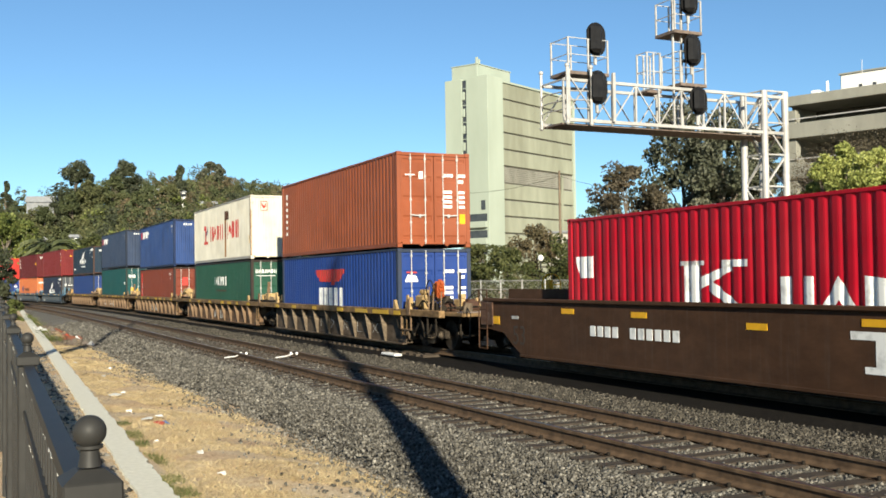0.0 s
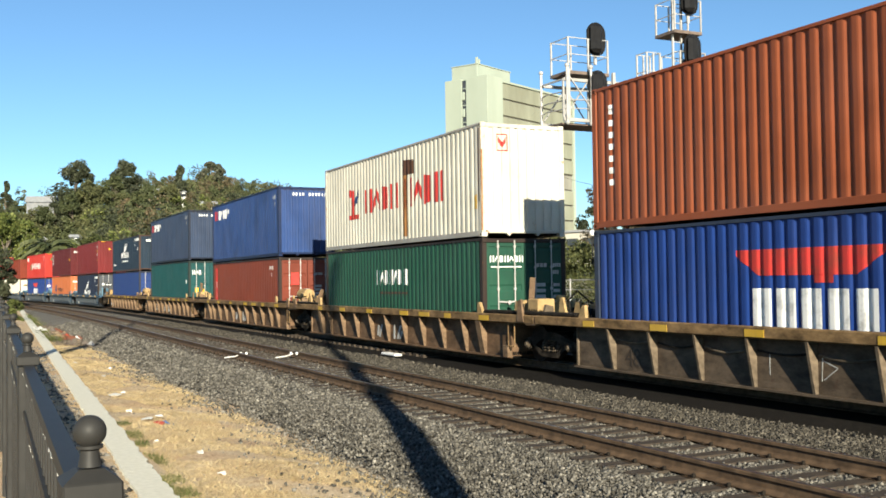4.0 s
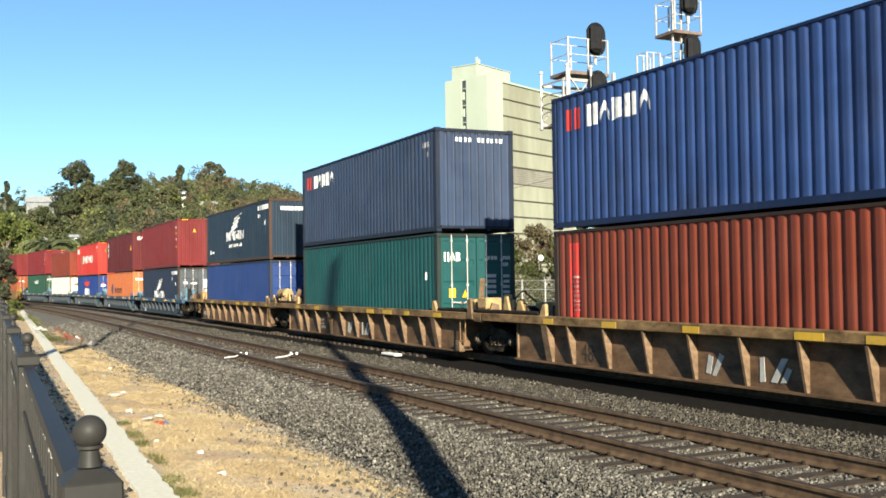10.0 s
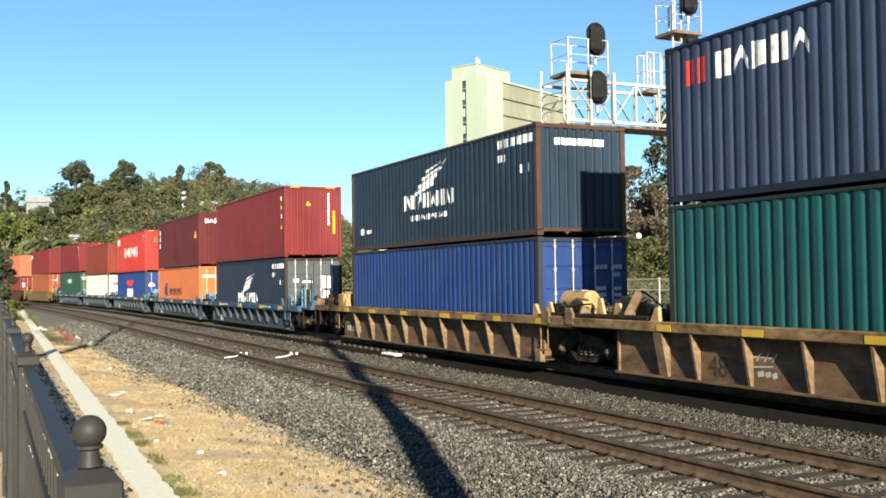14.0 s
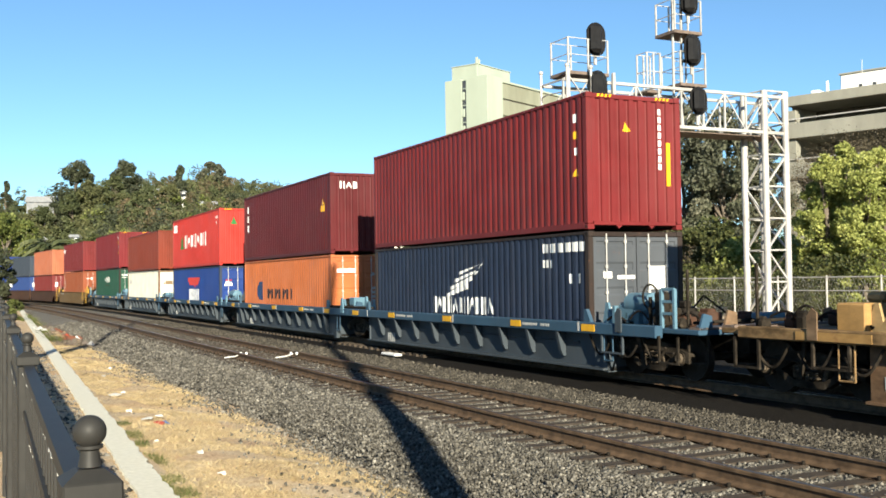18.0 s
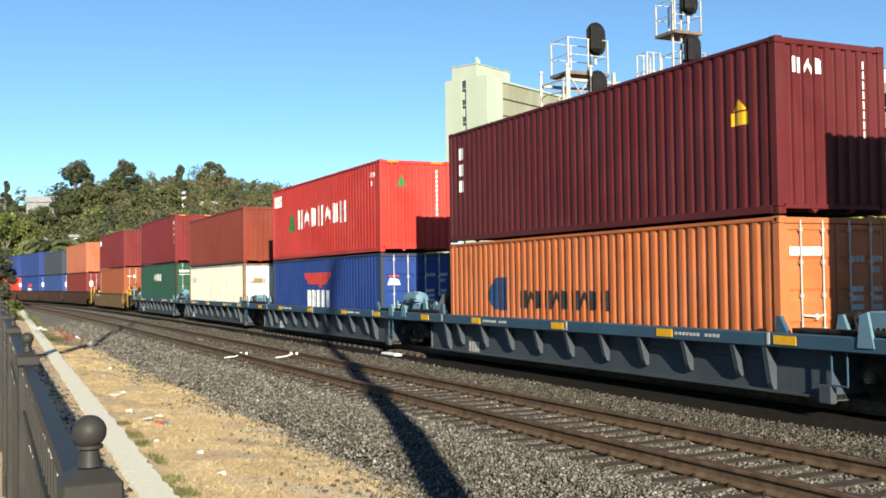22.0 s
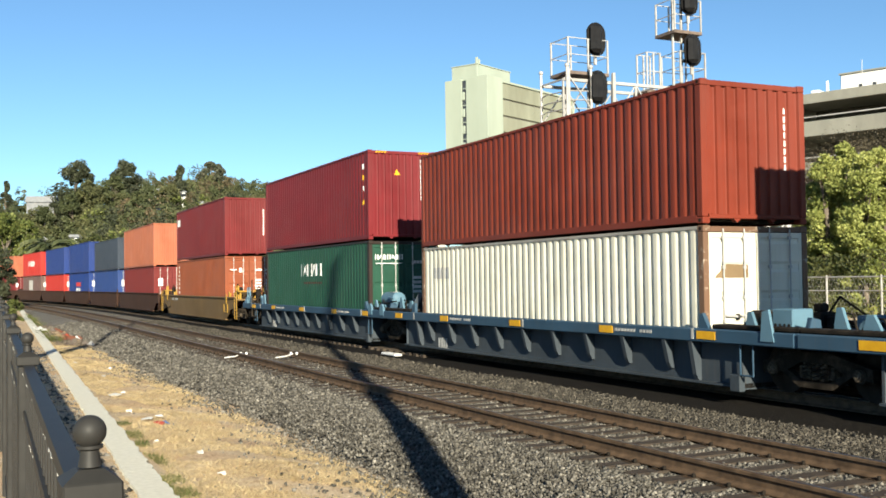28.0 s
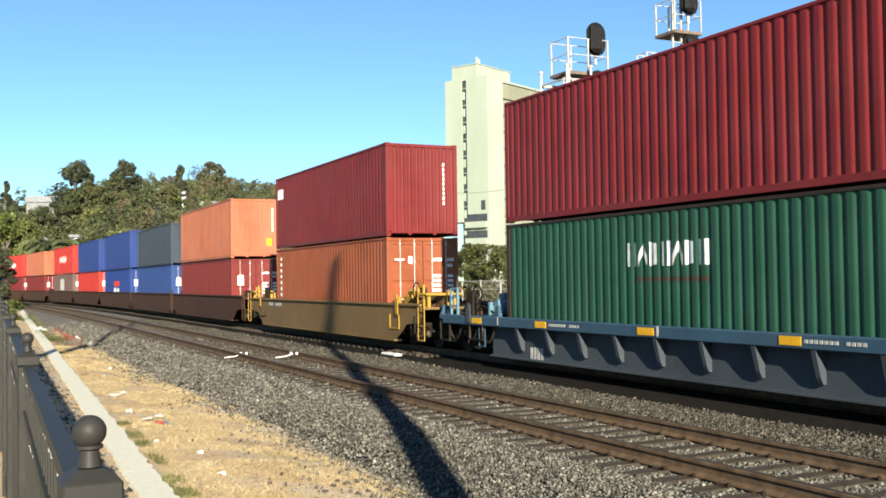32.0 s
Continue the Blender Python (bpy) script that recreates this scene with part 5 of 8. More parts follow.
            part("hose_coil", Mesh(smooth=True).sweep(coil, 0.018), STEEL_DARK, car)
        if i == 4:
            for a in (5.2, 5.6, 6.1):
                part("number_bar", Mesh().box(-1.294, -1.2865, a, a + 0.34, 0.28, 0.46), MARK_GREY, car)
        ride(car, f + 6.096)
    dk = paint((0.036, 0.0252, 0.0216), 0.6)
    # orange over blue
    h = STD
    low = container("royal blue corrugated container with red emblem and white block lettering", h, paint(ROYAL, 0.15, grime=0.25), "door", paint((0.036, 0.0504, 0.0864), 0.5))
    z = -0.3
    mark(low, "emblem", flip([(-1.85, 1.95, 2.05, -1.3, 1.62, 2.05), (-1.3, 1.62, 2.05, 0.75, 1.62, 2.05), (0.75, 1.62, 2.05, 1.36, 2.0, 2.05), (-0.1, 1.5, 1.63, 0.3, 1.5, 1.63)]), "left", h, MARK_RED)
    mark(low, "letter_bars", flip(block(-1.45, 0.42, 0.75, 0.66, 5, 0.12)), "left", h, stripe)
    mark(low, "door_badge", [(-0.98, 1.58, 1.62, -0.9, 1.58, 1.8), (-0.9, 1.58, 1.8, -0.62, 1.58, 1.76), (-0.62, 1.58, 1.76, -0.56, 1.58, 1.62)], "door", h, stripe)
    mark(low, "badge_stroke", block(-0.94, 0.34, 1.84, 0.05), "door", h, MARK_RED)
    mark(low, "data_bars", door_data(h), "door", h, stripe)
    up = container("orange-brown corrugated container with white-rodded doors", HIGH, paint(ORANGE_RED, 0.3, grime=0.3), "door")
    mark(up, "data_bars", door_data(HIGH) + [(-0.95, 2.18, 2.21, -0.62, 2.18, 2.21)] + [(-0.5, 2.08, 2.3, -0.36, 2.08, 2.3)], "door", HIGH, stripe)
    mark(up, "caution_sign", block(0.86, 0.19, 0.72, 0.3), "door", HIGH, AMBER)
    mark(up, "side_number", flip(block(-5.5, 0.14, 2.35, 0.14)) + flip([(-5.5, 2.3 - 0.24 * k, 2.42 - 0.24 * k, -5.36, 2.3 - 0.24 * k, 2.42 - 0.24 * k) for k in range(7)]), "left", HIGH, stripe)
    stack(-61.63, 0.30, (low, h), up)
    # white over green
    low = green_box(dk)
    up = container("white corrugated container with red lettering bars and rust streaks", HIGH, paint(mul(CREAM, 1.25), 0.35, (0.28, 0.13, 0.06), 0.5, 0.3), "front", paint(mul(CREAM, 1.15), 1.0, (0.3, 0.13, 0.06), 0.6, 0.6), rails=paint((0.42, 0.4, 0.36), 0.8, (0.2, 0.1, 0.05)))
    b = 3.0 - 0.02
    mark(up, "letter_bars", flip(word(-2.15, 0.75, 4.08 - b, 0.76, 4) + word(1.1, 3.95, 4.05 - b, 0.84, 4)), "left", HIGH, MARK_RED)
    mark(up, "badge", flip([(-3.62, 3.95 - b, 4.1 - b, -2.7, 3.95 - b, 4.1 - b), (-3.45, 4.1 - b, 4.92 - b, -3.2, 4.1 - b, 4.92 - b), (-3.62, 4.7 - b, 4.95 - b, -3.46, 4.7 - b, 4.95 - b)]), "left", HIGH, MARK_RED)
    mark(up, "badge_leg", flip([(-3.19, 4.3 - b, 4.5 - b, -2.72, 4.65 - b, 4.93 - b)]), "left", HIGH, MARK_BLUE)
    mark(up, "rust_run", flip([(1.0, 3.2 - b, 5.0 - b, 1.35, 3.2 - b, 5.0 - b)] ), "left", HIGH, RUST_PATCH)
    mark(up, "bare_patch", flip([(0.96, 5.0 - b, 5.46 - b, 1.86, 5.0 - b, 5.4 - b)]), "left", HIGH, DARK_PATCH)
    mark(up, "caution_tag", flip(block(5.62, 0.2, 0.72, 0.36)) + [], "left", HIGH, AMBER)
    mark(up, "end_badge", [(-0.76, 2.18, 2.62, -0.73, 2.18, 2.62), (-0.73, 2.59, 2.62, -0.45, 2.59, 2.62), (-0.73, 2.18, 2.21, -0.45, 2.18, 2.21), (-0.45, 2.18, 2.62, -0.42, 2.18, 2.62), (-0.7, 2.42, 2.56, -0.59, 2.26, 2.4), (-0.59, 2.26, 2.4, -0.49, 2.42, 2.56)], "end", HIGH, MARK_RED)
    part("rust_streak", Mesh().box(-1.2215, -1.2195, -6.085, -6.055, 0.15, 2.75), RUST_PATCH, up)
    part("rust_streak", Mesh().box(-1.215, -1.18, -6.0935, -6.0905, 0.15, 2.2), RUST_PATCH, up)
    part("rust_streak", Mesh().box(-1.2215, -1.2195, -5.985, -5.935, 0.9, 2.75), DARK_PATCH, up)
    stack(-44.45, 0.38, (low, STD), up)
    # blue over brown-red
    low = container("brown-red corrugated container with a bright red stripe and white door rods", STD, paint(BROWN_RED, 0.3, grime=0.35), "door", dk)
    mark(low, "stripe", flip([(-5.46, 0.72, 2.3, -5.05, 0.72, 2.3)]), "left", STD, MARK_RED)
    mark(low, "stripe_bars", flip([(-5.4, 0.85 + 0.1 * k, 0.9 + 0.1 * k, -5.1, 0.85 + 0.1 * k, 0.9 + 0.1 * k) for k in range(8)]), "left", STD, stripe)
    mark(low, "side_number", ident(STD, 4.7), "left", STD, stripe)
    mark(low, "door_badge", block(-0.7, 0.34, 1.45, 0.5), "door", STD, MARK_RED)
    mark(low, "data_bars", door_data(STD), "door", STD, MARK_GREY)
    up = lease_box("blue corrugated container with white and red corner lettering", BLUE, dk)
    stack(-26.25, 0.37, (low, STD), up)
    # navy over teal
    low = container("teal green corrugated container with white letter bars on its doors", HIGH, paint(TEAL, 0.2, grime=0.3), "door", paint((0.0216, 0.036, 0.0324), 0.5))
    mark(low, "letter_bars", word(-1.0, -0.45, 2.1, 0.26, 3, 0.5), "door", HIGH, stripe)
    mark(low, "data_bars", door_data(HIGH), "door", HIGH, MARK_GREY)
    mark(low, "caution_sign", block(-0.86, 0.2, 1.1, 0.26) + [(-0.45, 1.1, 1.12, -0.36, 1.1, 1.32), (-0.36, 1.1, 1.32, -0.27, 1.1, 1.12)], "door", HIGH, AMBER)
    mark(low, "side_tag", flip(block(5.25, 0.08, 1.6, 0.22)), "left", HIGH, stripe)
    up = lease_box("slate blue corrugated container with white and red corner lettering", NAVY, dk)
    stack(-7.95, 0.33, (low, HIGH), up)
    # navy with a wing over blue
    low = container("royal blue corrugated container with white-rodded doors", STD, paint((0.0216, 0.054, 0.194), 0.15, grime=0.3), "door", paint((0.0288, 0.036, 0.0576), 0.5))
    mark(low, "data_bars", door_data(STD), "door", STD, MARK_GREY)
    up = wing_box(STD, "front", dk, 1.03, 1)
    stack(8.95, 0.29, (low, STD), up)

    # five linked slate-blue cars
    fronts = [29.05, 45.5, 62.7, 79.85, 96.2]
    joints = [42.95, 60.2, 77.4, 94.4]
    for i, f in enumerate(fronts):
        front = 3.6 if i == 0 else f - joints[i - 1]
        rear = 3.6 if i == 4 else joints[i] - f - L40
        car = rib_car("slate-blue well car with tapered grey ribs and amber reflectors", front, rear, SLATE_BLUE, SLATE_GREY, SLATE_GREY, SKY_BLUE, i == 0, i == 4, style="taper", ledge=i < 2, tank=i % 2 == 0)
        for y, w in ((7.13, 0.5), (4.06, 0.46), (0.24, 0.5), (-3.45, 0.46), (-6.46, 0.48)):
            if -6.1 - front + 1.1 < y:
                part("reflector", Mesh().box(-1.522, -1.511, y - w / 2, y + w / 2, 0.92, 1.06), AMBER, car)
        for y in (6.04, -0.12, -6.1):
            part("sill_strip", Mesh().box(-1.52, -1.511, y - 0.03, y + 0.03, 0.91, 1.1), MARK_GREY, car)
        for y in (4.84, 4.69, 4.54, 4.39):
            part("number_bar", Mesh().box(-1.294, -1.2865, y - 0.05, y + 0.05, 0.18, 0.44), MARK_GREY, car)
        for k in range(11):
            for y in (2.55, -4.9):
                part("number_bar", lambda: Mesh().box(-1.518, -1.511, -0.035, 0.035, 0.965, 1.02), MARK_GREY, car, key=("sillbar",)).matrix_basis = pose(0, y + 0.1 * k + (0.12 if k > 3 else 0), 0)
        ride(car, f + 6.096, -SLATE_DROP)
    low = wing_box(STD, "door", dk, 0.38, 0)
    up = container("dark red corrugated container with a yellow triangle and caution label", HIGH, paint(DARK_RED, 0.2, grime=0.3), "front")
    red_end(up, HIGH)
    stack(29.05, 0.32, (low, STD), up)
    low = container("orange corrugated container with dark blue emblem and letter bars", STD, paint(ORANGE, 0.15, grime=0.25), "door")
    mark(low, "emblem", flip([(-4.0, 1.2, 1.3, -3.7, 0.9, 1.6), (-3.7, 0.9, 1.6, -3.45, 0.9, 1.7), (-3.35, 0.88, 1.68, -3.0, 0.88, 1.68)]), "left", STD, MARK_BLUE)
    mark(low, "letter_bars", flip(word(-2.4, 1.3, 0.95, 0.42, 10, 0.5)), "left", STD, MARK_BLACK)
    mark(low, "door_sign", block(-1.0, 0.72, 1.95, 0.14), "door", STD, stripe)
    mark(low, "data_bars", door_data(STD), "door", STD, MARK_GREY)
    up = container("maroon corrugated container with white letter bars on its end", HIGH, paint(MAROON, 0.25, grime=0.3), "front")
    mark(up, "letter_bars", word(-0.85, -0.1, 2.32, 0.26, 3, 0.5), "end", HIGH, stripe)
    mark(up, "side_number", flip([(-5.5, 1.3 + 0.42 * k, 1.6 + 0.42 * k, -5.25, 1.3 + 0.42 * k, 1.6 + 0.42 * k) for k in range(3)]), "left", HIGH, stripe)
    mark(up, "end_number", [(0.72, 1.3 + 0.17 * k, 1.43 + 0.17 * k, 0.79, 1.3 + 0.17 * k, 1.43 + 0.17 * k) for k in range(8)], "end", HIGH, stripe)
    mark(up, "caution_tag", flip(block(5.0, 0.4, 1.55, 0.22) + [(5.05, 1.8, 1.82, 5.2, 1.8, 2.0), (5.2, 1.8, 2.0, 5.35, 1.8, 1.82)]), "left", HIGH, AMBER)
    stack(45.5, 0.29, (low, STD), up)
    low = container("royal blue corrugated container with red emblem and white block lettering", STD, paint(ROYAL, 0.15, grime=0.25), "door", paint((0.036, 0.0504, 0.0864), 0.5))
    mark(low, "emblem", flip([(-1.85, 1.95, 2.05, -1.3, 1.62, 2.05), (-1.3, 1.62, 2.05, 0.75, 1.62, 2.05), (0.75, 1.62, 2.05, 1.36, 2.0, 2.05), (-0.1, 1.5, 1.63, 0.3, 1.5, 1.63)]), "left", STD, MARK_RED)
    mark(low, "letter_bars", flip(block(-1.45, 0.42, 0.75, 0.66, 5, 0.12)), "left", STD, stripe)
    mark(low, "door_badge", [(-0.98, 1.58, 1.62, -0.9, 1.58, 1.8), (-0.9, 1.58, 1.8, -0.62, 1.58, 1.76), (-0.62, 1.58, 1.76, -0.56, 1.58, 1.62)], "door", STD, stripe)
    mark(low, "badge_stroke", block(-0.94, 0.34, 1.84, 0.05), "door", STD, MARK_RED)
    mark(low, "data_bars", door_data(STD), "door", STD, MARK_GREY)
    up = container("scarlet corrugated container with white letter bars and a green triangle", HIGH, paint(SCARLET, 0.12, grime=0.2), "front")
    mark(up, "letter_bars", flip(word(-2.6, 3.1, 1.12, 0.74, 7)), "left", HIGH, stripe)
    mark(up, "triangle", flip([(-3.85, 1.1, 1.15, -3.4, 1.1, 1.95), (-3.4, 1.1, 1.95, -2.95, 1.1, 1.15)]), "left", HIGH, MARK_GREEN)
    mark(up, "corner_badge", flip([(-5.8, 2.15, 2.6, -4.75, 2.15, 2.6)]), "left", HIGH, stripe)
    mark(up, "badge_wave", flip([(-5.7, 2.3, 2.36, -5.4, 2.42, 2.48), (-5.4, 2.42, 2.48, -5.15, 2.28, 2.34), (-5.15, 2.28, 2.34, -4.85, 2.42, 2.48)]), "left", HIGH, MARK_RED)
    hazard(up, HIGH)
    mark(up, "end_triangle", [(-0.62, 2.08, 2.1, -0.47, 2.08, 2.45), (-0.47, 2.08, 2.45, -0.32, 2.08, 2.1)], "end", HIGH, MARK_GREEN)
    mark(up, "end_number", [(0.72, 1.15 + 0.15 * k, 1.26 + 0.15 * k, 0.79, 1.15 + 0.15 * k, 1.26 + 0.15 * k) for k in range(10)], "end", HIGH, stripe)
    mark(up, "side_number", ident(HIGH), "left", HIGH, stripe)
    stack(62.7, 0.21, (low, STD), up)
    low = container("cream white corrugated container with rusty posts and rodded doors", STD, paint((0.84, 0.81, 0.67), 0.3, (0.28, 0.13, 0.06), 0.5, 0.4), "door", paint((0.202, 0.115, 0.072), 0.8, (0.5, 0.45, 0.36)), rails=paint((0.42, 0.4, 0.36), 0.8, (0.2, 0.1, 0.05)))
    mark(low, "label_patch", flip(block(-5.4, 0.3, 1.72, 0.3, 3, 0.08)), "left", STD, MARK_GREY)
    mark(low, "door_sign", [(-0.95, 1.65, 1.68, -0.7, 1.65, 1.9), (-0.7, 1.65, 1.9, -0.2, 1.65, 1.88)], "door", STD, paint((0.288, 0.202, 0.115), 0.5))
    up = container("brown-red corrugated container with a plain orange-red end", STD, paint((0.216, 0.0396, 0.0216), 0.25, grime=0.3), "front")
    mark(up, "end_number", [(0.72, 1.0 + 0.15 * k, 1.11 + 0.15 * k, 0.79, 1.0 + 0.15 * k, 1.11 + 0.15 * k) for k in range(8)], "end", STD, stripe)
    stack(79.85, 0.24, (low, STD), up)
    low = green_box(dk, HIGH)
    up = container("dark red corrugated container with a yellow triangle and caution label", HIGH, paint((0.187, 0.0202, 0.0245), 0.2, grime=0.3), "front")
    red_end(up, HIGH)
    stack(96.2, 0.33, (low, HIGH), up)

    # a yellow-brown car of its own
    car = smooth_car("yellow-brown well car with deep plain sides and yellow end ladders", 3.3, 3.5, YELLOW_TAN, True, True, kit=paint((0.446, 0.259, 0.0432), 0.5))
    valve_kit(car, -0.3, -8.6, 1.18, paint((0.446, 0.259, 0.0432), 0.5))
    for a, b in ((4.6, 5.4), (5.8, 6.4)):
        part("number_bar", Mesh().box(-1.47, -1.462, a, b, 0.98, 1.1), MARK_GREY, car)
    ride(car, 116.0 + 6.096)
    low = container("orange-brown corrugated container with white-rodded doors", HIGH, paint(ORANGE_RED, 0.25, grime=0.3), "door")
    mark(low, "data_bars", door_data(HIGH) + [(-0.95, 2.18, 2.23, -0.62, 2.18, 2.23), (-0.5, 2.08, 2.3, -0.36, 2.08, 2.3)], "door", HIGH, stripe)
    mark(low, "side_number", flip([(-5.5, 1.0 + 0.24 * k, 1.12 + 0.24 * k, -5.36, 1.0 + 0.24 * k, 1.12 + 0.24 * k) for k in range(7)]), "left", HIGH, stripe)
    up = container("dark red corrugated container with a small white badge", HIGH, paint(DARK_RED, 0.15, grime=0.25), "front")
    mark(up, "badge", flip(block(-5.8, 0.75, 2.0, 0.4)), "left", STD, stripe)
    mark(up, "end_number", [(0.72, 1.0 + 0.15 * k, 1.11 + 0.15 * k, 0.79, 1.0 + 0.15 * k, 1.11 + 0.15 * k) for k in range(9)], "end", STD, stripe)
    stack(116.0, 0.37, (low, HIGH), up)

    # the dark brown cars at the tail
    tail = [(136.05, "red", (0.2, 0.03, 0.028), "orange", (0.46, 0.15, 0.08), "door"), (151.4, "blue", (0.03, 0.07, 0.24), "slate grey", (0.05, 0.065, 0.09), "door"),
            (167.0, "blue", ROYAL, "blue", (0.025, 0.055, 0.22), "door"), (182.6, "scarlet", SCARLET, "blue", (0.025, 0.055, 0.22), "door"),
            (198.3, "grey and brown", (0.16, 0.1, 0.09), "scarlet", SCARLET, "door"), (217.2, "red", DARK_RED, "orange", (0.46, 0.15, 0.08), "door"),
            (232.8, "dark red", DARK_RED, "scarlet", SCARLET, "door"), (248.4, "blue", ROYAL, "red", DARK_RED, "door"), (264.0, "green", GREEN, "orange", ORANGE_RED, "door")]
    for i, (f, ln, lc, un, uc, e) in enumerate(tail):
        prev = tail[i - 1][0] if i else 0
        nxt = tail[i + 1][0] if i + 1 < len(tail) else 0
        first, last = i in (0, 5), i in (4, 8)
        car = smooth_car("dark brown well car with deep plain sides", 3.5 if first else (f - prev - L40) / 2, 3.3 if last else (nxt - f - L40) / 2, BROWN, first, last, far=i > 1, top=1.3)
        ride(car, f + 6.096)
        low = container(ln + " corrugated container in a brown well car", HIGH, paint(lc, 0.2, grime=0.3), e)
        mark(low, "data_bars", door_data(HIGH) + block(-0.9, 0.3, 1.6, 0.5), "door", HIGH, stripe)
        hu = STD if i == 1 else HIGH
        up = container(un + " corrugated container stacked on another", hu, paint(uc, 0.15, grime=0.2), "front")
        if i in (4, 6):
            mark(up, "letter_bars", flip(word(-2.4, 2.4, 1.2, 0.7, 5)), "left", hu, stripe)
        if i == 0:
            mark(up, "caution_tag", block(0.55, 0.26, 0.6, 0.36), "end", hu, AMBER)
            mark(up, "end_number", [(0.82, 1.3 + 0.15 * k, 1.41 + 0.15 * k, 0.89, 1.3 + 0.15 * k, 1.41 + 0.15 * k) for k in range(8)], "end", hu, stripe)
        if i == 2:
            mark(low, "emblem", flip([(-1.5, 1.6, 2.0, 1.2, 1.6, 2.0)]), "left", HIGH, MARK_RED)
            mark(low, "letter_bars", flip(block(-1.4, 0.5, 0.95, 0.5, 4, 0.1)), "left", HIGH, stripe)
        if i == 4:
            mark(low, "panel", flip(block(-1.8, 2.6, 1.2, 1.2)), "left", HIGH, MARK_GREY)
        stack(f, 0.2, (low, HIGH), up)


def green_box(dk, h=STD):
    c = container("dark green corrugated container with white letter bars", h, paint(GREEN, 0.2, grime=0.3), "door", dk)
    o = 0.0 if h == STD else 0.38
    mark(c, "letter_bars", flip(word(-1.2, 1.28, 1.42 + o, 0.46, 7, 0.55)), "left", h, MARK_WHITE)
    mark(c, "faint_bar", flip(block(-1.0, 2.3, 1.14 + o, 0.07)), "left", h, MARK_DULL)
    mark(c, "door_bars", word(-1.0, -0.02, h - 0.62, 0.17, 7, 0.5) + block(-0.98, 0.9, h - 0.75, 0.025), "door", h, MARK_WHITE)
    mark(c, "data_bars", door_data(h), "door", h, MARK_GREY)
    return c


def lease_box(label, colour, dk):
    c = container(label, HIGH, paint(colour, 0.25, (0.12, 0.07, 0.05), 0.5, 0.55, soot=0.75 if colour == BLUE else 0.3), "front", paint(mul(colour, 0.35), 0.5))
    mark(c, "letter_bars", flip(word(-4.7, -2.45, 2.1, 0.46, 5, 0.6)), "left", HIGH, MARK_WHITE)
    mark(c, "emblem", flip(block(-5.5, 0.22, 2.1, 0.46, 2, 0.1)), "left", HIGH, MARK_RED)
    mark(c, "side_number", ident(HIGH, 5.3), "left", HIGH, MARK_GREY)
    mark(c, "end_number", block(-0.6, 0.07, 2.52, 0.12, 4, 0.07) + block(0.1, 0.07, 2.52, 0.12, 6, 0.07), "end", HIGH, MARK_WHITE)
    mark(c, "header_stripes", block(-1.0, 0.05, 2.745, 0.03, 20, 0.05), "door", HIGH, MARK_FAINT)
    return c


def wing_box(h, end, dk, z, big):
    c = container("navy corrugated container with a white wing emblem and letter bars", h, paint(DEEP_NAVY if big else (0.021, 0.032, 0.062), 0.2, grime=0.35), end, dk if not big else paint((0.07, 0.04, 0.03), 0.8), door_mat=paint((0.085, 0.095, 0.11), 0.3) if end == "door" else None)
    mark(c, "emblem", flip(sail(-1.1, 1.12 if not big else 1.4, 2.4, 0.95 if not big else 0.95)), "left", h, MARK_WHITE)
    mark(c, "letter_bars", flip(word(-1.8, 1.8, 0.72 if not big else 1.05, 0.44, 11 if not big else 12, 0.5)), "left", h, MARK_WHITE)
    if big:
        mark(c, "small_bars", flip(word(-1.2, 1.3, 0.72, 0.16, 12, 0.5)), "left", h, MARK_WHITE)
        mark(c, "side_bars", flip(block(-5.4, 0.12, 0.5, 0.2, 3, 0.05) + block(-4.85, 0.5, 0.52, 0.12)), "left", h, MARK_WHITE)
        mark(c, "end_bars", block(-0.7, 0.12, h - 0.5, 0.16, 9, 0.03), "end", h, MARK_WHITE)
    else:
        mark(c, "door_bars", block(-0.85, 0.22, h - 1.0, 0.14) + block(-0.5, 0.45, h - 1.02, 0.08) + block(0.34, 0.4, h - 1.25, 0.5) + block(0.4, 0.26, h - 1.6, 0.26), "door", h, MARK_WHITE)
    mark(c, "side_number", flip(block(4.2, 0.24, h - 0.42, 0.2, 6, 0.06) + block(4.2, 0.1, h - 0.75, 0.17, 3, 0.05) + block(5.3, 0.12, h - 1.1, 0.2, 2, 0.2)), "left", h, MARK_WHITE)
    return c


def hazard(c, h):
    for a in (-0.95, 0.55):
        for k in range(4):
            part("hazard_dash", Mesh().prism([(a + 0.1 * k, h - 0.09), (a + 0.1 * k + 0.055, h - 0.09), (a + 0.1 * k + 0.08, h - 0.03), (a + 0.1 * k + 0.025, h - 0.03)], "y", -6.087, -6.0805), AMBER, c)


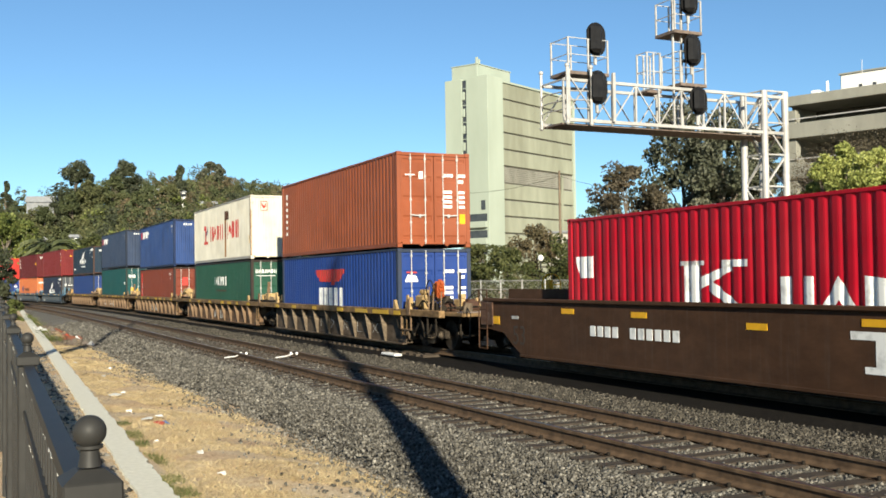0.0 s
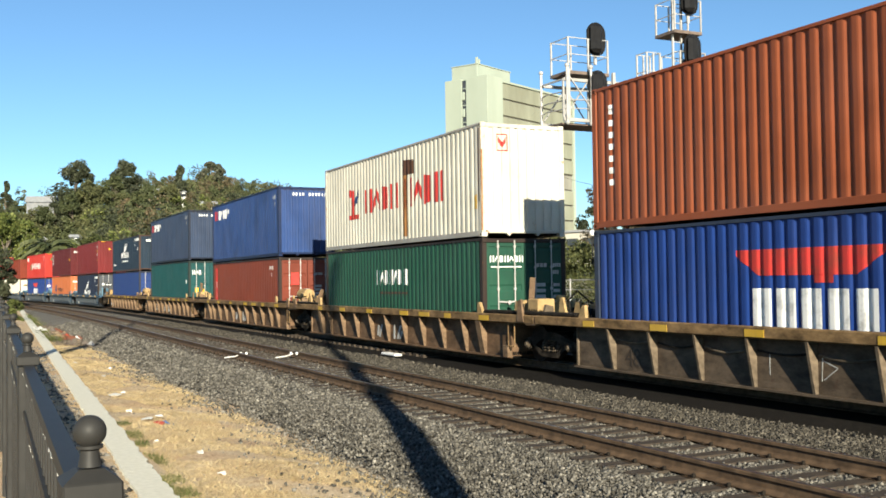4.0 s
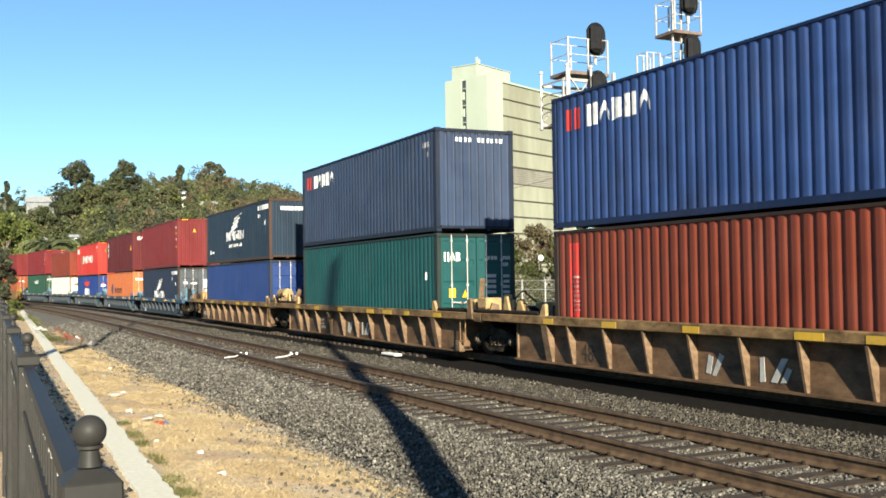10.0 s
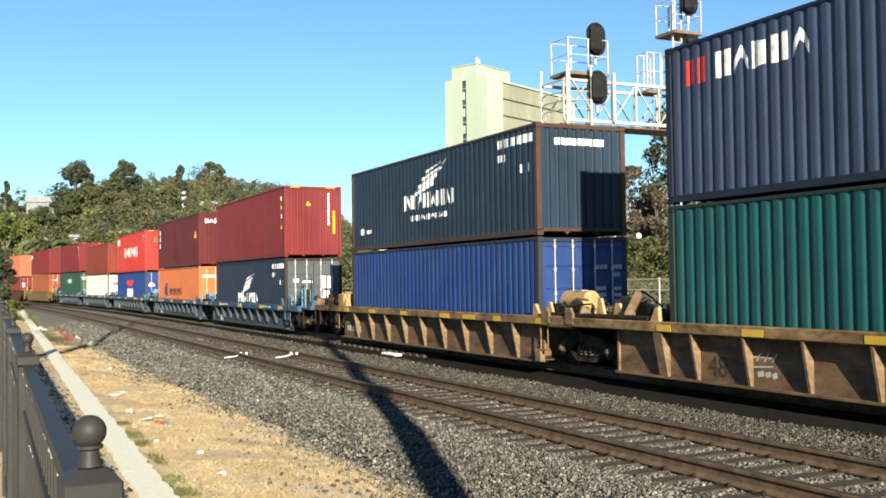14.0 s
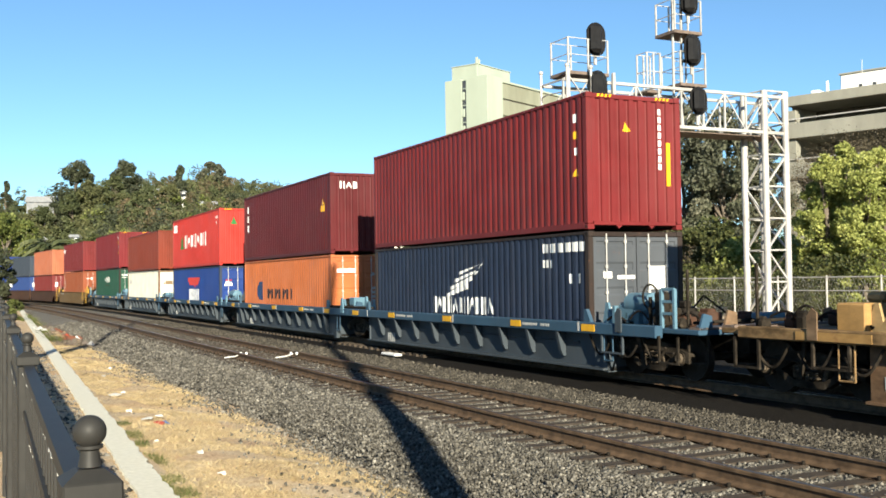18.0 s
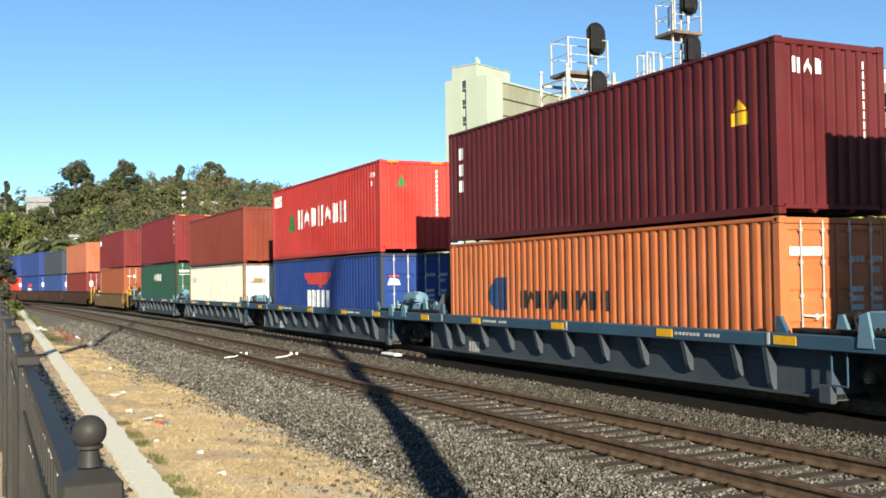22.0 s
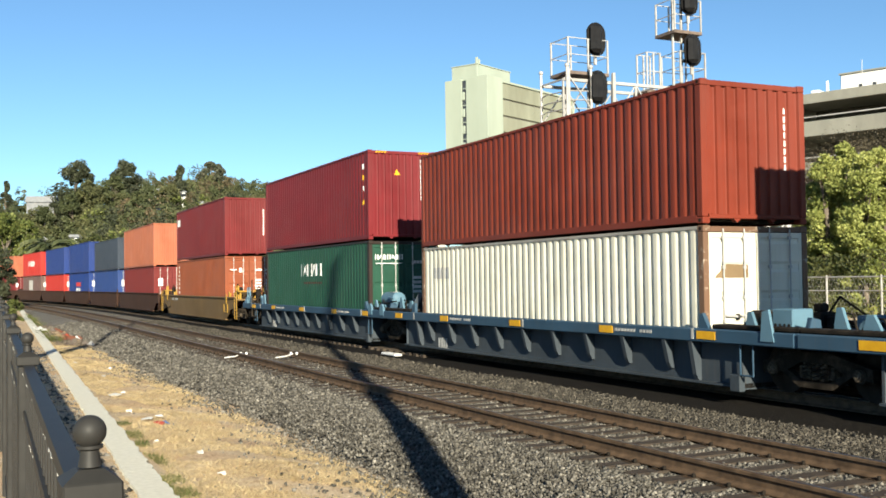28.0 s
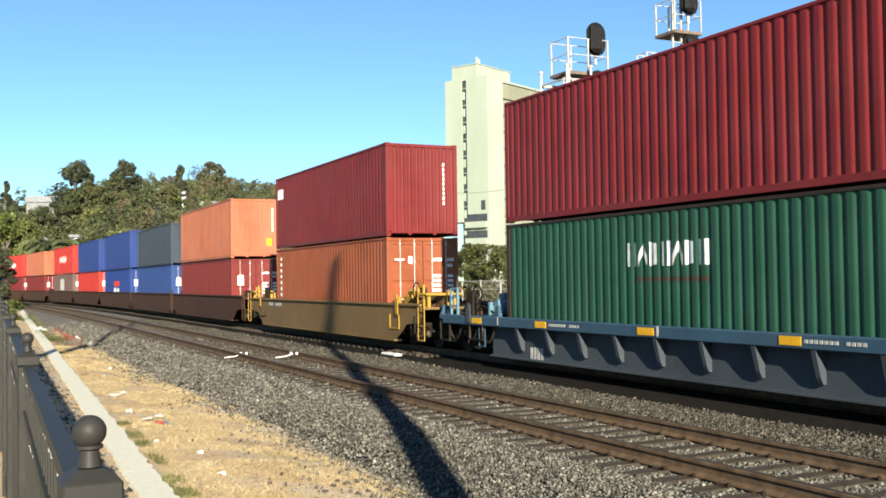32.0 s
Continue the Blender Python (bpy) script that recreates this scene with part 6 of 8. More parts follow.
def red_end(c, h):
    hazard(c, h)
    mark(c, "triangle_sign", [(-0.3, 2.1, 2.12, -0.2, 2.1, 2.3), (-0.2, 2.1, 2.3, -0.1, 2.1, 2.12)], "end", h, AMBER)
    mark(c, "end_number", [(0.62, 1.3 + 0.17 * k, 1.43 + 0.17 * k, 0.7, 1.3 + 0.17 * k, 1.43 + 0.17 * k) for k in range(8)], "end", h, MARK_WHITE)
    mark(c, "caution_strip", block(0.84, 0.1, 0.95, 0.95), "end", h, AMBER)
    mark(c, "side_tags", flip(block(5.55, 0.12, 1.95, 0.16) + [(5.5, 1.15, 1.17, 5.62, 1.15, 1.32), (5.62, 1.15, 1.32, 5.74, 1.15, 1.17)]), "left", h, AMBER)
    mark(c, "side_number", flip(block(5.55, 0.1, 2.3, 0.18) + block(5.58, 0.1, 1.6, 0.16)), "left", h, MARK_WHITE)


def lettering(text, size, mat, parent, x, y, z):
    """Stencilled figures on the side towards the yard."""
    cu = bpy.data.curves.new("figures", "FONT")
    cu.body, cu.size, cu.extrude = text, size, 0.002
    tmp = bpy.data.objects.new("figures", cu)
    scene.collection.objects.link(tmp)
    dg = bpy.context.evaluated_depsgraph_get()
    me = bpy.data.meshes.new_from_object(tmp.evaluated_get(dg))
    bpy.data.objects.remove(tmp)
    me.materials.clear()
    me.materials.append(mat)
    ob = new("stencilled_figure", me)
    ob.parent = parent
    ob.matrix_basis = Matrix.Translation((x, y, z)) @ Matrix(((0, 0, -1, 0), (-1, 0, 0, 0), (0, 1, 0, 0), (0, 0, 0, 1)))
    return ob


build_train()


# ---- plants ----
def polar(az, r, z=0.0):
    """A place by its bearing (degrees to the right of +y) and distance from the camera's stand."""
    return Vector((r * math.sin(radians(az)), r * math.cos(radians(az)), z))


def leaf_quads(rng, centres, radii, count, size, squash=0.8, droop=0.0):
    """Small quads scattered in clumps; each clump has its own share."""
    k = rng.integers(0, len(centres), count)
    d = rng.normal(size=(count, 3))
    d /= np.linalg.norm(d, axis=1)[:, None]
    rad = radii[k] * rng.uniform(0.25, 1.0, count) ** 0.45
    p = centres[k] + d * rad[:, None] * np.array([1, 1, squash])
    u = rng.normal(size=(count, 3))
    u[:, 2] -= droop
    u /= np.linalg.norm(u, axis=1)[:, None]
    w = np.cross(u, rng.normal(size=(count, 3)))
    w /= np.linalg.norm(w, axis=1)[:, None]
    s = size * rng.uniform(0.55, 1.25, count)[:, None]
    a, b = u * s, w * s * 0.55
    v = np.stack([p - a, p + b, p + a, p - b], axis=1).reshape(-1, 3)
    return v, np.arange(count * 4).reshape(-1, 4)


def crown_clumps(rng, base, height, width, low=0.25, n=40, shape="round"):
    """Clump centres that fill an uneven crown above base."""
    cs, rs = [], []
    for _ in range(n):
        f = rng.uniform(low, 1.0)
        g = (f - low) / (1 - low)
        if shape == "round":
            spread = math.sin(math.pi * min(0.98, 0.12 + 0.86 * g)) ** 0.6
        elif shape == "cone":
            spread = 1.02 - g
        elif shape == "column":
            spread = min(1.0, 2.6 * (1 - g) ** 0.7) * 0.9
        else:
            spread = 0.35 + 0.75 * g ** 0.7 if g < 0.85 else 0.8
        a, r = rng.uniform(0, 2 * math.pi), math.sqrt(rng.uniform(0.05, 1)) * spread * width / 2
        cs.append((base[0] + r * math.cos(a), base[1] + r * math.sin(a), base[2] + f * height))
        rs.append(width * rng.uniform(0.09, 0.19) * (0.6 if shape == "cone" else 1))
    return np.array(cs), np.array(rs)


def tree(name, label, base, height, width, leaf, leaves, size, seed, low=0.25, clumps=40, shape="round", category="tree", trunk=0.02, droop=0.0, bark=None):
    rng = np.random.default_rng(seed)
    t = thing(name, label, category, m=Matrix.Translation(base))
    cs, rs = crown_clumps(rng, (0, 0, 0), height, width, low, clumps, shape)
    m = Mesh(smooth=True)
    r0 = height * trunk
    top = Vector((rng.normal(0, 0.02) * height, rng.normal(0, 0.02) * height, height * (0.92 if shape in ("cone", "column") else 0.62)))
    m.tube((0, 0, -0.3), top * 0.5, r0, 8, r0 * 0.72).tube(top * 0.5, top, r0 * 0.72, 8, r0 * 0.25)
    for c in cs[:: max(1, len(cs) // 16)]:
        c = Vector(c)
        s = top * min(0.95, max(0.25, c.z / max(top.z, 0.1) * 0.62))
        mid = s.lerp(c, 0.55) + Vector((0, 0, 0.04 * height))
        m.tube(s, mid, r0 * 0.34, 6, r0 * 0.2).tube(mid, c, r0 * 0.2, 5, r0 * 0.06)
    part("trunk", m, bark or BARK, t)
    v, f = leaf_quads(rng, cs, rs, leaves, size, droop=droop)
    crown = new("crown", cloud("crown", v, f, leaf))
    crown.parent = t
    return t


def palm(base, height, reach, seed):
    rng = np.random.default_rng(seed)
    t = thing("palm_tree", "feathery green palm with long arching fronds", "palm", m=Matrix.Translation(base))
    m = Mesh(smooth=True)
    m.tube((0, 0, -0.5), (0, 0, height), 0.45, 10, 0.32)
    part("trunk", m, BARK, t)
    for i in range(64):
        a, el = i * 2.4, rng.uniform(-0.25, 1.2)
        f = Mesh()
        prev = Vector((0, 0, height))
        for k in range(1, 8):
            s = k / 7
            h = Vector((math.cos(a), math.sin(a), 0)) * reach * s * math.cos(el * 0.6)
            p = Vector((h.x, h.y, height + reach * (math.sin(el) * s - 0.75 * s * s)))
            side = Vector((-math.sin(a), math.cos(a), 0)) * reach * 0.085 * math.sin(math.pi * min(0.97, s * 0.9 + 0.08))
            drop = Vector((0, 0, -reach * 0.05))
            f.add([prev, p, p + side + drop, prev + side * 0.95 + drop], [(0, 1, 2, 3)]).add([prev, p, p - side + drop, prev - side * 0.95 + drop], [(3, 2, 1, 0)])
            prev = p
        part("frond", f, LEAF_OLIVE, t)
    return t


# the large-leaved yellow-green tree and its neighbours behind the far fence
for i, (az, r, h, w) in enumerate([(45.75, 54, 6.4, 2.3), (46.44, 53, 7.8, 2.6), (47.35, 54, 8.3, 2.8), (48.19, 52, 7.4, 2.8), (49.04, 53, 7.8, 2.9), (49.94, 54, 8.1, 2.9)]):
    tree("yellow_green_tree", "yellow-green tree with upright boughs behind a chain-link fence", polar(az, r, -0.1), h, w, LEAF_YELLOW, 15000, 0.088, 11 + i, 0.03, 95, "column")
tree("bare_tree", "thin-leaved grey-brown tree before a concrete parking structure", polar(47.1, 68, 0), 9.9, 9.5, LEAF_RED, 30000, 0.055, 14, 0.08, 190, "round", bark=TWIG)
tree("bare_tree", "thin-leaved grey-brown tree before a concrete parking structure", polar(49.38, 70, 0), 10.2, 9.0, LEAF_RED, 30000, 0.055, 15, 0.08, 190, "round", bark=TWIG)
tree("eucalyptus_tree", "tall grey-green eucalyptus with an open drooping crown", polar(39.25, 92, 0), 16.2, 9.0, LEAF_EUC, 22000, 0.2, 16, 0.1, 90, "round", droop=0.8)
tree("eucalyptus_tree", "tall grey-green eucalyptus with an open drooping crown", polar(41.31, 90, 0), 15.5, 8.0, LEAF_EUC, 18000, 0.2, 17, 0.1, 80, "round", droop=0.8)
tree("eucalyptus_tree", "grey-green eucalyptus beside a signal mast", polar(43.04, 96, 0), 14.5, 7.5, LEAF_EUC, 14000, 0.2, 18, 0.1, 60, "round", droop=0.8)
tree("bronze_tree", "bronze-brown leafed tree with a rounded uneven crown", polar(36.03, 86, 0), 10.8, 6.6, LEAF_RED, 14000, 0.17, 19, 0.08, 60)
tree("bronze_tree", "low bronze-brown leafed tree", polar(37.75, 84, 0), 8.6, 5.6, LEAF_RED, 10000, 0.17, 20, 0.06, 45)
tree("olive_green_tree", "olive-green leafy tree in front of a tall pale building", polar(31.01, 88, 0), 6.0, 5.4, LEAF_BROWN, 5200, 0.16, 21, 0.12, 42)
tree("olive_green_tree", "olive-green leafy tree beside a street", polar(32.87, 84, 0), 5.2, 4.6, LEAF_GREEN, 4600, 0.16, 22, 0.1, 34)
for i, (az, r, h, w, leaf) in enumerate([(28.29, 82, 4.6, 4.5, LEAF_GREEN), (29.45, 80, 4.2, 4.5, LEAF_GREEN), (27.57, 90, 4.8, 4.0, LEAF_GREEN), (34.26, 72, 4.3, 5.0, LEAF_GREEN), (35.94, 70, 4.5, 5.2, LEAF_GREEN), (37.6, 68, 4.4, 5.0, LEAF_GREEN), (39.25, 66, 4.9, 5.0, LEAF_GREEN), (40.72, 64, 5.4, 4.6, LEAF_GREEN), (41.89, 62, 4.2, 4.0, LEAF_YELLOW), (44.32, 58, 3.8, 4.0, LEAF_YELLOW), (26.16, 95, 5.0, 5.0, LEAF_GREEN), (24.9, 100, 5.5, 6.0, LEAF_GREEN)]):
    tree("shrub", "rounded green shrub behind the railway fence", polar(az, r, -0.1), h, w, leaf, 4500, 0.15, 30 + i, 0.02, 30, "round", "shrub", 0.012)
tree("dark_conifer", "dark grey-green conifer beside the curving track", polar(2.42, 108, -0.1), 5.6, 4.6, LEAF_PINE, 9000, 0.16, 50, 0.02, 50, "round", "tree")
tree("shrub", "pale green bush at the foot of the fence line", polar(3.49, 62, -0.2), 1.25, 2.0, WEED, 2500, 0.1, 51, 0.02, 14, "round", "shrub", 0.01)

# ---- the wooded hill ----
RIDGE_UP = 3.0
RIDGE = [(-3.78, 30), (1.69, 31), (2.74, 31.5), (5.44, 34.5), (7.11, 37), (9.67, 37.5), (11.42, 38), (13.35, 39), (15.3, 36.5), (17.13, 35.5), (18.36, 31.5), (20.84, 22), (23.96, 12), (26.47, 3), (29.6, 0)]


def hill_z(az, r):
    top = float(np.interp(az, [a for a, _ in RIDGE], [h for _, h in RIDGE])) - 6.0 + RIDGE_UP * min(1.0, max(0.0, (22 - az) / 6)) * float(np.interp(az, [7, 13], [0.0, 1.0]))
    start = 265 if az < 5.5 else float(np.interp(az, [5.5, 8], [265, 185]))
    f = max(0.0, min(1.0, (r - start) / (385 - start)))
    z = top * (f * f * (3 - 2 * f) * 0.35 + 0.65 * f)
    return max(-2.0, z + 1.2 * noise.noise((az * 0.6, r * 0.02, 3)) * f)


def build_hill():
    m = Mesh(smooth=True)
    az = [-18 + 0.7 * i for i in range(70)]
    rr = [150 + 12 * i for i in range(22)] + [450, 560, 800]
    for i, a in enumerate(az):
        for r in rr:
            z = hill_z(a, min(r, 400)) if r < 420 else hill_z(a, 400) * (1 if r < 500 else 0.75 if r < 700 else 0.3)
            m.v.append(tuple(polar(a, r, z - 0.8)))
        if i:
            n = len(rr)
            m.f += [((i - 1) * n + j, (i - 1) * n + j + 1, i * n + j + 1, i * n + j) for j in range(n - 1)]
    single("hillside", m, HILL_SOIL, "wooded green-brown hillside behind the railway", "hill", kind="structure")
    rng = np.random.default_rng(5)
    vs, fs, n = [], [], 0
    for leaf, share, lo, hi in ((LEAF_HILL, 420, -3, 24), (LEAF_OLIVE, 420, -3, 24), (LEAF_PINE, 330, -3, 22), (LEAF_BROWN, 260, 9, 24), (LEAF_LIME, 90, -3, 14)):
        vs, fs, n = [], [], 0
        for _ in range(share):
            a = rng.uniform(lo, hi)
            start = 268 if a < 5.5 else 196
            r = rng.uniform(start, 395)
            z = hill_z(a, r)
            if z < 0.2:
                continue
            h = rng.uniform(3.6, 8.4) * (1.3 if rng.uniform() < 0.1 else 1.0)
            b = polar(a, r, z - 1.0)
            cs, rs = crown_clumps(rng, b, h, h * rng.uniform(0.75, 1.35), 0.1, 14, "cone" if rng.uniform() < 0.16 else "round")
            v, f = leaf_quads(rng, cs, rs, 430, 0.34)
            vs.append(v)
            fs.append(f + n)
            n += len(v)
        ob = new("hill_woods", cloud("hill_woods", np.concatenate(vs), np.concatenate(fs), leaf))
        tagged(ob, "mixed green and olive trees covering the hillside", "woods", kind="stuff")


build_hill()
tree("umbrella_pine", "tall dark pine with a spreading crown on a hill", polar(6.44, 330, 19), 19.3, 12.0, LEAF_PINE, 11000, 0.42, 60, 0.05, 80, "round", trunk=0.025)
tree("umbrella_pine", "tall dark pine with a spreading crown on a hill", polar(8.8, 335, 20), 19.9, 10.0, LEAF_PINE, 10000, 0.42, 61, 0.05, 80, "round", trunk=0.025)
tree("pointed_conifer", "dark pointed conifer on the hillside", polar(11.72, 320, 16.5), 21.5, 9.0, LEAF_PINE, 6000, 0.45, 62, 0.05, 70, "cone")
tree("pointed_conifer", "small dark conifer on the hilltop", polar(3.01, 350, 22), 13.0, 6.0, LEAF_PINE, 2200, 0.55, 63, 0.1, 26, "cone")
tree("pale_eucalyptus", "pale-trunked thin tree on the hilltop", polar(13.44, 350, 27), 15.0, 8.0, LEAF_EUC, 2000, 0.6, 64, 0.35, 22, "round")
for i, (az, r, h, w, leaf) in enumerate([(3.49, 322, 12.3, 9.0, LEAF_OLIVE), (4.13, 318, 11.8, 8.0, LEAF_HILL), (4.78, 320, 12.0, 9.0, LEAF_OLIVE), (5.44, 324, 12.6, 9.0, LEAF_PINE), (6.21, 316, 12.5, 9.0, LEAF_OLIVE), (7.11, 318, 13.0, 9.5, LEAF_HILL), (8.38, 318, 12.0, 9.0, LEAF_OLIVE), (9.33, 320, 12.5, 9.0, LEAF_PINE), (10.2, 292, 11.0, 8.0, LEAF_OLIVE), (11.13, 290, 10.5, 8.0, LEAF_HILL), (9.53, 290, 9.8, 7.0, LEAF_OLIVE)]):
    tree("hill_tree", "broad olive-green tree on the hillside", polar(az, r, hill_z(az, r) - 0.3), h, w, leaf, 5000, 0.38, 180 + i, 0.05, 40)
palm(polar(5.11, 176, 0), 7.9, 5.6, 70)
for i, (az, r, h, w, leaf) in enumerate([(2.95, 190, 14.5, 9.0, LEAF_LIME), (3.86, 205, 13.5, 8.0, LEAF_LIME), (4.35, 215, 11.0, 8.0, LEAF_GREEN), (6.41, 200, 9.5, 8.0, LEAF_LIME), (7.39, 205, 10.5, 9.0, LEAF_GREEN)]):
    tree("roadside_tree", "leafy light green tree at the foot of the hill", polar(az, r, -0.2), h, w, leaf, 6000, 0.34, 80 + i, 0.08, 40)


def house(az, r, z, w, d, h, turn, wall, label):
    t = thing("hill_house", label, "house", "houses on the hill", m=Matrix.Translation(polar(az, r, z)) @ pose(0, 0, 0, 0, 0, turn))
    part("wall", Mesh().box(-w / 2, w / 2, -d / 2, d / 2, -9, h), wall, t)
    part("roof", Mesh().prism([(-w / 2 - 0.5, h - 0.1), (w / 2 + 0.5, h - 0.1), (0, h + w * 0.36)], "y", -d / 2 - 0.4, d / 2 + 0.4), ROOF_GREY, t)
    for k in (0, 2):
        x = -w / 2 + w * (k + 0.5) / 3
        part("window", Mesh().box(x - 0.4, x + 0.4, -d / 2 - 0.04, -d / 2 + 0.02, h * 0.4, h * 0.75), GLASS_DARK, t)
        part("window", Mesh().box(-w / 2 - 0.04, -w / 2 + 0.02, -d / 2 + d * (k + 0.5) / 3 - 0.6, -d / 2 + d * (k + 0.5) / 3 + 0.6, h * 0.4, h * 0.75), GLASS_DARK, t)


for az, r, z, w, d, h, turn, lab in ((4.74, 338, 26.9, 5.2, 8.4, 0.5, 80, "grey house with a gable roof on the hilltop"), (10.58, 300, 26.6, 1.8, 2.2, 1.5, 20, "small white house among hill trees"), (9.8, 305, 25.0, 1.3, 1.8, 1.5, -10, "small white house among hill trees"), (11.85, 300, 25.6, 0.9, 1.0, 2.2, 10, "narrow white house among hill trees"), (4.67, 280, 12.6, 1.5, 2.0, 1.1, 30, "small white house at the foot of the hill"), (6.4, 280, 13.2, 1.7, 2.6, 1.1, 75, "small white house at the foot of the hill"), (13.15, 305, 23.4, 2.2, 4.6, 1.4, 80, "low white house with a pale roof among hill trees")):
    house(az, r, z, w, d, h, turn, HOUSE if h < 1.0 else WHITE, lab)


# ---- the tall pale building ----
def tower():
    t = thing("office_tower", "tall pale green concrete tower with beige banded facade", "building")
    c = Vector((101.84, 187.07, 0))
    face = Vector((math.sin(radians(63.5)), math.cos(radians(63.5)), 0))
    back = Vector((-math.sin(radians(26.5)), math.cos(radians(26.5)), 0))
    t.matrix_basis = Matrix(((face.x, back.x, 0, c.x), (face.y, back.y, 0, c.y), (0, 0, 1, 0), (0, 0, 0, 1)))
    top, floor = 44.43, 3.568
    part("stair_tower", Mesh().box(0, 5.7, 0, 5.49, 0, top, 0.05), TOWER_PALE, t)
    part("lift_shaft", Mesh().box(0, 5.7, 6.67, 11.07, 14.0, top - 0.1, 0.05), TOWER_PALE, t)
    part("recessed_wall", Mesh().box(0.9, 5.69, 5.5, 6.66, 0, top - 0.3), TOWER_PALE, t)
    s = part("window_slot", Mesh().box(0.3, 0.89, 5.5, 6.66, 4, top - 0.5), GLASS_DARK, t)
    for k in range(12):
        z = top - 2.9 - floor * k
        part("slot_panel", Mesh().box(0.02, 0.29, 5.95, 6.64, z - 1.7, z, 0.04), TOWER_PALE, s)
        part("slot_sill", Mesh().box(0.1, 0.29, 5.52, 6.64, z + 0.62, z + 0.76), TOWER_PALE, s)
    part("main_block", Mesh().box(5.7, 35.9, 1.1, 10.9, 0, top - 0.9), TOWER_PALE, t)
    part("coping", Mesh().box(5.72, 36.0, 0.2, 1.09, top - 0.75, top - 0.3, 0.05).box(5.72, 36.0, 1.1, 1.5, top - 0.89, top - 0.4), TOWER_PALE, t)
    for k in range(12):
        z1 = 43.63 - floor * k
        if k == 5:
            w = part("louvre_band", Mesh().box(6.6, 29.6, 0.75, 1.08, z1 - floor + 0.34, z1 - 0.05, 0.04).box(30.4, 35.1, 0.75, 1.08, z1 - floor + 0.34, z1 - 0.05, 0.04), GARAGE, t, "grey louvred storey of the facade")
            for q in range(7):
                part("louvre_bar", Mesh().box(6.6, 29.6, 0.68, 0.74, z1 - 0.4 - 0.42 * q, z1 - 0.32 - 0.42 * q), TOWER_DARK, w)
        else:
            part("facade_panel", Mesh().box(6.1, 35.3, 0.5, 1.08, max(0.2, z1 - floor + 0.32), z1, 0.1), TOWER_PANEL, t)
        part("joint", Mesh().box(6.1, 35.3, 0.85, 1.09, max(0.1, z1), z1 + 0.3), TOWER_DARK, t)
    for k in range(20):
        for q in range(3):
            z1 = 43.63 - floor * (q + 1)
            part("panel_seam", lambda: Mesh().box(-0.02, 0.02, 0.492, 0.499, 0.12, floor - 0.45), TOWER_PANEL, t, key=("seam",)).matrix_basis = pose(7.5 + 1.42 * k, 0, z1 - 0.1)
    part("facade_frame", Mesh().box(5.72, 6.08, 0.25, 1.09, 0, top - 0.76).box(35.32, 36.0, 0.25, 1.09, 0, top - 0.76), TOWER_PALE, t)
    part("facade_pier", Mesh().box(29.6, 30.4, 0.2, 0.49, 0, 25.6, 0.04), TOWER_PANEL, t)
    p = part("penthouse", Mesh().box(PENT[0], PENT[1], PENT[2], PENT[3], top - 0.3, PENT[4], 0.1), TOWER_PALE, t)
    part("roof_rim", Mesh().box(PENT[0] - 0.12, PENT[1] + 0.12, PENT[2] - 0.12, PENT[3] + 0.12, PENT[4], PENT[4] + 0.16), TOWER_PALE, p)
    part("roof_vent", Mesh().box(2.4, 2.9, 4.2, 4.7, PENT[4] + 0.16, PENT[4] + 1.9, 0.05).box(3.2, 3.6, 4.2, 4.6, PENT[4] + 0.16, PENT[4] + 1.5, 0.05), TOWER_PALE, p)
    for k in range(3):
        z = 5.8 + 3.45 * k
        part("balcony", Mesh().box(-0.9, -0.02, 0.3, 5.6, z, z + 1.3, 0.04), TOWER_PALE, t)
        part("dark_opening", Mesh().box(-0.03, 0.02, 0.5, 5.4, z + 1.31, z + 2.9), GLASS_DARK, t)
    part("door_window", Mesh().box(-0.03, 0.02, 0.9, 2.0, 16.4, 18.4), GLASS_DARK, t)


PENT = (0.8, 13.3, 3.1, 9.8, 47.2)
tower()


# ---- low buildings and street lamps behind the railway ----
def low_building(name, label, a, b, deep, z1, storeys, windows):
    """A plain block along the line a to b, with rows of windows on the side towards the railway."""
    a, b = Vector(a), Vector(b)
    run = (b - a).normalized()
    back = Vector((-run.y, run.x, 0))
    t = thing(name, label, "building", m=Matrix(((run.x, back.x, 0, a.x), (run.y, back.y, 0, a.y), (0, 0, 1, 0), (0, 0, 0, 1))))
    n = (b - a).length
    part("wall", Mesh().box(0, n, 0, deep, -0.3, z1, 0.05), OFF_WHITE, t)
    part("roof_edge", Mesh().box(-0.25, n + 0.25, -0.25, deep + 0.25, z1, z1 + 0.3, 0.04), ROOF_GREY, t)
    floor = z1 / storeys
    for k in range(storeys):
        for q in range(windows):
            x = n * (q + 0.5) / windows
            w = part("window", Mesh().box(x - n / windows * 0.36, x + n / windows * 0.36, -0.04, 0.02, k * floor + floor * 0.38, k * floor + floor * 0.8), GLASS_DARK, t)
            part("sill", Mesh().box(x - n / windows * 0.4, x + n / windows * 0.4, -0.12, -0.005, k * floor + floor * 0.33, k * floor + floor * 0.375), OFF_WHITE, w)


low_building("office_block", "pale four-storey office block with rows of grey windows", (57.2, 138.7, 0), (66.0, 134.7, 0), 9, 12.8, 4, 4)
low_building("low_annex", "low off-white annex at the foot of the tower", (73.8, 119.0, 0), (78.2, 110.2, 0), 8, 8.0, 2, 4)


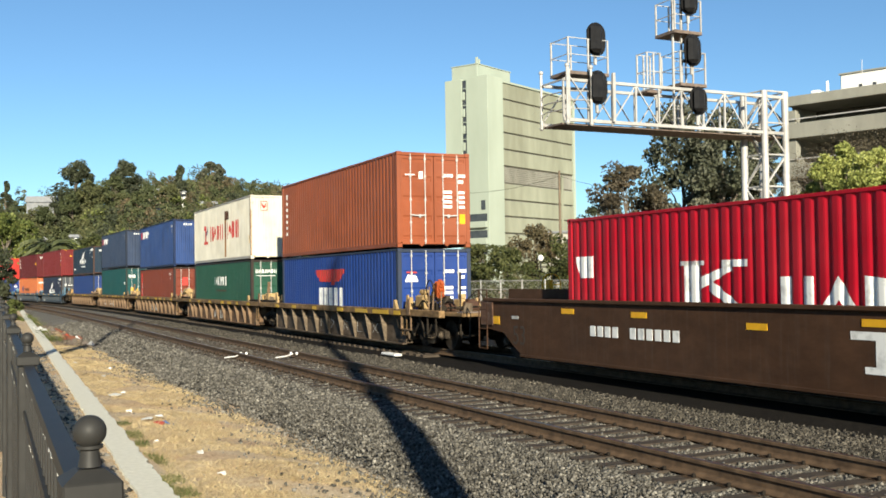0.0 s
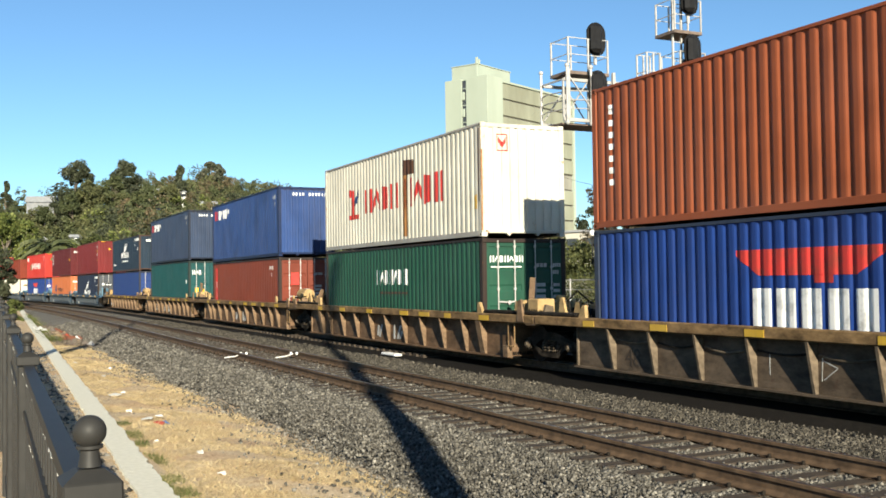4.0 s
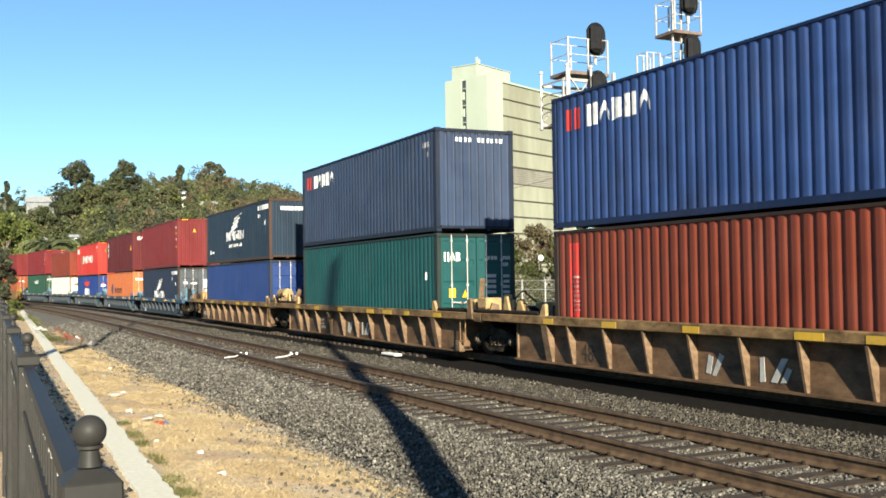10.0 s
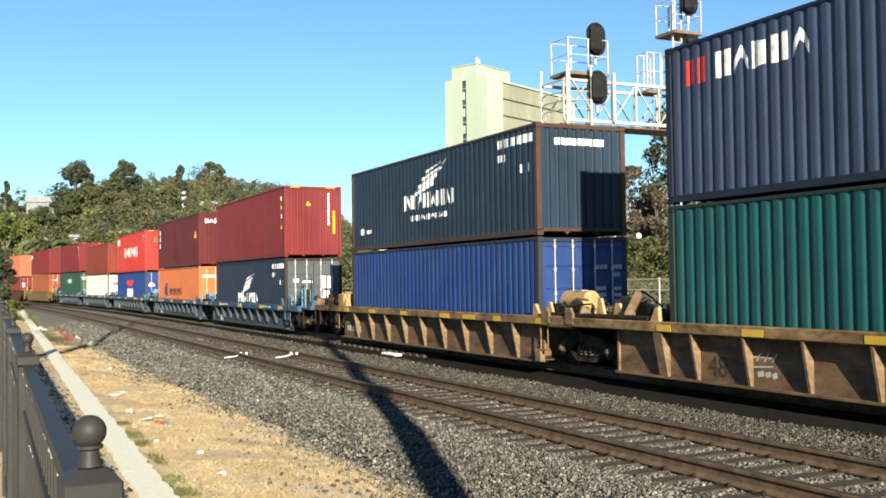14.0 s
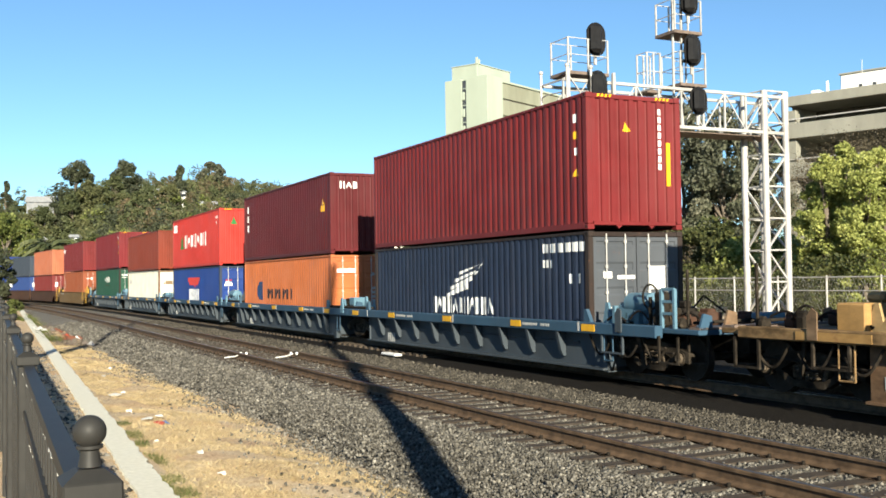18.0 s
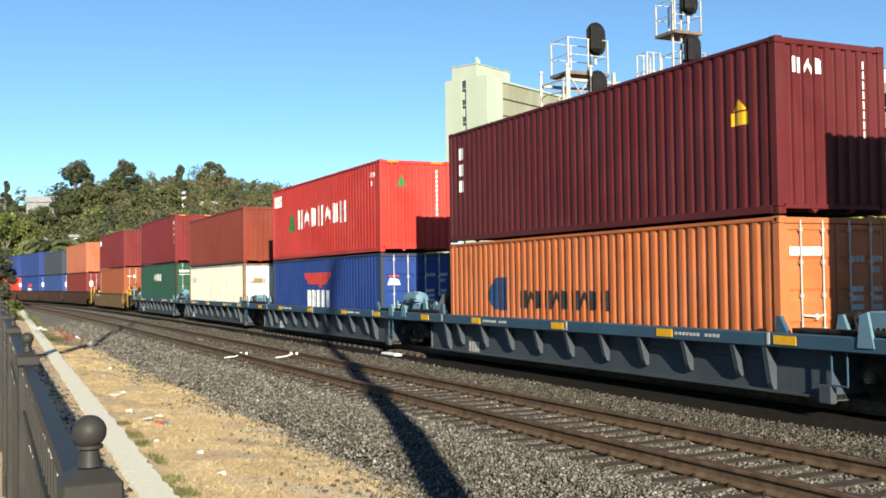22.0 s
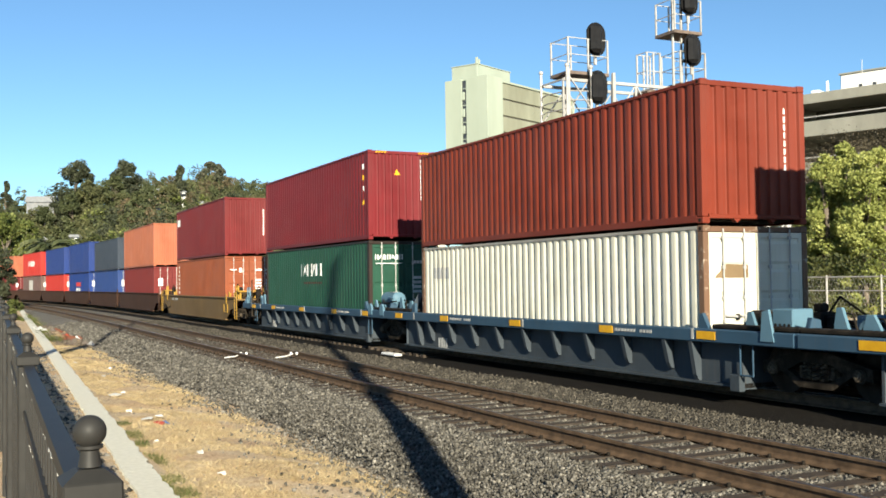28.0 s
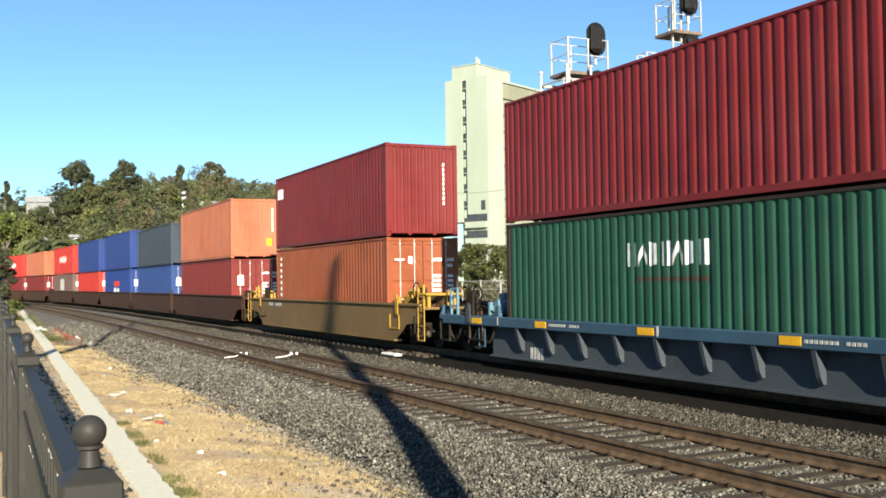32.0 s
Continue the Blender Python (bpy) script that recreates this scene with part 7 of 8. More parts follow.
def street_lamp(base, h):
    t = thing("street_lamp", "black street lamp with a white globe", "street lamp", "street lamps beside the railway", m=Matrix.Translation(base))
    part("pole", Mesh(smooth=True).tube((0, 0, -0.2), (0, 0, h - 0.2), 0.07, 10, 0.045).tube((0, 0, -0.2), (0, 0, 0.6), 0.13, 10, 0.1), SIGNAL, t)
    part("collar", Mesh(smooth=True).tube((0, 0, h - 0.22), (0, 0, h - 0.12), 0.11, 10), SIGNAL, t)
    part("globe", Mesh(smooth=True).ball((0, 0, h), 0.2, 14, (1, 1, 1.15)), WHITE, t)


for base, h in (((39.36, 57.89, 0), 4.94), ((41.85, 56.11, 0), 4.68), ((36.44, 59.77, 0), 3.32)):
    street_lamp(base, h)
tree("dark_tree", "dark rounded tree far behind the annex", polar(34.15, 170, 0), 13.4, 6.6, LEAF_PINE, 4200, 0.26, 95, 0.05, 40)
tree("olive_green_tree", "olive-green leafy tree beside the office block", polar(23.2, 120, 0), 5.0, 6.0, LEAF_GREEN, 4200, 0.18, 96, 0.04, 36)


# ---- the parking structure ----
def garage():
    t = thing("parking_structure", "grey concrete parking structure with open dark decks", "building")
    c = polar(44.55, 95)
    run = Vector((math.sin(radians(161.3)), math.cos(radians(161.3)), 0))
    deep = Vector((math.sin(radians(71.3)), math.cos(radians(71.3)), 0))
    t.matrix_basis = Matrix(((run.x, deep.x, 0, c.x), (run.y, deep.y, 0, c.y), (0, 0, 1, 0), (0, 0, 0, 1)))
    tops = (17.6, 15.1, 11.6, 8.1, 4.6)
    for k, z in enumerate(tops):
        part("deck_slab", Mesh().box(0.0, 60, 0.0, 30, z - (1.25 if k else 0.9), z - (0.95 if k else 0.6)), GARAGE, t)
        part("parapet", Mesh().box(-0.1, 60, -0.25, 0.0, z - (1.3 if k else 0.96), z - (0.0 if k else 0.1), 0.04), GARAGE, t)
        if k:
            part("rail", Mesh().box(0, 60, -0.12, -0.06, z + 0.35, z + 0.45), GALV, t)
    for x in (0.4, 9.0, 17.6, 26.2, 34.8):
        part("column", Mesh().box(x - 0.4, x + 0.4, 0.1, 0.9, 0, 17.6 - 1.3, 0.05), GARAGE, t)
    # The shade inside the open decks is put into this wall's dark colour.
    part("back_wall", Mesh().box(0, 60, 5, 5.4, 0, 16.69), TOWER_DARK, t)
    part("end_wall", Mesh().box(0.05, 0.35, 0.95, 4.98, 0, 16.69), GARAGE, t)
    h = part("roof_house", Mesh().box(0.4, 40, 10, 18, 16.9, 20.7, 0.1), WHITE, t, "white rooftop plant house")
    part("roof_rim", Mesh().box(0.3, 40.1, 9.9, 18.1, 20.7, 20.85), GARAGE, h)
    for k in range(5):
        part("vent_opening", Mesh().box(2.2 + 1.3 * k, 2.5 + 1.3 * k, 9.95, 9.99, 18.6, 19.6), GLASS_DARK, h)
    for x0, x1, y0, y1, z in ((0.5, 1.1, 2.0, 2.8, 17.7), (1.2, 1.9, 2.2, 3.4, 18.2), (1.6, 2.3, 1.4, 2.2, 17.9), (2.5, 2.7, 2.4, 2.6, 18.9)):
        part("roof_box", Mesh().box(x0, x1, y0, y1, 17.0, z, 0.04), WHITE, t)
    part("roof_mast", Mesh(smooth=True).tube((4.2, 6.0, 17.0), (4.2, 6.0, 21.0), 0.03, 6), GALV, t)


garage()


# ---- the signal bridge ----
def signal_bridge():
    t = thing("signal_bridge", "white steel cantilever signal bridge with black signal heads", "signal bridge", m=pose(0, 27.5, 0))
    y0, y1 = -0.55, 0.75
    legs = [(25.4, y0 + 0.9), (25.5, y0), (26.45, y0), (26.6, y1)]
    for x, y in legs:
        part("mast_leg", Mesh(smooth=True).tube((x, y, 0.1), (x, y, 8.3), 0.12, 14), GALV, t)
        part("base_plate", Mesh().box(x - 0.25, x + 0.25, y - 0.25, y + 0.25, -0.02, 0.1, 0.02), GALV, t)
    pairs = [(legs[0], legs[1]), (legs[1], legs[2]), (legs[2], legs[3]), (legs[0], legs[3])]
    for (ax, ay), (bx, by) in pairs:
        for k in range(7):
            za, zb = 0.6 + 1.1 * k, 1.7 + 1.1 * k
            if k % 2:
                za, zb = zb, za
            part("mast_brace", Mesh().bar((ax, ay, za), (bx, by, zb), 0.06), GALV, t)
            part("mast_strut", Mesh().bar((ax, ay, 1.7 + 1.1 * k), (bx, by, 1.7 + 1.1 * k), 0.05), GALV, t)
    x0, x1, zb, zt = 17.35, 26.5, 6.85, 8.1
    for y in (y0, y1):
        part("bottom_chord", Mesh().box(x0, x1, y - 0.05, y + 0.05, zb - 0.06, zb + 0.05, 0.01), GALV, t)
        part("top_chord", Mesh().box(x0, x1, y - 0.045, y + 0.045, zt - 0.05, zt + 0.05, 0.01), GALV, t)
        n = 10
        for i in range(n + 1):
            x = x0 + (x1 - x0) * i / n
            part("post", Mesh().box(x - 0.028, x + 0.028, y - 0.028, y + 0.028, zb + 0.05, zt - 0.05), GALV, t)
            if i < n and i % 2 == 0:
                x2 = x0 + (x1 - x0) * (i + 2) / n
                xm = (x + x2) / 2
                part("diagonal", Mesh().bar((x, y, zb), (xm, y, zt), 0.036), GALV, t)
                part("diagonal", Mesh().bar((xm, y, zt), (x2, y, zb), 0.036), GALV, t)
    for i in range(6):
        x = x0 + 1.8 * i
        part("cross_strut", Mesh().bar((x, y0, zt), (x, y1, zt), 0.05), GALV, t)
    part("walkway", Mesh().box(x0, x1, y0 + 0.1, y1 - 0.1, zb - 0.14, zb - 0.09), GRATE, t)

    def deck(xa, xb, ya, yb, z, rail=1.05):
        part("platform", Mesh().box(xa, xb, ya, yb, z - 0.1, z), GRATE, t)
        for x in np.linspace(xa + 0.03, xb - 0.03, 3):
            for y in (ya + 0.03, yb - 0.03):
                part("railing_post", Mesh().box(x - 0.025, x + 0.025, y - 0.022, y + 0.022, z, z + rail), GALV, t)
        for zz in (z + rail, z + rail * 0.5):
            for y in (ya + 0.03, yb - 0.03):
                part("railing", Mesh().bar((xa, y, zz), (xb, y, zz), 0.024), GALV, t)
            for x in (xa + 0.03, xb - 0.03):
                part("railing", Mesh().bar((x, ya, zz), (x, yb, zz), 0.024), GALV, t)

    def head(x, y, z, n=3, hh=1.08):
        """A signal head with a rounded backing board and hooded lamps, turned towards the yard."""
        w = 0.35
        bm = Mesh(smooth=True)
        pts = [(x + w * math.cos(a), z + hh / 2 - w + w * math.sin(a)) for a in np.linspace(0, math.pi, 9)] + [(x + w * math.cos(a), z - hh / 2 + w + w * math.sin(a)) for a in np.linspace(math.pi, 2 * math.pi, 9)]
        bm.prism([(a, b) for a, b in pts], "y", y, y + 0.04)
        h = part("signal_head", bm, SIGNAL, t, "black signal head with hooded lamps")
        part("lamp_housing", Mesh().box(x - 0.3, x + 0.14, y - 0.24, y - 0.002, z - hh / 2 + 0.08, z + hh / 2 - 0.08, 0.12), SIGNAL, h)
        for k in range(n):
            zz = z + 0.33 - 0.33 * k
            hood = Mesh(smooth=True)
            ring = np.linspace(-0.3, math.pi + 0.3, 9)
            for a, b in zip(ring, ring[1:]):
                hood.add([(x + 0.13 * math.cos(a), y, zz + 0.13 * math.sin(a)), (x + 0.13 * math.cos(b), y, zz + 0.13 * math.sin(b)), (x + 0.13 * math.cos(b), y - 0.34, zz + 0.13 * math.sin(b)), (x + 0.13 * math.cos(a), y - 0.34, zz + 0.13 * math.sin(a))], [(0, 1, 2, 3)])
            hood.v = [(p[0], 2 * y + 0.04 - p[1], p[2]) for p in hood.v]
            part("lamp_hood", hood, SIGNAL, h)
            part("lens", Mesh(smooth=True).tube((x, y + 0.041, zz), (x, y + 0.06, zz), 0.105, 14), GLASS_DARK, h)
        part("head_bracket", Mesh().box(x - 0.04, x + 0.04, y + 0.06, y + 0.13, z - 0.8, z + 0.35), GALV, h)

    deck(17.6, 19.15, -0.45, 0.6, 8.42)
    head(18.72, -0.4, 9.5)
    head(18.55, -0.7, 7.9)
    part("platform_leg", Mesh().box(17.4, 17.5, y0 - 0.17, y0 - 0.08, zb, 8.4), GALV, t)
    part("platform_leg", Mesh().box(19.1, 19.2, y0 - 0.17, y0 - 0.08, zb, 8.4), GALV, t)
    for z in (7.15, 7.42, 7.7):
        part("end_rail", Mesh(smooth=True).sweep([(17.35, y1, z), (17.25, 0.3, z + 0.02), (17.45, y0 - 0.1, z + 0.03), (18.3, y0 - 0.12, z + 0.06)], 0.02, 6), GALV, t)
    for x, y in ((17.35, y1), (17.42, y0 - 0.12), (18.3, y0 - 0.12)):
        part("end_post", Mesh(smooth=True).tube((x, y, zb - 0.1), (x, y, 8.5), 0.045, 8), GALV, t)
        part("post_cap", Mesh(smooth=True).ball((x, y, 8.52), 0.075, 10), GALV, t)
        part("post_cap", Mesh(smooth=True).ball((x, y, zb - 0.12), 0.075, 10), GALV, t)
    part("stay", Mesh().bar((17.4, y0 - 0.12, 8.3), (18.3, y0 - 0.12, 7.2), 0.035), GALV, t)
    deck(22.0, 23.1, -0.45, 0.6, 8.35)
    deck(21.8, 22.95, -0.45, 0.6, 10.1)
    head(22.5, -0.5, 9.45)
    head(22.5, -0.75, 7.72, 2, 0.95)
    head(22.4, -0.5, 11.15)
    for x in (21.95, 22.3):
        part("mast_post", Mesh().box(x - 0.03, x + 0.03, -0.18, -0.12, 6.9, 12.2), GALV, t)
    for k in range(16):
        part("rung", Mesh().bar((21.95, -0.15, 7.2 + 0.32 * k), (22.3, -0.15, 7.2 + 0.32 * k), 0.026), GALV, t)
    deck(21.05, 21.65, 0.1, 0.7, 8.15, 1.25)


signal_bridge()


# ---- fences, poles ----
def chain_fence():
    x, z1 = 31.0, 1.86
    t = thing("chain_link_fence", "grey chain-link fence with galvanised pipe rails beyond the railway", "fence")
    for i in range(26):
        y = 14 + 2.6 * i
        part("fence_post", Mesh(smooth=True).tube((x, y, -0.15), (x, y, z1 + 0.04), 0.04, 8), GALV, t, key=None)
        part("top_rail", Mesh(smooth=True).tube((x, y, z1 - 0.03), (x, y + 2.6, z1 - 0.03), 0.026, 6), GALV, t)
        part("middle_rail", Mesh(smooth=True).tube((x, y, z1 - 0.55), (x, y + 2.6, z1 - 0.55), 0.02, 6), GALV, t)
    m = Mesh()
    for i in range(0, 65 * 6):
        y = 14 + i / 6
        for k in (-1, 1):
            m.bar((x, y, 0.05 if k > 0 else z1 - 0.05), (x, y + 1.0, z1 - 0.05 if k > 0 else 0.05), 0.0035)
    ob = part("wire_mesh", m, GALV, t)
    tagged(ob, kind="stuff")


chain_fence()


def hedge():
    rng = np.random.default_rng(90)
    n = 60
    cs = np.stack([rng.uniform(33, 39, n), rng.uniform(16, 62, n), rng.uniform(0.2, 2.2, n)], 1)
    v, f = leaf_quads(rng, cs, rng.uniform(0.6, 1.5, n), 24000, 0.1)
    tagged(new("hedge", cloud("hedge", v, f, LEAF_GREEN)), "dense shaded green undergrowth behind a chain-link fence", "hedge", kind="stuff")


hedge()


def utility_pole(base, h, r, label, arm=True):
    t = thing("utility_pole", label, "utility pole", m=Matrix.Translation(base))
    part("pole", Mesh(smooth=True).tube((0, 0, -0.5), (0, 0, h), r, 14, r * 0.55), WOODPOLE, t)
    if arm:
        part("crossarm", Mesh().box(-1.2, 1.2, -0.06, 0.06, h - 0.9, h - 0.78), WOODPOLE, t)
        for x in (-1.1, -0.4, 0.4, 1.1):
            part("insulator", Mesh(smooth=True).tube((x, 0, h - 0.78), (x, 0, h - 0.62), 0.05, 8), GLASS_DARK, t)
    return t


leaning = utility_pole((2.15, 0.7, -0.1), 15.0, 0.24, "tall weathered wooden pole leaning over the track side", False)
leaning.matrix_basis = Matrix.Translation((2.15, 0.7, -0.1)) @ pose(0, 0, 0, 0, 6.2, 0)
utility_pole((-1.0, 17.0, 0.2), 16.0, 0.17, "weathered wooden pole beside the fence", False)
far_pole = utility_pole(polar(32.47, 118, 0), 14.2, 0.2, "distant wooden utility pole in front of the tower", False)
wire = Mesh(smooth=True)
pa, pb = polar(25.22, 128, 13.0), polar(32.47, 118, 13.6)
pc = polar(39.99, 110, 11.0)
for a, b in ((pa, pb), (pb, pc)):
    prev = a
    for k in range(1, 9):
        q = a.lerp(b, k / 8) - Vector((0, 0, 0.9 * 4 * (k / 8) * (1 - k / 8)))
        wire.tube(prev, q, 0.02, 5)
        prev = q
single("overhead_wire", wire, STEEL_DARK, "thin dark overhead wire between poles", "wire")


# ---- curb, near fence ----
def curb():
    t = thing("concrete_curb", "worn pale concrete curb strip beside dry grass", "curb")
    for i in range(34):
        y0, y1 = 2.0 + 3.0 * i, 4.997 + 3.0 * i
        m = Mesh()
        w = 0.33
        rng = random.Random(70 + i)
        ragged = lambda y, seed: 0.034 * noise.noise((y * 4.3, seed, 0)) + 0.024 * noise.noise((y * 9.7, seed, 4)) + rng.uniform(-0.005, 0.005)
        n = 36
        ys = [y0 + 2.997 * k / n for k in range(n + 1)]
        vs = [(curb_x(y) + 0.6 * ragged(y, 1.5), y) for y in reversed(ys)] + [(curb_x(y) + w + ragged(y, 8.5) - 0.012, y) for y in ys]
        m.prism(vs, "z", -0.5, 0.0)
        part("curb_block", m, CURB, t)


curb()


def cap_mesh():
    """A square cap with a hipped top that rises to the finial's neck."""
    m = Mesh().box(-0.0395, 0.0395, -0.0395, 0.0395, -0.122, -0.0885, 0.003)
    m.add([(x, y, -0.0885) for x, y in ((-0.037, -0.037), (0.037, -0.037), (0.037, 0.037), (-0.037, 0.037))] + [(x, y, -0.074) for x, y in ((-0.017, -0.017), (0.017, -0.017), (0.017, 0.017), (-0.017, 0.017))], [(3, 2, 1, 0), (4, 5, 6, 7), (0, 1, 5, 4), (1, 2, 6, 5), (2, 3, 7, 6), (3, 0, 4, 7)])
    return m


def near_fence():
    t = thing("iron_fence", "dark painted iron fence with ball-topped posts", "fence")
    posts = [(FENCE_X0 + FENCE_DX * k, FENCE_Y0 + 2.6 * k, FENCE_Z0 + FENCE_DZ * k) for k in range(-2, 22)]
    for k, (x, y, zt) in enumerate(posts):
        p = part("post", Mesh().box(-0.034, 0.034, -0.034, 0.034, -1.75, -0.125, 0.004), FENCE, t, key=("fpost",))
        p.matrix_basis = pose(x, y, zt)
        c = part("post_cap", lambda: cap_mesh(), FENCE, p, key=("fcap",))
        b = part("ball_finial", lambda: Mesh(smooth=True).lathe([(0.016, -0.072), (0.014, -0.062), (0.0125, -0.05), (0.018, -0.047), (0.018, -0.043), (0.0135, -0.0425)] + [(0.0226 * math.cos(a), -0.0245 + 0.0226 * math.sin(a)) for a in np.linspace(-0.95, 1.5, 12)], n=24), FENCE, p, key=("fball",))
    for (x0, y0, za), (x1, y1, zb) in zip(posts, posts[1:]):
        n = 22
        for name, drop, w, h in (("top_rail", 0.135, 0.036, 0.03), ("upper_rail", 0.30, 0.034, 0.03), ("bottom_rail", 1.42, 0.036, 0.03)):
            part(name, Mesh().bar((x0, y0 + 0.034, za - drop), (x1, y1 - 0.034, zb - drop), w, h), FENCE, t)
        if y0 < 26:
            for i in range(1, n):
                f = i / n
                q = part("picket", lambda: Mesh().box(-0.0095, 0.0095, -0.0095, 0.0095, -1.5, -0.15), FENCE, t, key=("fpicket",))
                q.matrix_basis = pose(x0 + (x1 - x0) * f, y0 + (y1 - y0) * f, za + (zb - za) * f)
        else:
            m = Mesh()
            for i in range(1, n):
                f = i / n
                x, y, z = x0 + (x1 - x0) * f, y0 + (y1 - y0) * f, za + (zb - za) * f
                m.box(x - 0.0095, x + 0.0095, y - 0.0095, y + 0.0095, z - 1.5, z - 0.15)
            tagged(part("picket_row", m, FENCE, t), kind="stuff")


def paint_flecks():
    rng = random.Random(33)
    m = Mesh()
    for i in range(220):
        f = rng.uniform(0.1, 9.0) ** 1.0
        x, y, z = FENCE_X0 + FENCE_DX * f, FENCE_Y0 + 2.6 * f, FENCE_Z0 + FENCE_DZ * f
        drop, side = rng.choice(((0.148, 0.0185), (0.152, 0.0185), (0.3, 0.0175), (0.31, 0.0175)))
        r = rng.uniform(0.0012, 0.0035)
        m.box(x - side - 0.001, x - side + 0.001, y - r * rng.uniform(1, 3), y + r * rng.uniform(1, 3), z - drop - r, z - drop + r)
    single("paint_flecks", m, MARK_GREY, "pale flecks of worn paint on the fence rails", "flecks", kind="stuff")


FENCE_X0, FENCE_Y0, FENCE_Z0 = 0.185, 1.50, 1.74
FENCE_DX, FENCE_DZ = 0.103, 0.008
near_fence()
paint_flecks()


# ---- track details: ties, plates, spikes ----
def ties():
    rng = random.Random(4)
    for track, name in ((NEAR, "near_track_ties"), (0.0, "train_track_ties")):
        t = thing("track_ties", "weathered brown wooden ties with rusty plates and spikes", "railway ties")
        s, count = 3.0, 0
        rest = Mesh()
        while s < 150:
            off = rng.uniform(-0.04, 0.04)
            if (track == NEAR and s < 75) or (track == 0.0 and s < 26):
                tie = part("tie", lambda: Mesh().box(-1.3, 1.3, -0.115, 0.115, -0.34, -0.172, 0.015), TIE, t, key=("tie",))
                tie.matrix_basis = at_line(s, track + off, rng.uniform(-0.006, 0.006) - (0.1 if track == 0.0 else 0.0)) @ pose(0, 0, 0, 0, 0, rng.uniform(-1.2, 1.2))
                if track == NEAR and s < 48:
                    for side in (-0.755, 0.755):
                        p = part("tie_plate", lambda: Mesh().box(-0.19, 0.19, -0.095, 0.095, -0.184, -0.173, 0.004), RAIL_RUST, tie, key=("plate",))
                        p.matrix_basis = pose(side - off, 0, 0.001)
                        for dx, dy in ((-0.1, -0.06), (0.1, 0.06)):
                            k = part("spike", lambda: Mesh().box(-0.018, 0.018, -0.016, 0.016, -0.172, -0.13, 0.005), STEEL_DARK, tie, key=("spike",))
                            k.matrix_basis = pose(side - off + dx, dy, 0)
                        if (int(s / 0.51)) % 2:
                            k = part("rail_anchor", lambda: Mesh().box(-0.09, 0.09, -0.02, 0.02, -0.2, -0.165, 0.006), STEEL_DARK, tie, key=("anchor",))
                            k.matrix_basis = pose(side - off, 0.14, 0)
            else:
                x, y = on_line(s, track)
                h = heading(s)
                a, b = Vector((math.cos(h), -math.sin(h), 0)), Vector((math.sin(h), math.cos(h), 0))
                vs = [Vector((x, y, z)) + a * u + b * v for z in (-0.34, -0.172) for u, v in ((-1.3, -0.115), (1.3, -0.115), (1.3, 0.115), (-1.3, 0.115))]
                rest.add(vs, [(3, 2, 1, 0), (4, 5, 6, 7), (0, 1, 5, 4), (1, 2, 6, 5), (2, 3, 7, 6), (3, 0, 4, 7)])
            s += 0.51
        tagged(part("tie_rest", rest, TIE, t), kind="stuff")


ties()


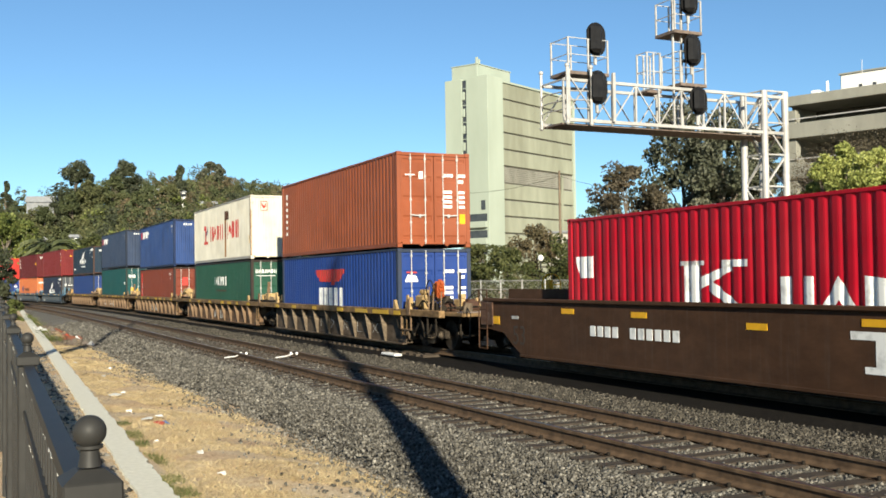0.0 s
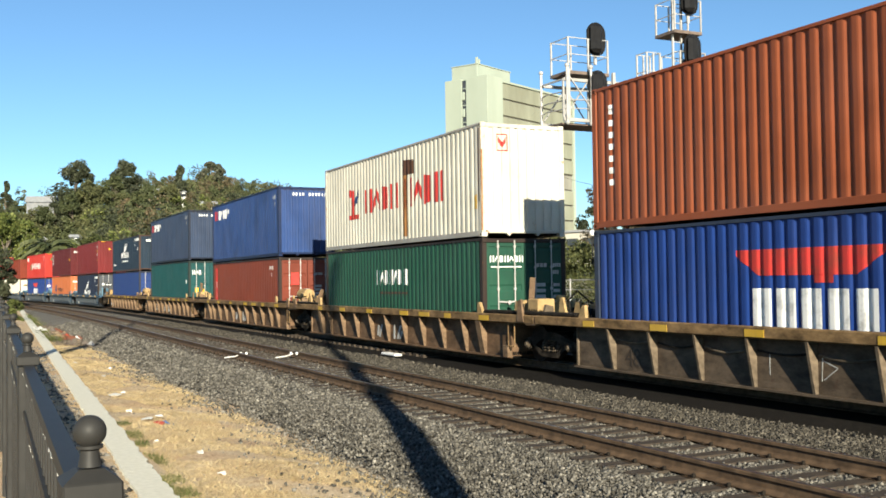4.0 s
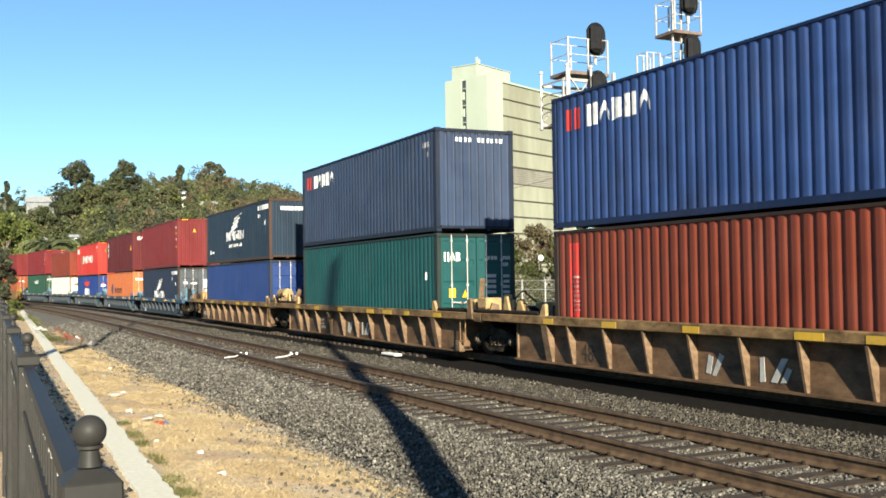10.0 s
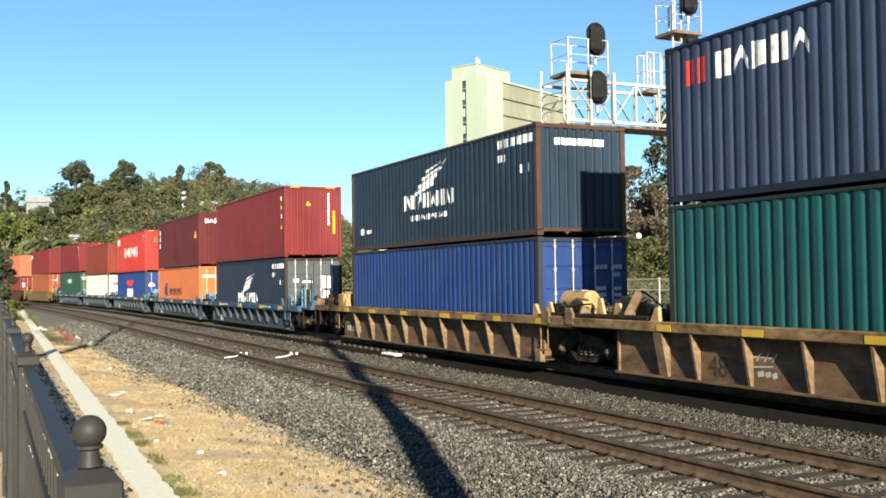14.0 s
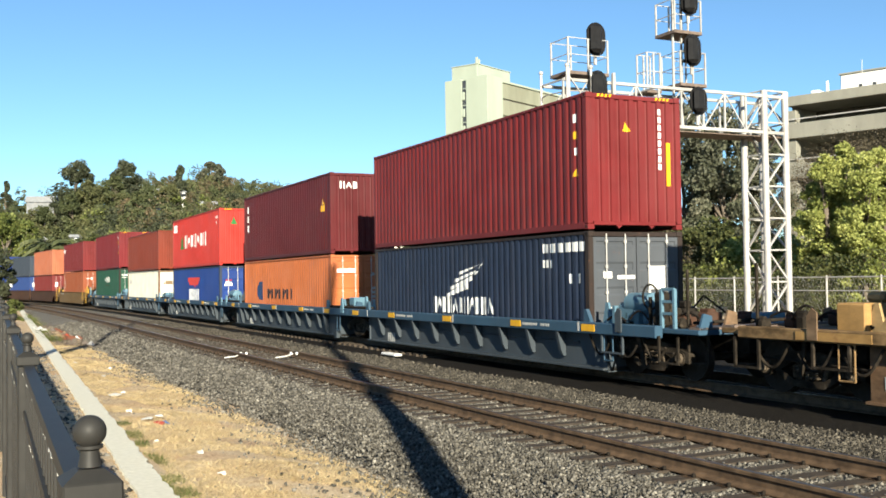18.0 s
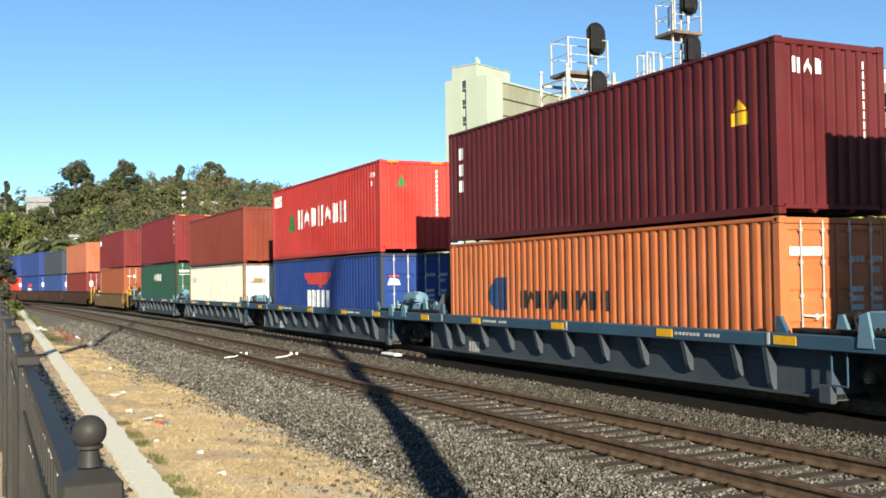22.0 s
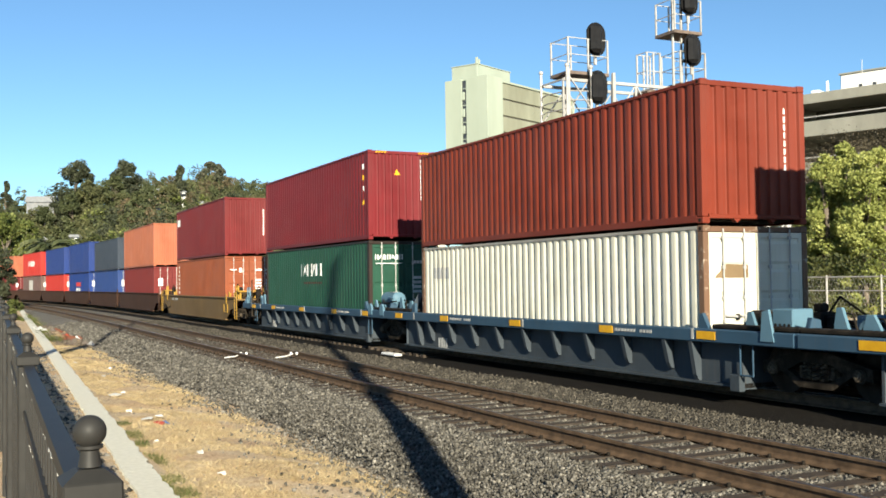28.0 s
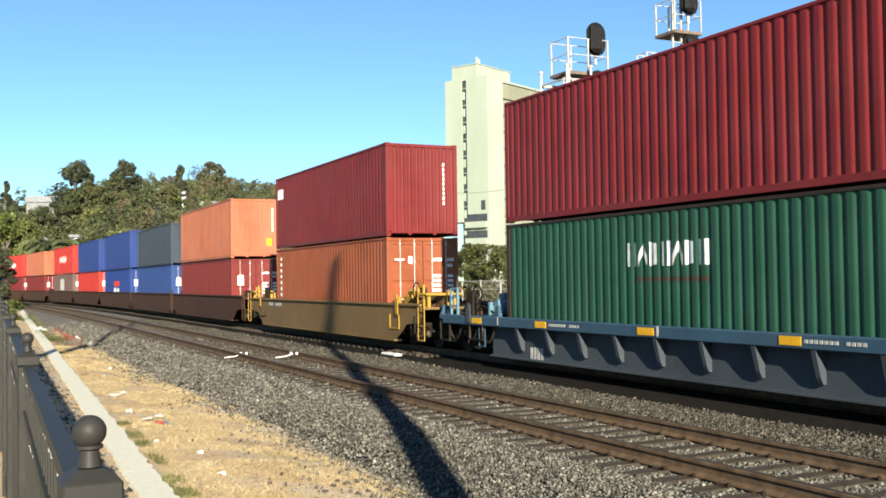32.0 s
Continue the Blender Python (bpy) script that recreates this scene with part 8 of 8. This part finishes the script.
# ---- loose ground cover ----
def stones():
    rng = np.random.default_rng(8)
    base = np.array([(1, 0, 0.12), (-1, 0.1, 0), (0.1, 1, 0), (0, -1, 0.1), (0.15, 0, 0.95), (0, 0.1, -0.9)], float)
    faces0 = np.array([(0, 2, 4), (2, 1, 4), (1, 3, 4), (3, 0, 4), (2, 0, 5), (1, 2, 5), (3, 1, 5), (0, 3, 5)])
    for s0, s1, l0, l1, per, size in ((5, 11, -10.4, -1.9, 1150, 0.023), (11, 18, -10.6, -1.9, 950, 0.0245), (18, 30, -10.6, -1.9, 480, 0.030), (30, 62, -10.0, -1.9, 150, 0.043)):
        n = int((s1 - s0) * (l1 - l0) * per)
        s, l = rng.uniform(s0, s1, n), rng.uniform(l0, l1, n)
        # thinner towards the toe of the bed, where the stones have spilled out in fans
        fan = np.array([noise.noise((a * 0.45, 7.7, 0)) for a in s])
        keep = rng.uniform(0, 1, n) < np.interp(l + 0.75 * fan, [-10.6, -9.6, -9.0, -8.4, -7.9], [0.0, 0.012, 0.08, 0.5, 1.0])
        near = np.abs(np.abs(l - NEAR) - 0.755)
        keep &= near > 0.09
        keep &= s + 0.9 * (l + 13.3) > 9.0
        keep &= l < -2.3 + 0.12 * fan + rng.normal(0, 0.08, n)
        inside = np.abs(l - NEAR) < 1.32
        on_tie = np.abs(((s - 3.0) / 0.51 + 0.5) % 1.0 - 0.5) * 0.51 < 0.115
        keep &= ~(inside & on_tie & (rng.uniform(0, 1, n) < 0.8))
        s, l = s[keep], l[keep]
        n = len(s)
        xy = np.array([on_line(a, b) for a, b in zip(s, l)])
        on_bed = np.where(np.abs(l - NEAR) < 1.3, -0.012, 0.0)
        z = on_bed + np.interp(l, [-9.3, -8.4, -7.3, -3.5, -2.75, -2.0, -1.5, 2.1], [-0.5, -0.42, -0.20, -0.20, -0.24, -0.25, -0.26, -0.26])
        toe = l < -8.55
        z[toe] = [ground_z(a, b) + 0.004 for a, b in xy[toe]]
        q = rng.normal(size=(n, 4))
        q /= np.linalg.norm(q, axis=1)[:, None]
        w, x, y, zq = q.T
        R = np.stack([1 - 2 * (y * y + zq * zq), 2 * (x * y - zq * w), 2 * (x * zq + y * w), 2 * (x * y + zq * w), 1 - 2 * (x * x + zq * zq), 2 * (y * zq - x * w), 2 * (x * zq - y * w), 2 * (y * zq + x * w), 1 - 2 * (x * x + y * y)], axis=1).reshape(n, 3, 3)
        sc = size * rng.uniform(0.5, 1.5, (n, 1, 1)) * rng.uniform(0.6, 1.25, (n, 1, 3))
        v = np.einsum("nij,nkj->nki", R, base[None] * sc * rng.uniform(0.7, 1.25, (n, 6, 1)))
        v[:, :, 0] += xy[:, 0, None]
        v[:, :, 1] += xy[:, 1, None]
        v[:, :, 2] += (z + rng.uniform(-0.012, 0.024, n))[:, None]
        soiled = l + rng.normal(0, 0.25, n) > -4.3
        for pick, mat, label in ((~soiled, STONE, "sharp grey crushed ballast stones"), (soiled, STONE_SOILED, "brown-soiled crushed ballast stones between two tracks")):
            w = v[pick]
            f = (np.arange(len(w))[:, None, None] * 6 + faces0[None]).reshape(-1, 3)
            tagged(new("ballast_stones", cloud("ballast_stones", w.reshape(-1, 3), f, mat)), label, "ballast", kind="stuff")


stones()


def blades(name, label, n, area, size, mat, seed, patch=0.0, gate=0.05, flat=0.75):
    """Thin upright blades on the dry strip. area: y from, y to, share of the strip from the curb, share to."""
    rng = np.random.default_rng(seed)
    y = area[0] + (area[1] - area[0]) * rng.uniform(0, 1, n) ** 1.5
    f = rng.uniform(area[2], area[3], n)
    left = 1.13 + 0.0505 * y + 0.34
    toe = np.interp(y, LINE_Y, LINE_X) - 8.7
    x = left + (toe - left) * f
    if patch:
        k = np.array([noise.noise((a * patch, b * patch, seed)) for a, b in zip(x, y)])
        x, y = x[k > gate], y[k > gate]
    n = len(x)
    z = np.array([ground_z(a, b) for a, b in zip(x, y)])
    a = rng.uniform(0, 2 * math.pi, n)
    lean = rng.normal(0, flat, (n, 2))
    h = size * rng.uniform(0.4, 1.3, n)
    w = 0.0019 + 0.0007 * h / size + 0.00016 * y
    dx, dy = np.cos(a) * w, np.sin(a) * w
    v = np.stack([np.stack([x - dx, y - dy, z - 0.01], 1), np.stack([x + dx, y + dy, z - 0.01], 1), np.stack([x + lean[:, 0] * h, y + lean[:, 1] * h, z + h], 1)], 1)
    ob = new(name, cloud(name, v.reshape(-1, 3), np.arange(n * 3).reshape(-1, 3), mat))
    tagged(ob, label, "grass", kind="stuff")


blades("dry_grass", "short straw-coloured dry grass", 130000, (8.5, 50, 0.0, 1.0), 0.034, STRAW, 3, 0.9, -0.16, 2.0)
blades("dry_grass", "taller tufts of straw-coloured dry grass", 11000, (8.5, 60, 0.0, 0.95), 0.075, STRAW, 4, 0.8, 0.06, 1.2)
blades("brown_debris", "brown twigs and dead leaves on the dry strip", 4000, (8.5, 34, 0.0, 1.0), 0.05, TWIG, 7, 0.9, 0.12, 2.5)
blades("brown_debris", "heap of brown twigs and dead leaves beside the curb", 4200, (38, 58, 0.1, 0.95), 0.13, TWIG, 8, 0.35, 0.0, 1.8)
blades("green_weeds", "low green weeds along the concrete curb", 5200, (9.2, 16, 0.0, 0.11), 0.06, WEED, 5, 1.4, 0.1)
blades("green_weeds", "yellow-green weeds beside the bend of the curb", 6000, (38, 75, 0.0, 0.35), 0.25, WEED, 6, 0.5)


def scraps():
    rng = random.Random(2)

    def paper(x, y, z, r, mat, label, lift=0.14):
        m = Mesh()
        n = 9
        ring = [(r * rng.uniform(0.6, 1.2) * math.cos(2 * math.pi * i / n), r * rng.uniform(0.6, 1.2) * math.sin(2 * math.pi * i / n), rng.uniform(0.0, 0.05)) for i in range(n)]
        m.add(ring + [(r * 0.2, 0, 0.025 + r * lift)] + [(a, b, c - 0.012) for a, b, c in ring] + [(r * 0.2, 0, 0.01 + r * lift)], [(i, (i + 1) % n, n) for i in range(n)] + [(n + 1 + (i + 1) % n, n + 1 + i, 2 * n + 1) for i in range(n)] + [(i, n + 1 + i, n + 1 + (i + 1) % n, (i + 1) % n) for i in range(n)])
        single("litter", m, mat, label, "litter", "scraps on the dry strip", m=Matrix.Translation((x, y, z)))

    red, blue, tanp = paint((0.45, 0.08, 0.05), 0.1), paint((0.1, 0.2, 0.45), 0.1), paint((0.36, 0.26, 0.16), 0.2)
    rusty = paint((0.22, 0.08, 0.045), 0.5)
    spots = [(3.0, 20.6, 0.13, MARK_GREY), (3.2, 20.9, 0.06, WHITE), (2.85, 16.3, 0.09, MARK_GREY), (2.95, 15.9, 0.09, red), (3.05, 16.0, 0.09, blue), (3.1, 16.6, 0.07, WHITE), (2.75, 17.4, 0.05, WHITE), (2.8, 11.4, 0.05, WHITE), (2.9, 12.9, 0.04, MARK_GREY), (2.55, 13.9, 0.04, WHITE), (3.4, 25.0, 0.05, MARK_GREY), (3.9, 27.5, 0.05, WHITE), (3.2, 29.0, 0.05, MARK_GREY)]
    spots += [(4.55 + rng.uniform(-0.85, 0.7), 45 + rng.uniform(-4, 6), rng.uniform(0.08, 0.24), rng.choice((MARK_GREY, tanp, rusty, BARK, tanp, rusty, BARK, TWIG, BARK))) for _ in range(60)]
    spots += [(4.9, 44.0, 0.22, WHITE), (4.62, 45.0, 0.2, red)]
    for x, y, r, mat in spots:
        paper(x, y, ground_z(x, y) + (0.05 if y > 38 else 0.0), r, mat, "crumpled rubbish in a heap on dry ground" if y > 38 else "small crumpled scrap of litter on dry ground", 0.7 if y > 38 else 0.35)
    for s, lat in ((28.0, -6.25), (27.2, -5.05)):
        t = thing("white_hose_set", "white bone-shaped cable fitting lying across the rail", "track fitting", m=at_line(s, lat, -0.1))
        part("hose", Mesh(smooth=True).tube((-0.34, -0.3, 0.0), (0.0, -0.12, 0.015), 0.017, 8).tube((0.0, -0.12, 0.015), (0.26, 0.1, 0.05), 0.017, 8), WHITE, t)
        part("knob", Mesh(smooth=True).ball((0.24, 0.22, 0.06), 0.042, 12), WHITE, t)
        part("knob", Mesh(smooth=True).ball((0.36, 0.08, 0.06), 0.042, 12), WHITE, t)
    single("white_slab", Mesh().box(-0.12, 0.12, -0.5, 0.5, -0.2, -0.13, 0.02), WHITE, "flat white painted slab beside the train's track", "track fitting", m=at_line(27.1, -1.95, 0.0))


scraps()


def loose_rocks():
    """Pale rocks in the gap between the fence and the curb, and scattered on the dry strip."""
    rng = random.Random(9)
    m = Mesh()
    for i in range(900):
        y = 3 + 32 * rng.random() ** 1.3
        x = curb_x(y) - 0.02 - rng.random() * (0.55 + 0.01 * y)
        r = rng.uniform(0.015, 0.05)
        a = rng.uniform(0, 6.28)
        ring = [(x + r * rng.uniform(0.7, 1.3) * math.cos(a + k * 1.57), y + r * rng.uniform(0.7, 1.3) * math.sin(a + k * 1.57), ground_z(x, y) + r * 0.15) for k in range(4)]
        m.add(ring + [(x, y, ground_z(x, y) + r), (x, y, ground_z(x, y) - r)], [(0, 1, 4), (1, 2, 4), (2, 3, 4), (3, 0, 4), (1, 0, 5), (2, 1, 5), (3, 2, 5), (0, 3, 5)])
    for i in range(380):
        y = 6 + 34 * rng.random() ** 1.3
        left, toe = curb_x(y) + 0.4, centre_x(y) - 8.6
        x = left + (toe - left) * rng.random()
        r = rng.uniform(0.008, 0.026)
        a, z = rng.uniform(0, 6.28), ground_z(x, y)
        ring = [(x + r * rng.uniform(0.7, 1.3) * math.cos(a + k * 1.57), y + r * rng.uniform(0.7, 1.3) * math.sin(a + k * 1.57), z + r * 0.15) for k in range(4)]
        m.add(ring + [(x, y, z + r), (x, y, z - r)], [(0, 1, 4), (1, 2, 4), (2, 3, 4), (3, 0, 4), (1, 0, 5), (2, 1, 5), (3, 2, 5), (0, 3, 5)])
    single("loose_rocks", m, STONE, "pale loose rocks between an iron fence and a curb", "rocks", kind="stuff")


loose_rocks()


# ---- what moves ----
def motions():
    times = [float(i) for i in range(33)]
    for ob, s, z in TRAIN:
        walk(ob, [(t, at_line(s - travelled(t), 0.0, z)) for t in times])
    turns = [0.1 * i for i in range(321)]
    for w, y, z in WHEELS:
        walk(w, [(t, pose(0, y, z) @ Matrix.Rotation(travelled(t) / 0.42, 4, "X")) for t in turns])


motions()
